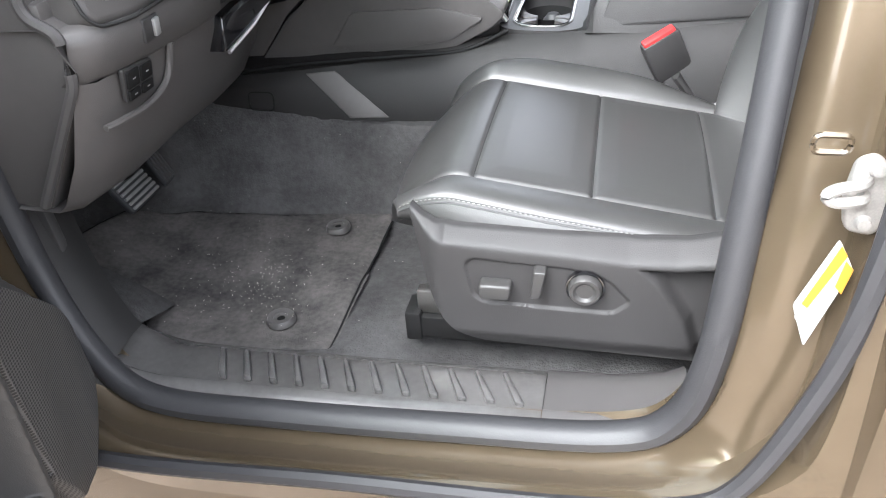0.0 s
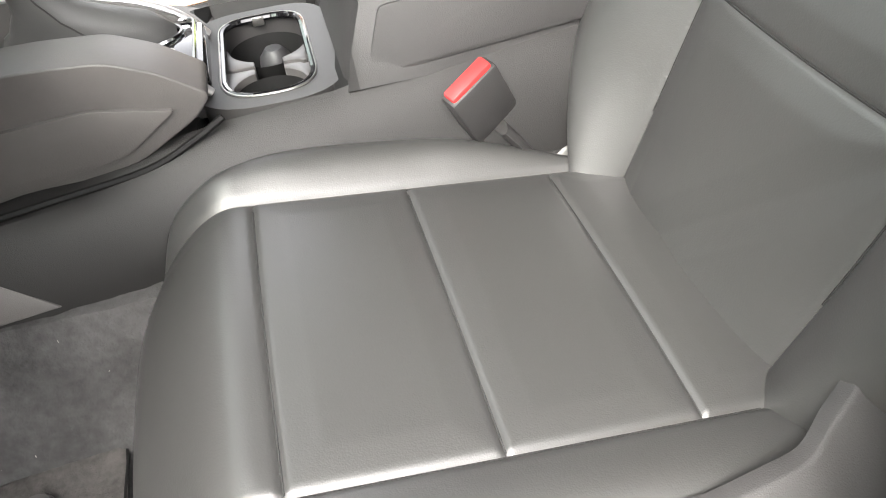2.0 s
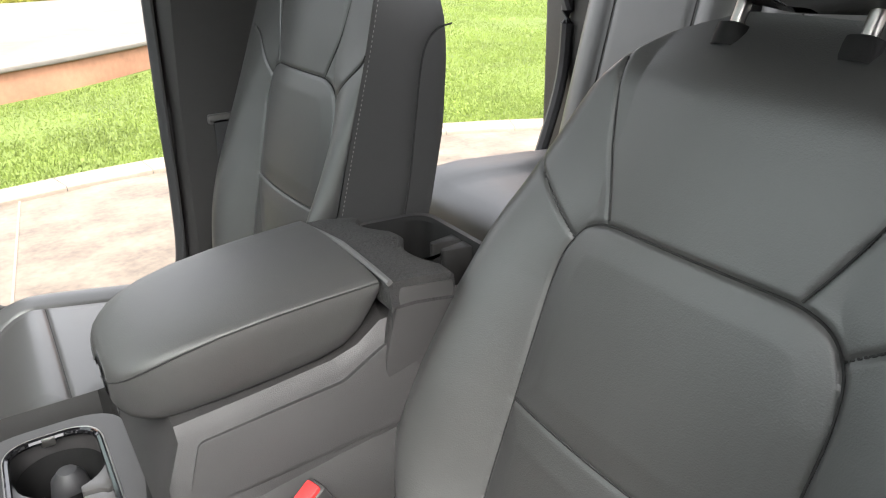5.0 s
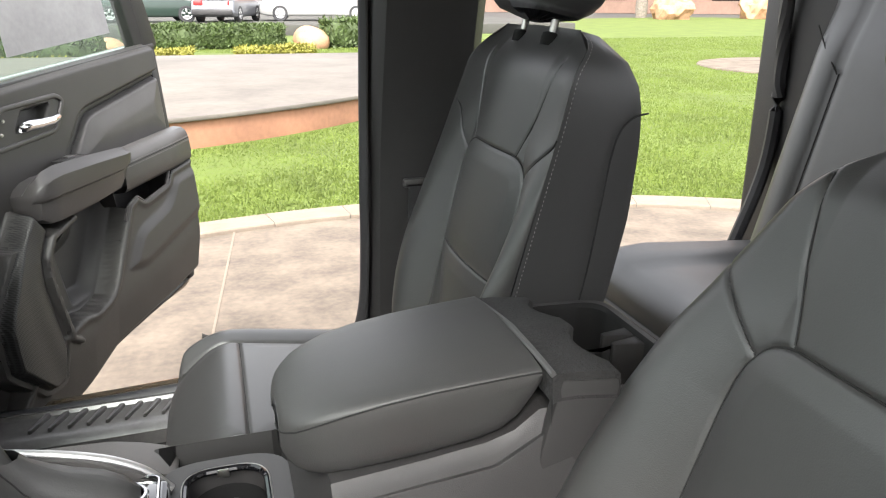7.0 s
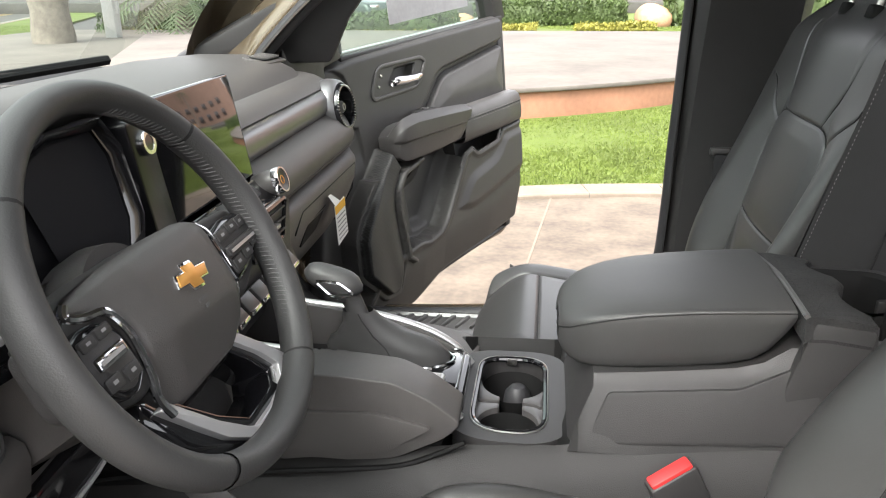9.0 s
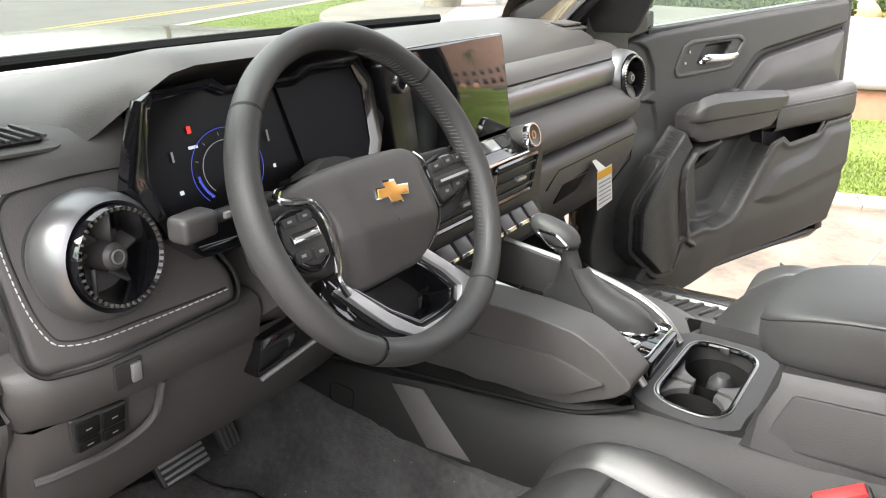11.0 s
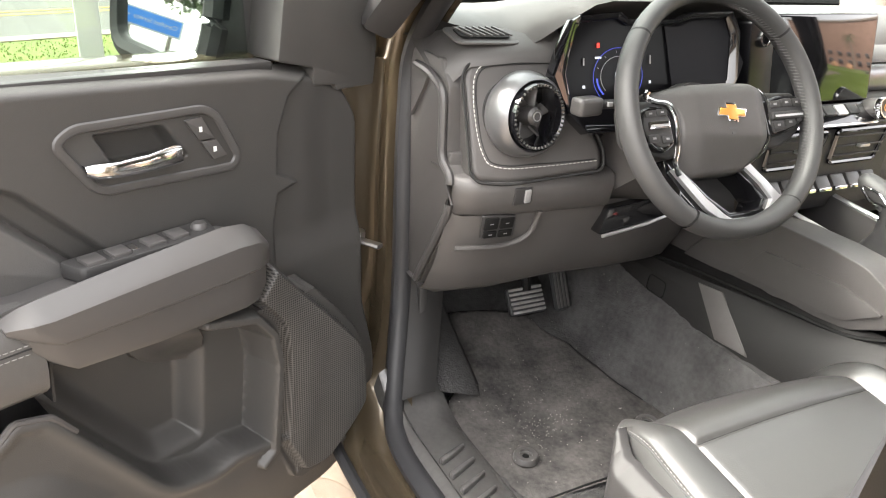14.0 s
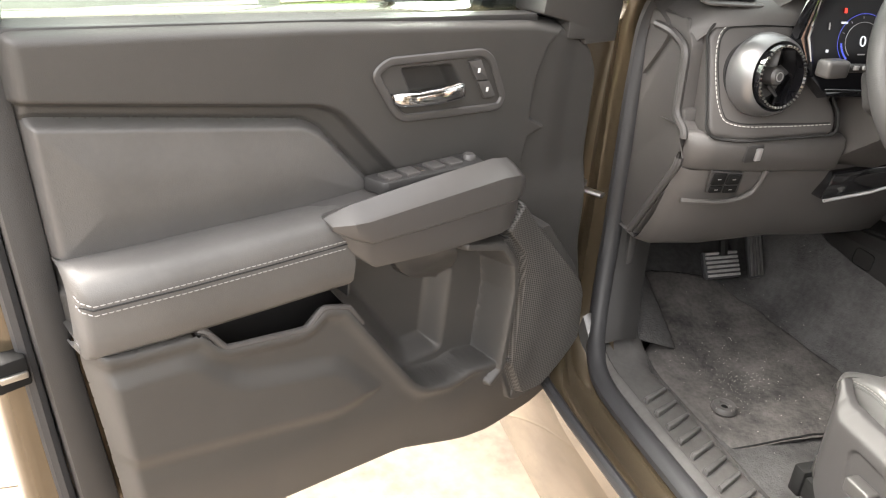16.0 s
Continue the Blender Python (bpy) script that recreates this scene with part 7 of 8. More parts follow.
        m_ = np.abs(s_) < cell * 0.6
        U, Z = np.where(m_, U - s_ * gu, U), np.where(m_, Z - s_ * gz, Z)
    n = 0.002 + 0 * U
    sb, si = sdf(band, U, Z), sdf(insert, U, Z)
    n -= 0.017 * ease(-sb, -0.002, 0.007)
    n += 0.013 * ease(-si, 0.0, 0.010) + 0.008 * ease(-si, 0.0, 0.06)
    n -= 0.004 * np.exp(-((si) / 0.003) ** 2)
    # bins behind the lip of the lower panel
    sw, ss = sdf(well, U, Z), sdf(slot, U, Z)
    n -= 0.030 * ease(-sw, -0.004, 0.03)
    sl = sdf(low, U, Z)
    crease = np.interp(U, [0.0, 0.19, 0.271, 0.37, 0.595, 0.794], [0.64, 0.643, 0.651, 0.690, 0.699, 0.743])
    lip = 0.050 * ease(-sl, -0.0005, 0.006) + 0.005 * np.exp(-((sl + 0.012) / 0.009) ** 2)
    n += lip * (1 - 0.55 * ease(crease - Z, 0.0, 0.16))
    n += 0.010 * ease(-sdf(rp([(0.80, 0.90), (0.68, 0.895), (0.64, 0.84), (0.50, 0.81), (0.42, 0.72), (0.50, 0.70), (0.80, 0.76)], 0.03), U, Z), 0.0, 0.03)
    # rib beside the bin, and the bulging grille before it
    ribd = line_dist(U, Z, [(0.300, 0.905), (0.228, 0.885), (0.200, 0.850), (0.192, 0.80), (0.205, 0.66), (0.225, 0.645)])
    rise = 0.064 * (1 - ease(ribd, 0.004, 0.017))
    n = np.where(rise > 0.001, np.maximum(n, rise), n)
    well_wall = 0.050 * (1 - ease(ribd, 0.012, 0.085)) * (sw < 0.0)
    n = np.where(well_wall > 0.001, np.maximum(n, well_wall - 0.016), n)
    sg = sdf(grille, U, Z)
    swell = 0.056 + 0.024 * ease(-U, -0.19, -0.05) + 0.005 * np.exp(-((U - np.interp(Z, [0.60, 0.66, 0.74, 0.81, 0.90], [0.17, 0.155, 0.142, 0.142, 0.19])) / 0.028) ** 2)
    n = np.where(sg < 0.008, np.maximum(n, swell * ease(-sg, -0.008, 0.010)), n)
    bridge = 0.052 * ease(-sg, -0.018, -0.011) * (Z < 0.89)
    n = np.where(bridge > 0.001, np.maximum(n, bridge), n)
    n -= 0.003 * np.exp(-((sg - 0.002) / 0.004) ** 2) * (U > 0.16)
    # handle pocket
    cav = rp([(0.385, 1.146), (0.298, 1.143), (0.268, 1.098), (0.360, 1.100)], 0.008)
    n -= 0.026 * ease(-sdf(cav, U, Z), 0.0, 0.008)
    # edge rolls away
    sp = sdf(panel, U, Z)
    n -= 0.035 * ease(sp, -0.022, 0.003) ** 2
    fold = [(0.048, 1.30), (0.048, 1.175), (0.090, 1.167), (0.1156, 1.149), (0.135, 1.102), (0.138, 1.047), (0.102, 1.028), (0.138, 1.018), (0.146, 0.974), (0.149, 0.80), (-0.20, 0.80), (-0.20, 1.30)]
    n -= 0.008 * ease(-sdf(fold, U, Z), -0.003, 0.003) * ease(Z, 0.90, 0.96)
    n -= 0.007 * ease(-U, -0.095, -0.03) * ease(Z, 0.86, 0.98)
    uc, zc = (U[:-1, :-1] + U[1:, 1:]) / 2, (Z[:-1, :-1] + Z[1:, 1:]) / 2
    inside = sdf(panel, uc, zc) < 0.0
    g, l = sdf(grille, uc, zc) < 0, sdf(insert, uc, zc) < 0
    P = np.stack([U, n, Z], 2)
    b_ = (sdf(slot, uc, zc) < 0.0) | ((sdf(slot, uc, zc) < 0.016) & (sdf(low, uc, zc) > -0.0062) & (uc > 0.487) & (zc > 0.85))
    part("bin_lining", join(slab([(0.70, 0.955), (0.47, 0.955), (0.44, 0.80), (0.70, 0.80)], -0.045, -0.035, "y", 0.0), slab([(0.70, -0.04), (0.44, -0.04), (0.44, 0.046), (0.70, 0.046)], 0.795, 0.80, "z", 0.0), slab([(0.478, 0.872), (0.474, 0.95), (0.471, 0.95), (0.475, 0.872)], -0.04, 0.03, "y", 0.0), slab([(0.705, 0.79), (0.705, 0.955), (0.697, 0.955), (0.697, 0.79)], -0.045, 0.044, "y", 0.0)), PLASTIC_DARK, D, "dark lining of the door bin")
    part("bin_lip", tube(rounded([(0.684, 0.046, 0.905), (0.6755, 0.050, 0.902), (0.655, 0.052, 0.874), (0.552, 0.052, 0.861), (0.528, 0.052, 0.882), (0.491, 0.052, 0.871), (0.468, 0.050, 0.838), (0.484, 0.047, 0.855), (0.492, 0.047, 0.865), (0.528, 0.047, 0.878), (0.552, 0.047, 0.857), (0.656, 0.047, 0.869)], 0.004), 0.0042, 8, True), PLASTIC, D)
    T = part("trim_panel", grid(P, inside & ~g & ~l & ~b_), DOOR_TRIM, D, "grained dark grey door trim", angle=55)
    part("leather_insert", grid(P, inside & l), DOOR_LEATHER, D, "smooth dark leather door insert", angle=70)
    part("speaker_grille", grid(P, inside & g), dotted("speaker_cloth", angle, side), D, "dotted black speaker grille", angle=70)
    # armrest shelf
    secs = []
    for u, dz, dn in ((0.796, -0.006, -0.045), (0.794, -0.003, -0.012), (0.786, 0.0, 0.0), (0.70, -0.002, 0.004), (0.60, -0.003, 0.006), (0.53, -0.004, 0.006), (0.49, -0.006, 0.004)):
        secs.append([(u, y + dn, z + dz) for y, z in ((-0.01, 0.998), (0.02, 1.003), (0.044, 1.000), (0.055, 0.990), (0.0590, 0.978), (0.0595, 0.966), (0.060, 0.94), (0.056, 0.918), (0.046, 0.908), (0.0, 0.905))])
    A = part("armrest", loft(secs), DOOR_LEATHER, D, "padded leather armrest with twin pale stitching", angle=60)
    for dz in (0.976, 0.966):
        part("stitching", stitches([(u, 0.0605 + dn, dz + e) for u, e, dn in ((0.7955, 0.004, -0.022), (0.7945, 0.002, -0.010), (0.786, 0.0, 0.001), (0.70, -0.002, 0.004), (0.60, -0.003, 0.006), (0.53, -0.004, 0.006), (0.50, -0.005, 0.005))], 0.0045, 0.0020, 0.0007, (0, 1, 0)), THREAD, A)
    part("seam", tube([(0.795, 0.050, 0.973), (0.786, 0.0600, 0.971), (0.70, 0.0635, 0.969), (0.60, 0.0655, 0.968), (0.50, 0.0645, 0.966)], 0.0010, 5), SEAM, A)
    # grab handle
    secs = []
    for ut, ub, zt, zb, nf in ((0.525, 0.522, 0.992, 0.982, 0.0), (0.524, 0.519, 0.997, 0.975, 0.066), (0.508, 0.486, 1.010, 0.941, 0.084), (0.490, 0.462, 1.014, 0.923, 0.087), (0.385, 0.370, 1.023, 0.916, 0.090), (0.275, 0.250, 1.029, 0.913, 0.090), (0.243, 0.228, 1.024, 0.915, 0.086), (0.218, 0.212, 1.008, 0.928, 0.076), (0.203, 0.205, 0.985, 0.950, 0.058), (0.202, 0.204, 0.980, 0.955, 0.0)):
        hz_, cut_ = zt - zb, nf / 0.09
        row_ = ((-0.02, 0.20), (0.040 * cut_, 0.20), (0.052 * cut_, 0.06), (nf - 0.026 * cut_, 0.0), (nf - 0.004 * cut_, 0.13), (nf, 0.17), (nf - 0.001, 0.40), (nf - 0.003, 0.50), (nf - 0.012 * cut_, 0.56), (nf - 0.016 * cut_, 0.90), (nf - 0.020 * cut_, 0.98), (nf - 0.030 * cut_, 1.0), (-0.02, 0.96))
        secs.append([(ut + (ub - ut) * k_, n_, zt - hz_ * k_) for n_, k_ in row_])
    H = part("grab_handle", loft(secs), PLASTIC_SMOOTH, D, "smooth grey grab handle", angle=32)
    if side < 0:
        W = part("window_switches", slab([(0.255, 0.004), (0.27, 0.050), (0.43, 0.040), (0.44, 0.004)], 1.000, 1.0185, "z", 0.003, 0.008), PLASTIC_DARK, D, "black window switch panel")
        for i in range(4):
            u = 0.300 + i * 0.030 + (0.012 if i > 1 else 0)
            part("switch", box((u, 0.014, 1.015), (u + 0.022, 0.038, 1.0225), 0.002), PLASTIC_SMOOTH, W)
        part("mirror_knob", lathe([(0, 0.008), (0.007, 0.008), (0.0095, 0.005), (0.010, 0)], 18, Matrix.Translation((0.280, 0.026, 1.0175))), PLASTIC_SMOOTH, W)
        part("lock_out", box((0.362, 0.018, 1.017), (0.370, 0.034, 1.021), 0.001), CHROME, W)
    else:
        W = part("window_switch", box((0.33, 0.01, 1.005), (0.40, 0.045, 1.024), 0.004), PLASTIC_DARK, D)
        part("switch", box((0.355, 0.016, 1.020), (0.378, 0.038, 1.027), 0.002), PLASTIC_SMOOTH, W)
    # inner handle with its bezel
    bz = rp([(0.424, 1.142), (0.404, 1.155), (0.248, 1.153), (0.230, 1.142), (0.202, 1.088), (0.210, 1.075), (0.375, 1.082), (0.388, 1.089)], 0.01)
    B = part("handle_bezel", tube([(u, 0.0035, z) for u, z in bz], 0.0055, 8, True, squash=0.6, up=(0, 1, 0)), PLASTIC_SMOOTH, D, "grey handle bezel")
    secs = []
    for u, z, d, h in ((0.398, 1.110, 0.006, 0.006), (0.390, 1.109, 0.012, 0.009), (0.365, 1.107, 0.015, 0.0095), (0.33, 1.107, 0.016, 0.010), (0.298, 1.109, 0.014, 0.0115), (0.286, 1.107, 0.010, 0.011), (0.282, 1.106, 0.004, 0.008)):
        secs.append([(u, d + 0.006 * math.cos(t), z + h * math.sin(t)) for t in [2 * math.pi * i / 14 for i in range(15)]])
    part("inner_handle", loft(secs), CHROME, D, "chrome inner door handle")
    if side < 0:
        for lo in (((0.257, 1.117), (0.236, 1.116), (0.252, 1.144), (0.274, 1.143)), ((0.239, 1.090), (0.219, 1.092), (0.234, 1.114), (0.255, 1.115))):
            K = part("lock_button", slab(lo, 0.0, 0.006, "y", 0.0015, 0.002), PLASTIC_SMOOTH, B)
            c = (sum(p[0] for p in lo) / 4, sum(p[1] for p in lo) / 4)
            part("mark", box((c[0] - 0.002, 0.0055, c[1] - 0.003), (c[0] + 0.002, 0.0068, c[1] + 0.003), 0.0), PAPER, K)
    else:
        for z in (1.104, 1.13):
            part("screw", lathe([(0, 0.002), (0.003, 0.002), (0.004, 0)], 10, Matrix.Translation((0.225 + (z - 1.09) * 0.5, 0.003, z)) @ pose(0, 0, 0, -90)), STEEL, B)
    # painted shell behind the trim
    shell = [(0.868, 1.222), (0.1, 1.195), (-0.03, 1.16), (-0.05, 0.66), (-0.02, 0.57), (0.08, 0.500), (0.5, 0.52), (0.80, 0.52), (0.848, 0.56), (0.858, 0.64), (0.864, 0.90)]
    part("door_shell", slab(shell, -0.125, -0.050, "y", 0.02, 0.03, 3), BRONZE, D, "bronze painted door shell")
    part("edge_trim", slab([(0.840, 1.222), (0.806, 1.222), (0.790, 0.90), (0.760, 0.56), (0.785, 0.56), (0.806, 0.62), (0.824, 0.90)], -0.055, -0.018, "y", 0.006), PLASTIC_DARK, D)
    part("edge_seal", tube(smooth_path([(0.845, -0.045, 1.20), (0.832, -0.045, 0.90), (0.812, -0.045, 0.60), (0.78, -0.045, 0.555), (0.5, -0.045, 0.532), (0.08, -0.045, 0.492)], 5), 0.009, 8), RUBBER, D)
    L = part("latch", slab([(0.832, 0.855), (0.865, 0.852), (0.868, 0.888), (0.834, 0.890)], -0.062, -0.028, "y", 0.003), BLACK, D, "steel door latch")
    part("claw", box((0.835, -0.04, 0.866), (0.862, -0.024, 0.874), 0.002), STEEL, L)
    # window frame, sail cover, glass
    part("belt_strip", slab([(0.13, 1.180), (0.83, 1.206), (0.83, 1.220), (0.13, 1.193)], -0.045, -0.012, "y", 0.003), PLASTIC_DARK, D)
    part("rear_frame", slab([(0.80, 1.21), (0.86, 1.21), (0.775, 1.74), (0.725, 1.74)], -0.085, -0.02, "y", 0.008), PLASTIC_DARK, D)
    part("top_frame", tube([(0.05, -0.045, 1.30), (0.13, -0.05, 1.36), (0.30, -0.055, 1.495), (0.56, -0.062, 1.695), (0.64, -0.064, 1.735), (0.75, -0.065, 1.745)], 0.024, 8), PLASTIC_DARK, D)
    part("sail_cover", slab([(-0.050, 1.142), (0.024, 1.142), (0.025, 1.150), (0.066, 1.154), (0.066, 1.178), (0.126, 1.192), (0.110, 1.30), (0.10, 1.345), (0.04, 1.325), (-0.015, 1.29), (-0.046, 1.25), (-0.056, 1.20)], -0.070, -0.006, "y", 0.004, 0.004), DOOR_TRIM, D, "grained sail cover beside the mirror")
    glass = part("window_pane", slab([(0.14, 1.19), (0.81, 1.215), (0.745, 1.74), (0.62, 1.725), (0.15, 1.365)], -0.052, -0.048, "y", 0.0), GLASS, D, "tinted window pane")
    glass.visible_shadow = False
    if side > 0:
        part("window_sheet", slab([(0.355, 1.246), (0.705, 1.262), (0.695, 1.50), (0.355, 1.48)], -0.047, -0.0455, "y", 0.0), SHEET, D, "white paper sheet stuck on the pane")
    else:
        for i in range(9):
            part("pane_print", slab([(0.755, 1.252 + i * 0.006), (0.80, 1.253 + i * 0.006), (0.80, 1.255 + i * 0.006), (0.755 + (i % 3) * 0.008, 1.254 + i * 0.006)], -0.0475, -0.047, "y", 0.0), INK, D)
        part("window_sticker", slab([(0.62, 1.246), (0.70, 1.249), (0.70, 1.262), (0.62, 1.259)], -0.0475, -0.047, "y", 0.0), material("green_sticker", (0.10, 0.30, 0.20), 0.6), D)
    # outside mirror
    hs = rp([(-0.12, -0.105), (0.11, -0.115), (0.135, -0.06), (0.13, 0.09), (0.10, 0.115), (-0.10, 0.115), (-0.135, 0.06)], 0.04)
    XF[0] = M @ pose(0.160, -0.205, 1.275, 0, 0, 84.4) @ pose(0, 0, 0, -10.6)
    G = part("mirror_housing", slab(hs, 0.015, 0.10, "y", 0.03, 0, 4), PLASTIC_DARK, D, "black outside mirror")
    part("mirror_rim", tube([(u, 0.010, z) for u, z in hs], 0.017, 8, True), BLACK, G)
    part("mirror_glass", slab([(u * 0.96, z * 0.95) for u, z in hs], 0.006, 0.018, "y", 0.0), MIRROR, G, "mirror glass")
    XF[0] = M
    part("mirror_arm", slab([(0.02, 1.165), (0.11, 1.17), (0.12, 1.22), (0.03, 1.22)], -0.16, -0.06, "y", 0.015), BLACK, D)
    # hinges and check strap
    for z in (0.74, 1.06):
        part("hinge", box((-0.055, -0.10, z - 0.022), (-0.03, -0.065, z + 0.022), 0.006), BRONZE, D)
    XF[0] = Matrix.Identity(4)
    C = part("check_strap", join(tube([(-0.135, side * 0.772, 0.893), (-0.20, side * 0.815, 0.893)], 0.009, 8, squash=0.5), tube([(-0.185, side * 0.79, 0.885), (-0.185, side * 0.79, 0.902)], 0.012, 8)), STEEL, D)
    return D


def dotted(name, angle, side):
    """Black cloth with rows of fine dots, laid out in the door's own plane."""
    m = bpy.data.materials.new(name)
    m.use_nodes = True
    nt = m.node_tree
    geo = nt.nodes.new("ShaderNodeNewGeometry")
    dot = nt.nodes.new("ShaderNodeVectorMath")
    dot.operation = "DOT_PRODUCT"
    dot.inputs[1].default_value = (math.cos(radians(angle)), side * math.sin(radians(angle)), 0)
    nt.links.new(geo.outputs["Position"], dot.inputs[0])
    sep = nt.nodes.new("ShaderNodeSeparateXYZ")
    nt.links.new(geo.outputs["Position"], sep.inputs[0])
    com = nt.nodes.new("ShaderNodeCombineXYZ")
    nt.links.new(dot.outputs["Value"], com.inputs[0])
    nt.links.new(sep.outputs["Z"], com.inputs[1])
    v = nt.nodes.new("ShaderNodeTexVoronoi")
    v.voronoi_dimensions = "2D"
    v.inputs["Scale"].default_value, v.inputs["Randomness"].default_value = 290, 0.0
    nt.links.new(com.outputs[0], v.inputs["Vector"])
    r = nt.nodes.new("ShaderNodeValToRGB")
    r.color_ramp.elements[0].position, r.color_ramp.elements[1].position = 0.30, 0.44
    r.color_ramp.elements[0].color, r.color_ramp.elements[1].color = (0.005, 0.005, 0.005, 1), (0.075, 0.072, 0.070, 1) if side < 0 else (0.03, 0.03, 0.03, 1)
    nt.links.new(v.outputs["Distance"], r.inputs[0])
    b = nt.nodes["Principled BSDF"]
    nt.links.new(r.outputs[0], b.inputs["Base Color"])
    b.inputs["Roughness"].default_value = 0.5
    bp = nt.nodes.new("ShaderNodeBump")
    bp.inputs["Strength"].default_value, bp.inputs["Distance"].default_value = 0.5, 0.001
    nt.links.new(v.outputs["Distance"], bp.inputs["Height"])
    nt.links.new(bp.outputs[0], b.inputs["Normal"])
    return m


MIRROR = material("mirror", (0.85, 0.87, 0.88), 0.02, metal=1.0)

door("driver_door", -1, "open driver door with dark grey trim, leather insert and armrest", 65)
door("passenger_door", 1, "open passenger door with dark grey trim and a paper sheet on its window", 59.5, (-0.090, 0.768, 0.008), 5.2, 3.3)

# ---- outside ----
STONE = material("stamped_concrete", (0.142, 0.113, 0.085), 0.75, grain=0.4, grain_size=200, stain=0.85, stain_size=3.2, bump2=0.5, bump2_size=5)
PALE_STONE = material("pale_stamped_concrete", (0.138, 0.122, 0.105), 0.8, grain=0.4, grain_size=150, stain=0.45, stain_size=1.1, bump2=0.3, bump2_size=4)
KERB = material("kerb_concrete", (0.205, 0.168, 0.128), 0.8, grain=0.3, grain_size=300, stain=0.3, stain_size=4)
TERRA = material("terracotta_render", (0.33, 0.165, 0.10), 0.8, grain=0.3, stain=0.4, stain_size=2)
ASPHALT = material("asphalt", (0.062, 0.060, 0.056), 0.85, grain=0.5, grain_size=90, stain=0.3, stain_size=1)
TURF = material("turf_soil", (0.088, 0.122, 0.016), 0.9, grain=0.3, stain=0.4, stain_size=1.2)
BLADES = material("grass_blades", (0.100, 0.138, 0.018), 0.7, stain=0.5, stain_size=1.5)
HEDGE = material("hedge_leaves", (0.055, 0.085, 0.02), 0.6, stain=0.6, stain_size=2)
SHRUB = material("yellow_shrub", (0.20, 0.19, 0.025), 0.6, stain=0.5, stain_size=3)
ROCK = material("orange_rock", (0.42, 0.24, 0.14), 0.85, stain=0.6, stain_size=3, bump2=0.6, bump2_size=6)

ground = tagged(part("ground", grid(np.array([[(x, y, -0.012) for y in (-400, -60, 0, 26, 60, 400)] for x in (-400, -60, -7, 30, 400)], float)), ASPHALT), "grey asphalt ground of lot and street", "ground", kind="structure")


def disc(cx, cy, ra, rb, z0, z1, mat, name, n=72, a0=0.0, a1=2 * math.pi, bev=0.02):
    """A flat ring or disc with a rounded rim."""
    prof = [(max(ra, 0.001), z0), (max(ra, 0.001), z1 - (bev if ra else 0)), (max(ra, 0.001) + (bev if ra else 0), z1), (rb - bev, z1), (rb, z1 - bev), (rb, z0)]
    secs = []
    for i in range(n + 1):
        a = a0 + (a1 - a0) * i / n
        secs.append([(cx + r * math.cos(a), cy + r * math.sin(a), z) for r, z in prof])
    return part(name, loft(secs), mat)


patio = tagged(disc(1.6, -0.6, 0, 4.66, -0.06, 0.0, STONE, "patio", 96), "tan stamped concrete pavement under the truck", "pavement", kind="structure")
patio2 = tagged(part("pavement", box((-6.5, -14, -0.06), (14, 0.5, -0.004), 0.0), STONE), "tan concrete forecourt", "pavement", kind="structure")
for i, (x0, y0, x1, y1) in enumerate(((-0.62, -9, -0.66, 4.0), (0.2, 1.0, 0.5, 4.0), (-4, -2.4, 6, -2.4))):
    d = Vector((x1 - x0, y1 - y0, 0)).normalized().cross(Vector((0, 0, 1))) * 0.006
    tagged(part("expansion_joint", plate([(x0 - d.x, y0 - d.y, 0.003), (x0 + d.x, y0 + d.y, 0.003), (x1 + d.x, y1 + d.y, 0.003), (x1 - d.x, y1 - d.y, 0.003)], 0.004, (0, 0, 1), 0.0), KERB), "narrow joint in the pavement", "joint", kind="structure")
K = thing("kerb", (1.6, 4.1, 0), "pale concrete kerb between pavement and lawn", "kerb", kind="structure")
for i in range(26):
    a0 = radians(20 + i * 6.2)
    o = disc(1.6, -0.6, 4.655, 4.90, -0.05, 0.025, KERB, "kerb_stone", 5, a0, a0 + radians(6.15), 0.008)
    o.parent = K
    o.matrix_parent_inverse = K.matrix_basis.inverted()

pol = np.array([[(1.6 + r * math.cos(a), -0.6 + r * math.sin(a), 0.012 + 0.02 * float(ease(np.array(r), 5.0, 8.0)) + 0.015 * math.sin(r * 1.3) * math.cos(a * 7) * (6 < r < 30)) for r in [4.88 + (np.interp(a, [1.0, 1.6, 2.2, 2.6], [62, 23.5, 14, 8]) - 4.88) * (i / 24) ** 1.8 for i in range(25)]] for a in np.linspace(radians(8), radians(150), 70)], float)
lawn = tagged(part("lawn", grid(pol), TURF), "bright green mown lawn", "lawn", kind="structure")


def clumps(n, put, size, seed, flat=0.3):
    """Many small leaf blades, each a bent two-faced strip."""
    rs = np.random.RandomState(seed)
    vs, fs = [], []
    for i in range(n):
        p, h = put(rs)
        a = rs.uniform(0, 2 * math.pi)
        dx, dy = math.cos(a) * size * 0.25, math.sin(a) * size * 0.25
        lx, ly = rs.normal(0, flat) * h, rs.normal(0, flat) * h
        k = len(vs)
        vs += [(p[0] - dx, p[1] - dy, p[2]), (p[0] + dx, p[1] + dy, p[2]), (p[0] + dx * 0.6 + lx * 0.4, p[1] + dy * 0.6 + ly * 0.4, p[2] + h * 0.6), (p[0] - dx * 0.6 + lx * 0.4, p[1] - dy * 0.6 + ly * 0.4, p[2] + h * 0.6), (p[0] + lx, p[1] + ly, p[2] + h)]
        fs += [(k, k + 1, k + 2, k + 3), (k + 3, k + 2, k + 4)]
    return vs, fs


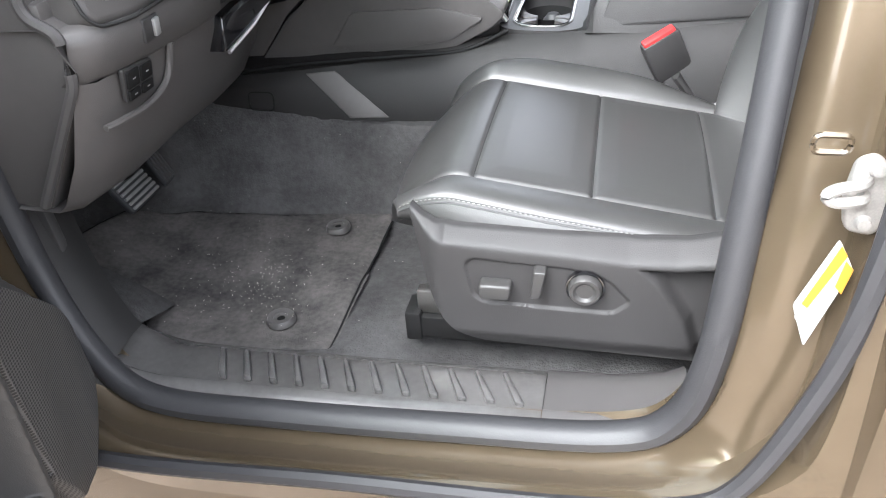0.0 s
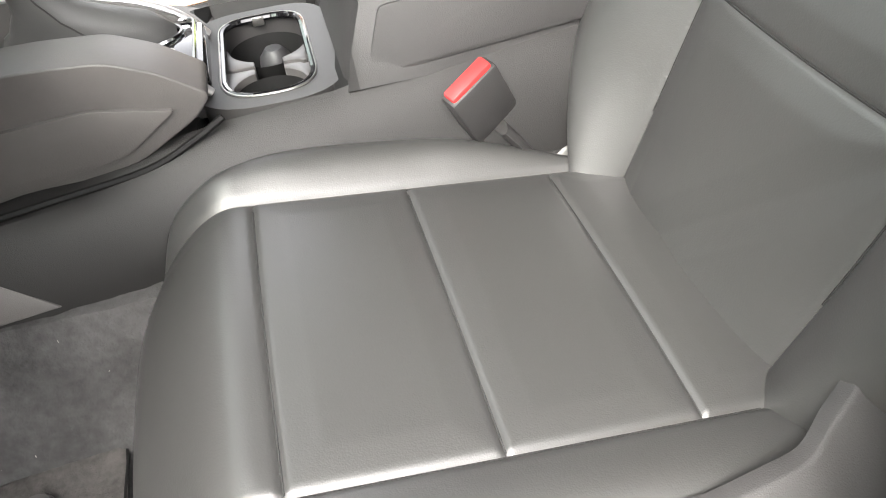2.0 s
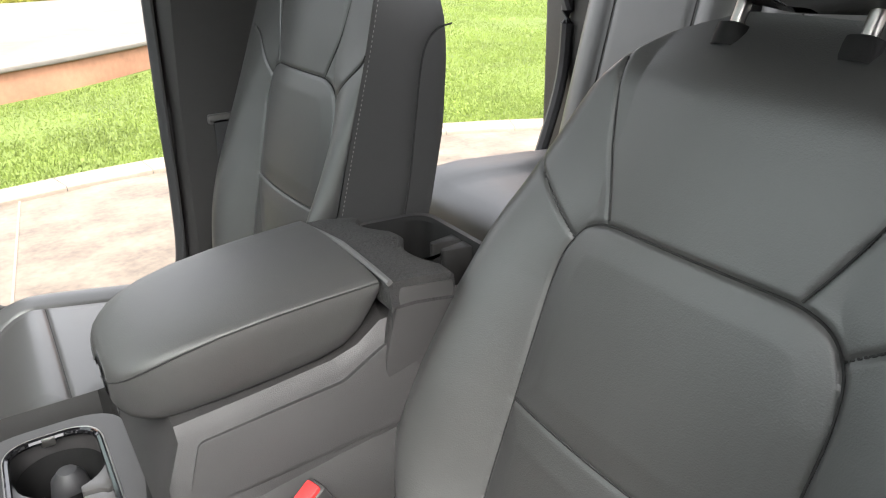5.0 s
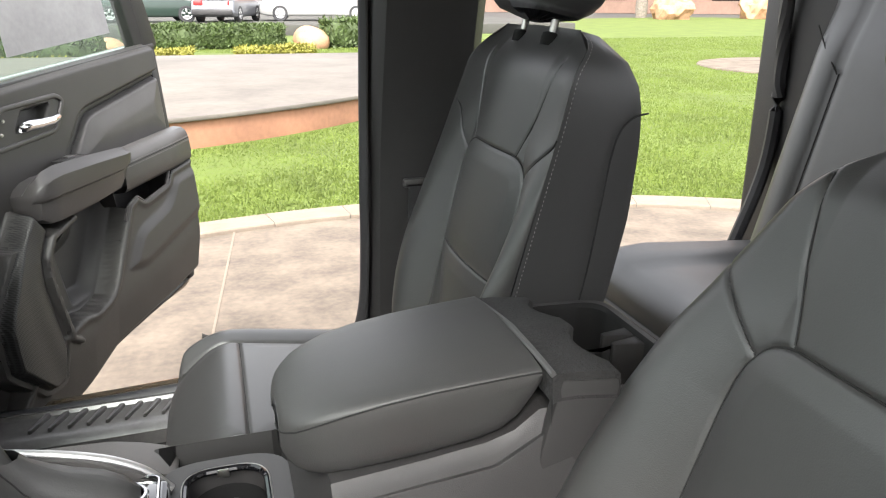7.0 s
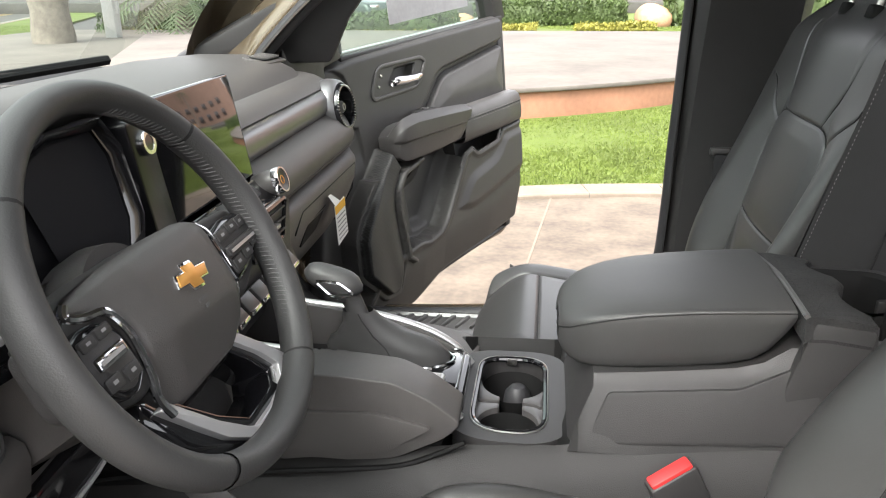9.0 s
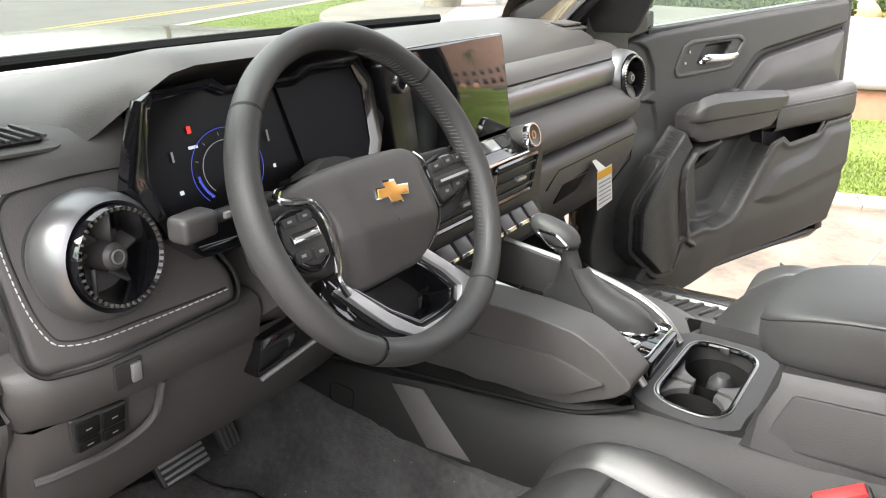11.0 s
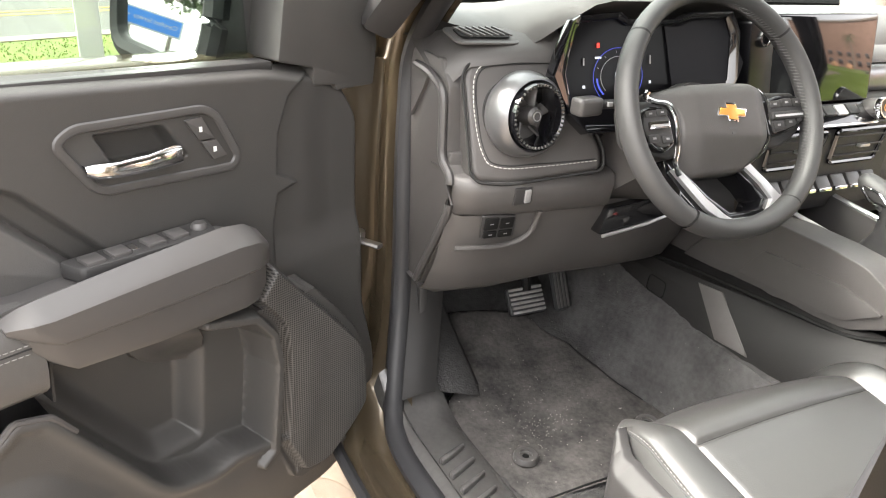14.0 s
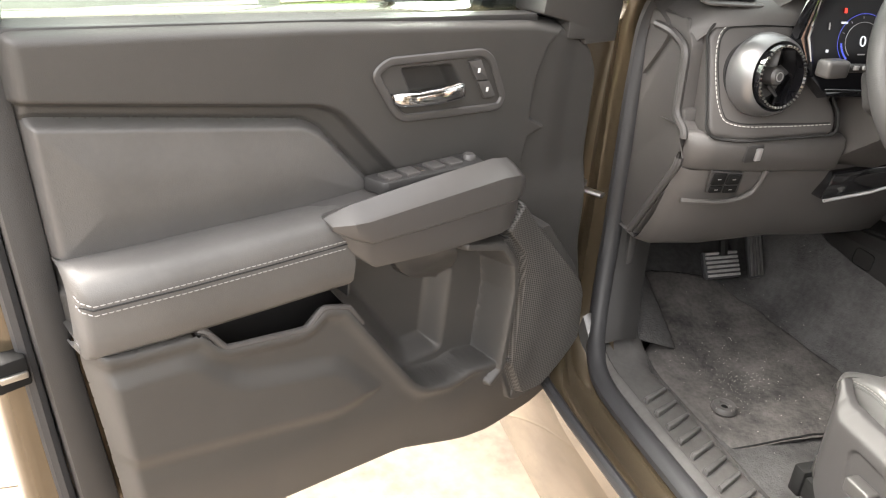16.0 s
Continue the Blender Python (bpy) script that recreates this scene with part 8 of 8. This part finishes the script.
def on_lawn(rs):
    while True:
        y = 3.0 + 21 * rs.uniform(0, 1) ** 2.2
        x = rs.uniform(-2.5, 3.0 + y * 0.75)
        if math.hypot(x - 1.6, y + 0.6) > 4.92 and math.hypot(x + 2.8, y - 13.2) > 7.3:
            return (x, y, 0.01 + 0.02 * min(1, (math.hypot(x - 1.6, y + 0.6) - 4.9) / 3)), rs.uniform(0.010, 0.020) * (1 + y * 0.07)


tagged(part("grass", clumps(200000, on_lawn, 0.030, 5), BLADES), "short green grass of the lawn", "grass", kind="stuff")

def stage(r, z0, z1, mat, name):
    """The raised platform: a round front and a flat back."""
    pts = [(-2.8 + r * math.cos(a), min(14.6, 13.2 + r * math.sin(a))) for a in [2 * math.pi * i / 120 for i in range(120)]]
    return part(name, slab(pts, z0, z1, "z", 0.015), mat)


PF = thing("round_platform", (-2.8, 13.2, 0), "raised round stamped concrete platform with terracotta side", "platform", kind="structure")
for o in (stage(7.2, -0.05, 0.29, TERRA, "side"), stage(7.26, 0.292, 0.34, PALE_STONE, "top")):
    o.parent = PF
    o.matrix_parent_inverse = PF.matrix_basis.inverted()
tagged(disc(12.6, 12.4, 0, 2.4, 0.0, 0.07, STONE, "round_pad"), "round pale concrete pad in the lawn", "pavement", kind="structure")


def leafy(name, n, lo, hi, size, seed, mat, label):
    """A clipped hedge or low shrub of many leaves on an uneven body."""
    def put(rs):
        while True:
            p = [rs.uniform(a, b) for a, b in zip(lo, hi)]
            e = [min(abs(p[i] - lo[i]), abs(hi[i] - p[i])) for i in (0, 1)] + [abs(hi[2] - p[2])]
            if min(e) < 0.16:
                w = 0.08 * noise.noise(Vector(p) * 1.5)
                return (p[0] + w, p[1] + w, p[2] + w), size * rs.uniform(0.6, 1.4)
    T = thing(name, ((lo[0] + hi[0]) / 2, (lo[1] + hi[1]) / 2, lo[2]), label, "hedge" if "hedge" in name else "shrub", "hedges" if "hedge" in name else "shrubs")
    part("core", box([a + 0.1 for a in lo], (hi[0] - 0.1, hi[1] - 0.1, hi[2] - 0.08), 0.08), mat, T)
    part("leaves", clumps(n, put, size * 1.6, seed, 0.8), mat, T)
    return T


leafy("hedge", 7000, (-1.6, 20.9, 0), (2.6, 21.9, 0.66), 0.07, 11, HEDGE, "long clipped green hedge behind the platform")
leafy("hedge", 3000, (3.6, 20.8, 0), (8.0, 21.8, 0.80), 0.10, 12, HEDGE, "clipped green hedge beside the boulder")
leafy("hedge", 9000, (-9.5, 15.3, 0), (-1.5, 16.1, 0.62), 0.07, 17, HEDGE, "clipped green hedge before the parked saloon")
leafy("shrub", 2400, (-9.0, 14.75, 0), (-2.0, 15.25, 0.26), 0.07, 18, SHRUB, "low yellow-green shrub border along the hedge")
leafy("shrub", 1600, (-1.3, 17.6, 0), (0.15, 18.3, 0.22), 0.06, 13, SHRUB, "low yellow-green shrub bed")
leafy("shrub", 1600, (1.1, 18.2, 0), (3.0, 18.9, 0.24), 0.06, 14, SHRUB, "low yellow-green shrub bed")
for i, (x, y, r) in enumerate(((3.2, 21.0, 0.50), (-1.6, 17.4, 0.45), (31, 46, 1.4), (38, 46, 1.4))):
    bm_ = bmesh.new()
    bmesh.ops.create_icosphere(bm_, subdivisions=3, radius=r)
    for v in bm_.verts:
        v.co *= 1 + 0.35 * noise.noise(v.co * 1.3 + Vector((i * 7, 0, 0)))
        v.co.z = v.co.z * 0.8 + r * 0.5
    bm_.transform(Matrix.Translation((x, y, 0)))
    tagged(part("boulder", bm_, ROCK, angle=20), "rough orange landscaping boulder", "rock", "boulders")


# street, verge and lot beyond the bonnet
LINE_Y = material("yellow_line", (0.30, 0.20, 0.04), 0.8, stain=0.4, stain_size=8)
LINE_W = material("white_line", (0.22, 0.22, 0.21), 0.8, stain=0.4, stain_size=8)
WHITE = material("white_paint", (0.40, 0.40, 0.39), 0.5, stain=0.2, stain_size=3)
ROADC = material("worn_asphalt", (0.068, 0.066, 0.058), 0.85, grain=0.5, grain_size=80, stain=0.3, stain_size=0.8)
RUN = Vector((-0.40, 1.0, 0)).normalized()
OFF = Vector((-RUN.y, RUN.x, 0))


def strip(name, mat, off, width, z, a, b, label, cat):
    """A long flat band along the street."""
    c = Vector((0, -1.6, 0)) + OFF * off
    q = [c + RUN * a, c + RUN * b, c + RUN * b + OFF * width, c + RUN * a + OFF * width]
    return tagged(part(name, plate([(p.x, p.y, z) for p in q], 0.05, (0, 0, 1), 0.0), mat), label, cat, kind="structure")


strip("verge", TURF, 4.6, 1.9, 0.05, -30, 60, "green grass verge along the street", "verge")
strip("street_kerb", KERB, 6.5, 0.16, 0.06, -30, 60, "pale kerb of the street", "kerb")
strip("road", ROADC, 6.66, 30, 0.0, -60, 90, "worn grey street beyond the bonnet", "road")
strip("edge_line", LINE_W, 6.95, 0.10, 0.004, -60, 90, "white edge line on the street", "road line")
for o in (8.35, 8.60, 14.2, 14.45):
    strip("centre_line", LINE_Y, o, 0.10, 0.004, -60, 90, "yellow line on the street", "road line")
strip("far_verge", TURF, 20, 9, 0.06, -60, 90, "green verge across the street", "verge")


def on_verge(rs):
    p = Vector((0, -1.6, 0)) + OFF * rs.uniform(4.6, 6.5) + RUN * rs.uniform(-6, 26)
    return (p.x, p.y, 0.045), rs.uniform(0.012, 0.026)


tagged(part("verge_grass", clumps(30000, on_verge, 0.03, 15), BLADES), "short grass of the street verge", "grass", kind="stuff")
for x, y, h, w in ((-5.55, -0.94, 4.5, 0.085), (-7.5, 12.6, 4.5, 0.11)):
    P_ = thing("street_post", (x, y, 0), "square white painted steel post on the verge", "post", "street posts")
    part("shaft", box((x - w, y - w, 0), (x + w, y + w, h), 0.012), WHITE, P_)
    part("foot_plate", box((x - w * 1.8, y - w * 1.8, 0), (x + w * 1.8, y + w * 1.8, 0.05), 0.006), WHITE, P_)
    part("switch_box", box((x + w - 0.004, y - 0.035, 0.75), (x + w + 0.05, y + 0.035, 0.95), 0.006), WHITE, P_)
BARK = material("bark", (0.19, 0.165, 0.135), 0.9, grain=0.6, grain_size=60, stain=0.6, stain_size=7, bump2=0.8, bump2_size=22)
FROND = material("frond", (0.055, 0.085, 0.03), 0.55, stain=0.4, stain_size=4)


def tree(x, y, h, spread, seed, label, leaves=9000, z0=0.0):
    """A tapered trunk with limbs and a crown of many leaves in uneven clumps."""
    rs = np.random.RandomState(seed)
    T = thing("tree", (x, y, z0), label, "tree", "street trees")
    top = h * 0.45
    part("trunk", tube(smooth_path([(x, y, z0), (x + 0.05, y + 0.03, z0 + top * 0.5), (x - 0.06, y, z0 + top), (x, y, z0 + h * 0.7)], 5), list(np.linspace(0.21, 0.05, 16)) , 10), BARK, T)
    centres = []
    for i in range(11):
        a, r = rs.uniform(0, 6.28), spread * math.sqrt(rs.uniform(0.05, 1)) * 0.75
        c = Vector((x + r * math.cos(a), y + r * math.sin(a), z0 + h * rs.uniform(0.5, 0.95)))
        centres.append(c)
        part("limb", tube(smooth_path([(x, y, z0 + top * rs.uniform(0.7, 1.1)), tuple((Vector((x, y, z0 + top)) + c) / 2 + Vector((0, 0, 0.2))), tuple(c)], 4), list(np.linspace(0.08, 0.02, 9)), 6), BARK, T)

    def put(r_):
        c = centres[r_.randint(len(centres))]
        d = Vector(r_.normal(0, 1, 3)).normalized() * spread * 0.42 * r_.uniform(0.3, 1.1) ** 0.6
        return (c.x + d.x, c.y + d.y, c.z + d.z * 0.7), r_.uniform(0.12, 0.24)
    part("crown", clumps(leaves, put, 0.30, seed, 1.0), HEDGE, T)


def palm(x, y, h, seed, label, n=22, ln=2.2, thick=0.16):
    """A palm: ringed trunk and arching fronds of narrow leaflets."""
    rs = np.random.RandomState(seed)
    T = thing("palm_tree", (x, y, 0), label, "palm", "palms")
    part("trunk", tube([(x, y, h * i / 14) for i in range(15)], [thick * (1.15 if i % 2 else 1.0) * (1.3 - 0.3 * i / 14) for i in range(15)], 12), BARK, T)
    for i in range(n):
        a, up = 6.283 * i / n + rs.uniform(-0.1, 0.1), rs.uniform(-0.1, 1.0)
        d = Vector((math.cos(a), math.sin(a), 0))
        rib = [Vector((x, y, h)) + d * ln * t + Vector((0, 0, ln * (up * t - 0.95 * t * t))) for t in np.linspace(0, 1, 9)]
        vs, fs = tube(rib, list(np.linspace(0.02, 0.005, 9)), 5)
        sd_ = d.cross(Vector((0, 0, 1)))
        for p, q in zip(rib[1:], rib[2:]):
            for s_ in (-1, 1):
                for f in (0.0, 0.33, 0.66):
                    b_ = p.lerp(q, f)
                    e_ = b_ + sd_ * s_ * ln * 0.17 + (q - p) * 0.8 + Vector((0, 0, -0.10))
                    k_ = len(vs)
                    vs += [tuple(b_), tuple(b_ + (q - p) * 0.16), tuple(e_)]
                    fs.append((k_, k_ + 1, k_ + 2))
        part("frond", (vs, fs), FROND, T)


palm(-7.9, 11.4, 6.0, 3, "tall palm with a grey trunk on the verge", thick=0.24)
palm(-7.2, 15.0, 0.9, 4, "low palm with arching green fronds on the verge", 30, 1.9, 0.2)
for i, (x, y, h) in enumerate(((-26, 6, 7), (-31, 22, 8), (-27, 40, 8), (-38, 52, 9), (-24, -8, 7))):
    tree(x, y, h, 3.2, 30 + i, "broad green street tree across the road", 5000)
# sign, trees and a building seen in the outside mirror
SG = thing("direction_sign", (-13.9, -15.3, 0), "blue and white direction sign on two posts", "sign")
SD = Vector((0.69, 0.72, 0)).normalized()
SR = Vector((0, 0, 1)).cross(SD)
sc = Vector((-13.9, -15.3, 1.62))
SIGNB = material("sign_blue", (0.02, 0.16, 0.52), 0.4, stain=0.05)


def on_sign(a, z, out):
    return sc + SR * a + Vector((0, 0, z)) + SD * out


part("board", plate([on_sign(-0.75, -0.24, 0), on_sign(0.75, -0.24, 0), on_sign(0.75, 0.24, 0), on_sign(-0.75, 0.24, 0)], 0.05, tuple(SD), 0.004), WHITE, SG)
part("blue_field", plate([on_sign(-0.70, -0.19, 0.006), on_sign(0.70, -0.19, 0.006), on_sign(0.70, 0.19, 0.006), on_sign(-0.70, 0.19, 0.006)], 0.004, tuple(SD), 0.0), SIGNB, SG)
words("Certified Service", 0.155, on_sign(-0.09, 0.0, 0.009), SR, (0, 0, 1), WHITE, SG)
part("arrow", plate([on_sign(0.52, -0.018, 0.009), on_sign(0.60, -0.018, 0.009), on_sign(0.60, -0.06, 0.009), on_sign(0.67, 0.0, 0.009), on_sign(0.60, 0.06, 0.009), on_sign(0.60, 0.018, 0.009), on_sign(0.52, 0.018, 0.009)], 0.003, tuple(SD), 0.0), WHITE, SG)
for a in (-0.5, 0.5):
    p = on_sign(a, 0, -0.09)
    part("post", box((p.x - 0.04, p.y - 0.04, 0), (p.x + 0.04, p.y + 0.04, 1.8), 0.004), BARK, SG)
for i, (x, y, h) in enumerate(((-20, -19, 6.5), (-23, -22.5, 7.5), (-17.5, -23, 6.0), (-26, -18, 7))):
    tree(x, y, h, 3.0, 50 + i, "leafy green tree behind the direction sign", 7000)
BD = thing("beige_building", (-16, -33, 0), "low beige rendered building with a dark roof edge", "building")
part("wall", box((-22, -40, 0), (-11, -31, 3.4), 0.02), material("beige_render", (0.50, 0.42, 0.30), 0.85, stain=0.3, stain_size=1), BD)
part("roof", box((-22.4, -40.4, 3.4), (-10.6, -30.6, 3.75), 0.03), material("roof_edge", (0.16, 0.11, 0.08), 0.8, stain=0.2), BD)
for x in (-20, -17, -14):
    part("window", box((x, -31.02, 1.0), (x + 1.6, -30.97, 2.3), 0.01), GLOSS, BD)

# parked cars on the raised lot beyond the hedge
tagged(part("parking_lot", box((-40, 28.4, -0.05), (15, 90, 0.42), 0.05), ROADC), "raised grey asphalt car park beyond the hedge", "road", kind="structure")


def car(x, y, turn, paint, label, size=(4.3, 1.75, 1.48), z0=0.42):
    """A parked car: body, glasshouse, panes, lamps, plate and wheels."""
    L, W, Ht = size
    XF[0] = pose(x, y, z0, 0, 0, turn)
    C_ = thing("parked_car", (0, 0, 0), label, "car", "parked cars")
    C_.matrix_world = Matrix.Translation((x, y, z0))
    h = Ht / 1.48
    side = [(-L / 2, 0.30), (-L / 2 + 0.03, 0.62 * h), (-L / 2 + 0.10, 0.86 * h), (-L / 2 + 1.0, 0.92 * h), (L / 2 - 1.15, 0.92 * h), (L / 2 - 0.12, 0.74 * h), (L / 2, 0.55), (L / 2 - 0.02, 0.28), (L / 2 - 0.4, 0.20), (-L / 2 + 0.3, 0.20)]
    part("body", slab(side, -W / 2, W / 2, "y", 0.09, 0.10, 4), paint, C_)
    roof = [(-L / 2 + 0.12, 0.88 * h), (-L / 2 + 0.42, 1.36 * h), (-L / 2 + 0.75, 1.48 * h), (L / 2 - 2.0, 1.46 * h), (L / 2 - 1.05, 0.90 * h)]
    part("glasshouse", slab(roof, -W / 2 + 0.10, W / 2 - 0.10, "y", 0.10, 0.08, 4), paint, C_)
    for s_ in (-1, 1):
        part("side_window", slab([(-L / 2 + 0.40, 0.95 * h), (-L / 2 + 0.60, 1.34 * h), (L / 2 - 2.05, 1.36 * h), (L / 2 - 1.35, 0.95 * h)], s_ * (W / 2 - 0.13), s_ * (W / 2 - 0.085), "y", 0.01, 0.05), GLOSS, C_)
        lamp = part("rear_lamp", box((-L / 2 - 0.015, s_ * (W / 2 - 0.36) - 0.12, 0.68 * h), (-L / 2 + 0.10, s_ * (W / 2 - 0.36) + 0.20 * s_ + 0.02, 0.84 * h), 0.02), RED, C_)
        part("headlamp", box((L / 2 - 0.30, s_ * (W / 2 - 0.28) - 0.16, 0.55 * h), (L / 2 - 0.04, s_ * (W / 2 - 0.28) + 0.16, 0.70 * h), 0.03), CHROME, C_)
        for xw in (-L / 2 + 0.80, L / 2 - 0.85):
            mw = Matrix.Translation((xw, s_ * (W / 2 - 0.10), 0.315)) @ pose(0, 0, 0, -90 * s_)
            Wh = part("wheel", lathe([(0.0, -0.10), (0.20, -0.10), (0.315, -0.09), (0.325, -0.02), (0.325, 0.08), (0.305, 0.105), (0.215, 0.105), (0.205, 0.08)], 28, mw), RUBBER, C_)
            part("rim", lathe([(0.208, 0.09), (0.20, 0.105), (0.17, 0.08), (0.06, 0.095), (0.0, 0.10)], 20, mw), SILVER, Wh)
            for k_ in range(5):
                bm_ = box((-0.035, 0.06, 0.085), (0.035, 0.185, 0.112), 0.01)
                bm_.transform(mw @ pose(0, 0, 0, 0, 0, 72 * k_))
                part("spoke", bm_, SILVER, Wh)
    part("rear_window", plate([(-L / 2 + 0.135, -W / 2 + 0.28, 0.95 * h), (-L / 2 + 0.135, W / 2 - 0.28, 0.95 * h), (-L / 2 + 0.385, W / 2 - 0.34, 1.33 * h), (-L / 2 + 0.385, -W / 2 + 0.34, 1.33 * h)], 0.02, (-1, 0, 0.4), 0.004), GLOSS, C_)
    part("plate", box((-L / 2 - 0.012, -0.20, 0.58 * h), (-L / 2 + 0.03, 0.20, 0.70 * h), 0.004), PAPER, C_)
    part("bumper", box((-L / 2 - 0.05, -W / 2 + 0.06, 0.28), (-L / 2 + 0.2, W / 2 - 0.06, 0.50), 0.05), PLASTIC_DARK, C_)
    XF[0] = Matrix.Identity(4)


CARP = [material(n_, c_, 0.3, metal=0.4, stain=0.05, coat=0.8) for n_, c_ in (("grey_paint", (0.16, 0.165, 0.18)), ("silver_paint", (0.36, 0.36, 0.35)), ("dark_green_paint", (0.025, 0.045, 0.035)), ("white_car_paint", (0.6, 0.6, 0.58)))]
car(-1.6, 31.8, 10, CARP[2], "dark green car parked beyond the hedge", (4.4, 1.75, 1.42))
car(-5.6, 20.3, -28, CARP[2], "dark green saloon parked close behind the hedge", (4.6, 1.8, 1.45), 0.0)
car(1.5, 32.6, 70, CARP[0], "grey hatchback parked beyond the hedge", (4.0, 1.7, 1.42))
car(5.2, 33.2, 172, CARP[1], "silver car parked beyond the hedge", (4.8, 1.85, 1.6))
car(3.5, -8.5, 185, CARP[3], "white car parked on the forecourt", (5.4, 1.95, 1.85), 0.0)
car(-4.0, -9.2, 178, CARP[1], "silver car parked on the forecourt", (4.7, 1.85, 1.6), 0.0)
# unseen building added across forecourt: closes the driver's side, blocks low sky light
SH_ = thing("unseen_showroom", (8, -30, 0), "unseen tan building with dark windows, added to block low sky light", "building")
part("wall", box((-9, -36, 0), (30, -24, 5.2), 0.03), material("tan_render", (0.40, 0.29, 0.22), 0.85, stain=0.3, stain_size=0.7), SH_)
part("cornice", box((-9.4, -36.4, 5.2), (30.4, -23.6, 5.7), 0.05), material("cornice", (0.55, 0.50, 0.44), 0.8, stain=0.2), SH_)
for i in range(6):
    w_ = part("window", box((-7.5 + i * 6.2, -24.01, 0.4), (-2.9 + i * 6.2, -23.95, 4.0), 0.01), GLOSS, SH_)
    part("mullion", box((-5.25 + i * 6.2, -23.96, 0.4), (-5.15 + i * 6.2, -23.90, 4.0), 0.005), SILVER, w_)
palm(-3.0, -13.0, 5.5, 9, "palm with a grey trunk across the forecourt", thick=0.2)
# far building and palm beyond the lawn
FB = thing("far_building", (42, 64, 0), "long pinkish rendered building beyond the lawn", "building")
XF[0] = pose(42, 64, 0, 0, 0, -33)
PINK = material("pink_render", (0.22, 0.14, 0.105), 0.85, stain=0.3, stain_size=0.5)
part("wall", box((-30, 0, 0), (30, 12, 21), 0.05), PINK, FB)
part("roof_edge", box((-30.5, -0.5, 21), (30.5, 12.5, 21.8), 0.05), KERB, FB)
for i in range(9):
    part("window", box((-21 + i * 5, -0.06, 1.2), (-18.6 + i * 5, 0.03, 3.6), 0.02), GLOSS, FB)
    part("window", box((-21 + i * 5, -0.06, 5.2), (-18.6 + i * 5, 0.03, 7.2), 0.02), GLOSS, FB)
XF[0] = Matrix.Identity(4)
palm(31, 50, 11.5, 21, "palm before the far building", ln=3.6, thick=0.3)
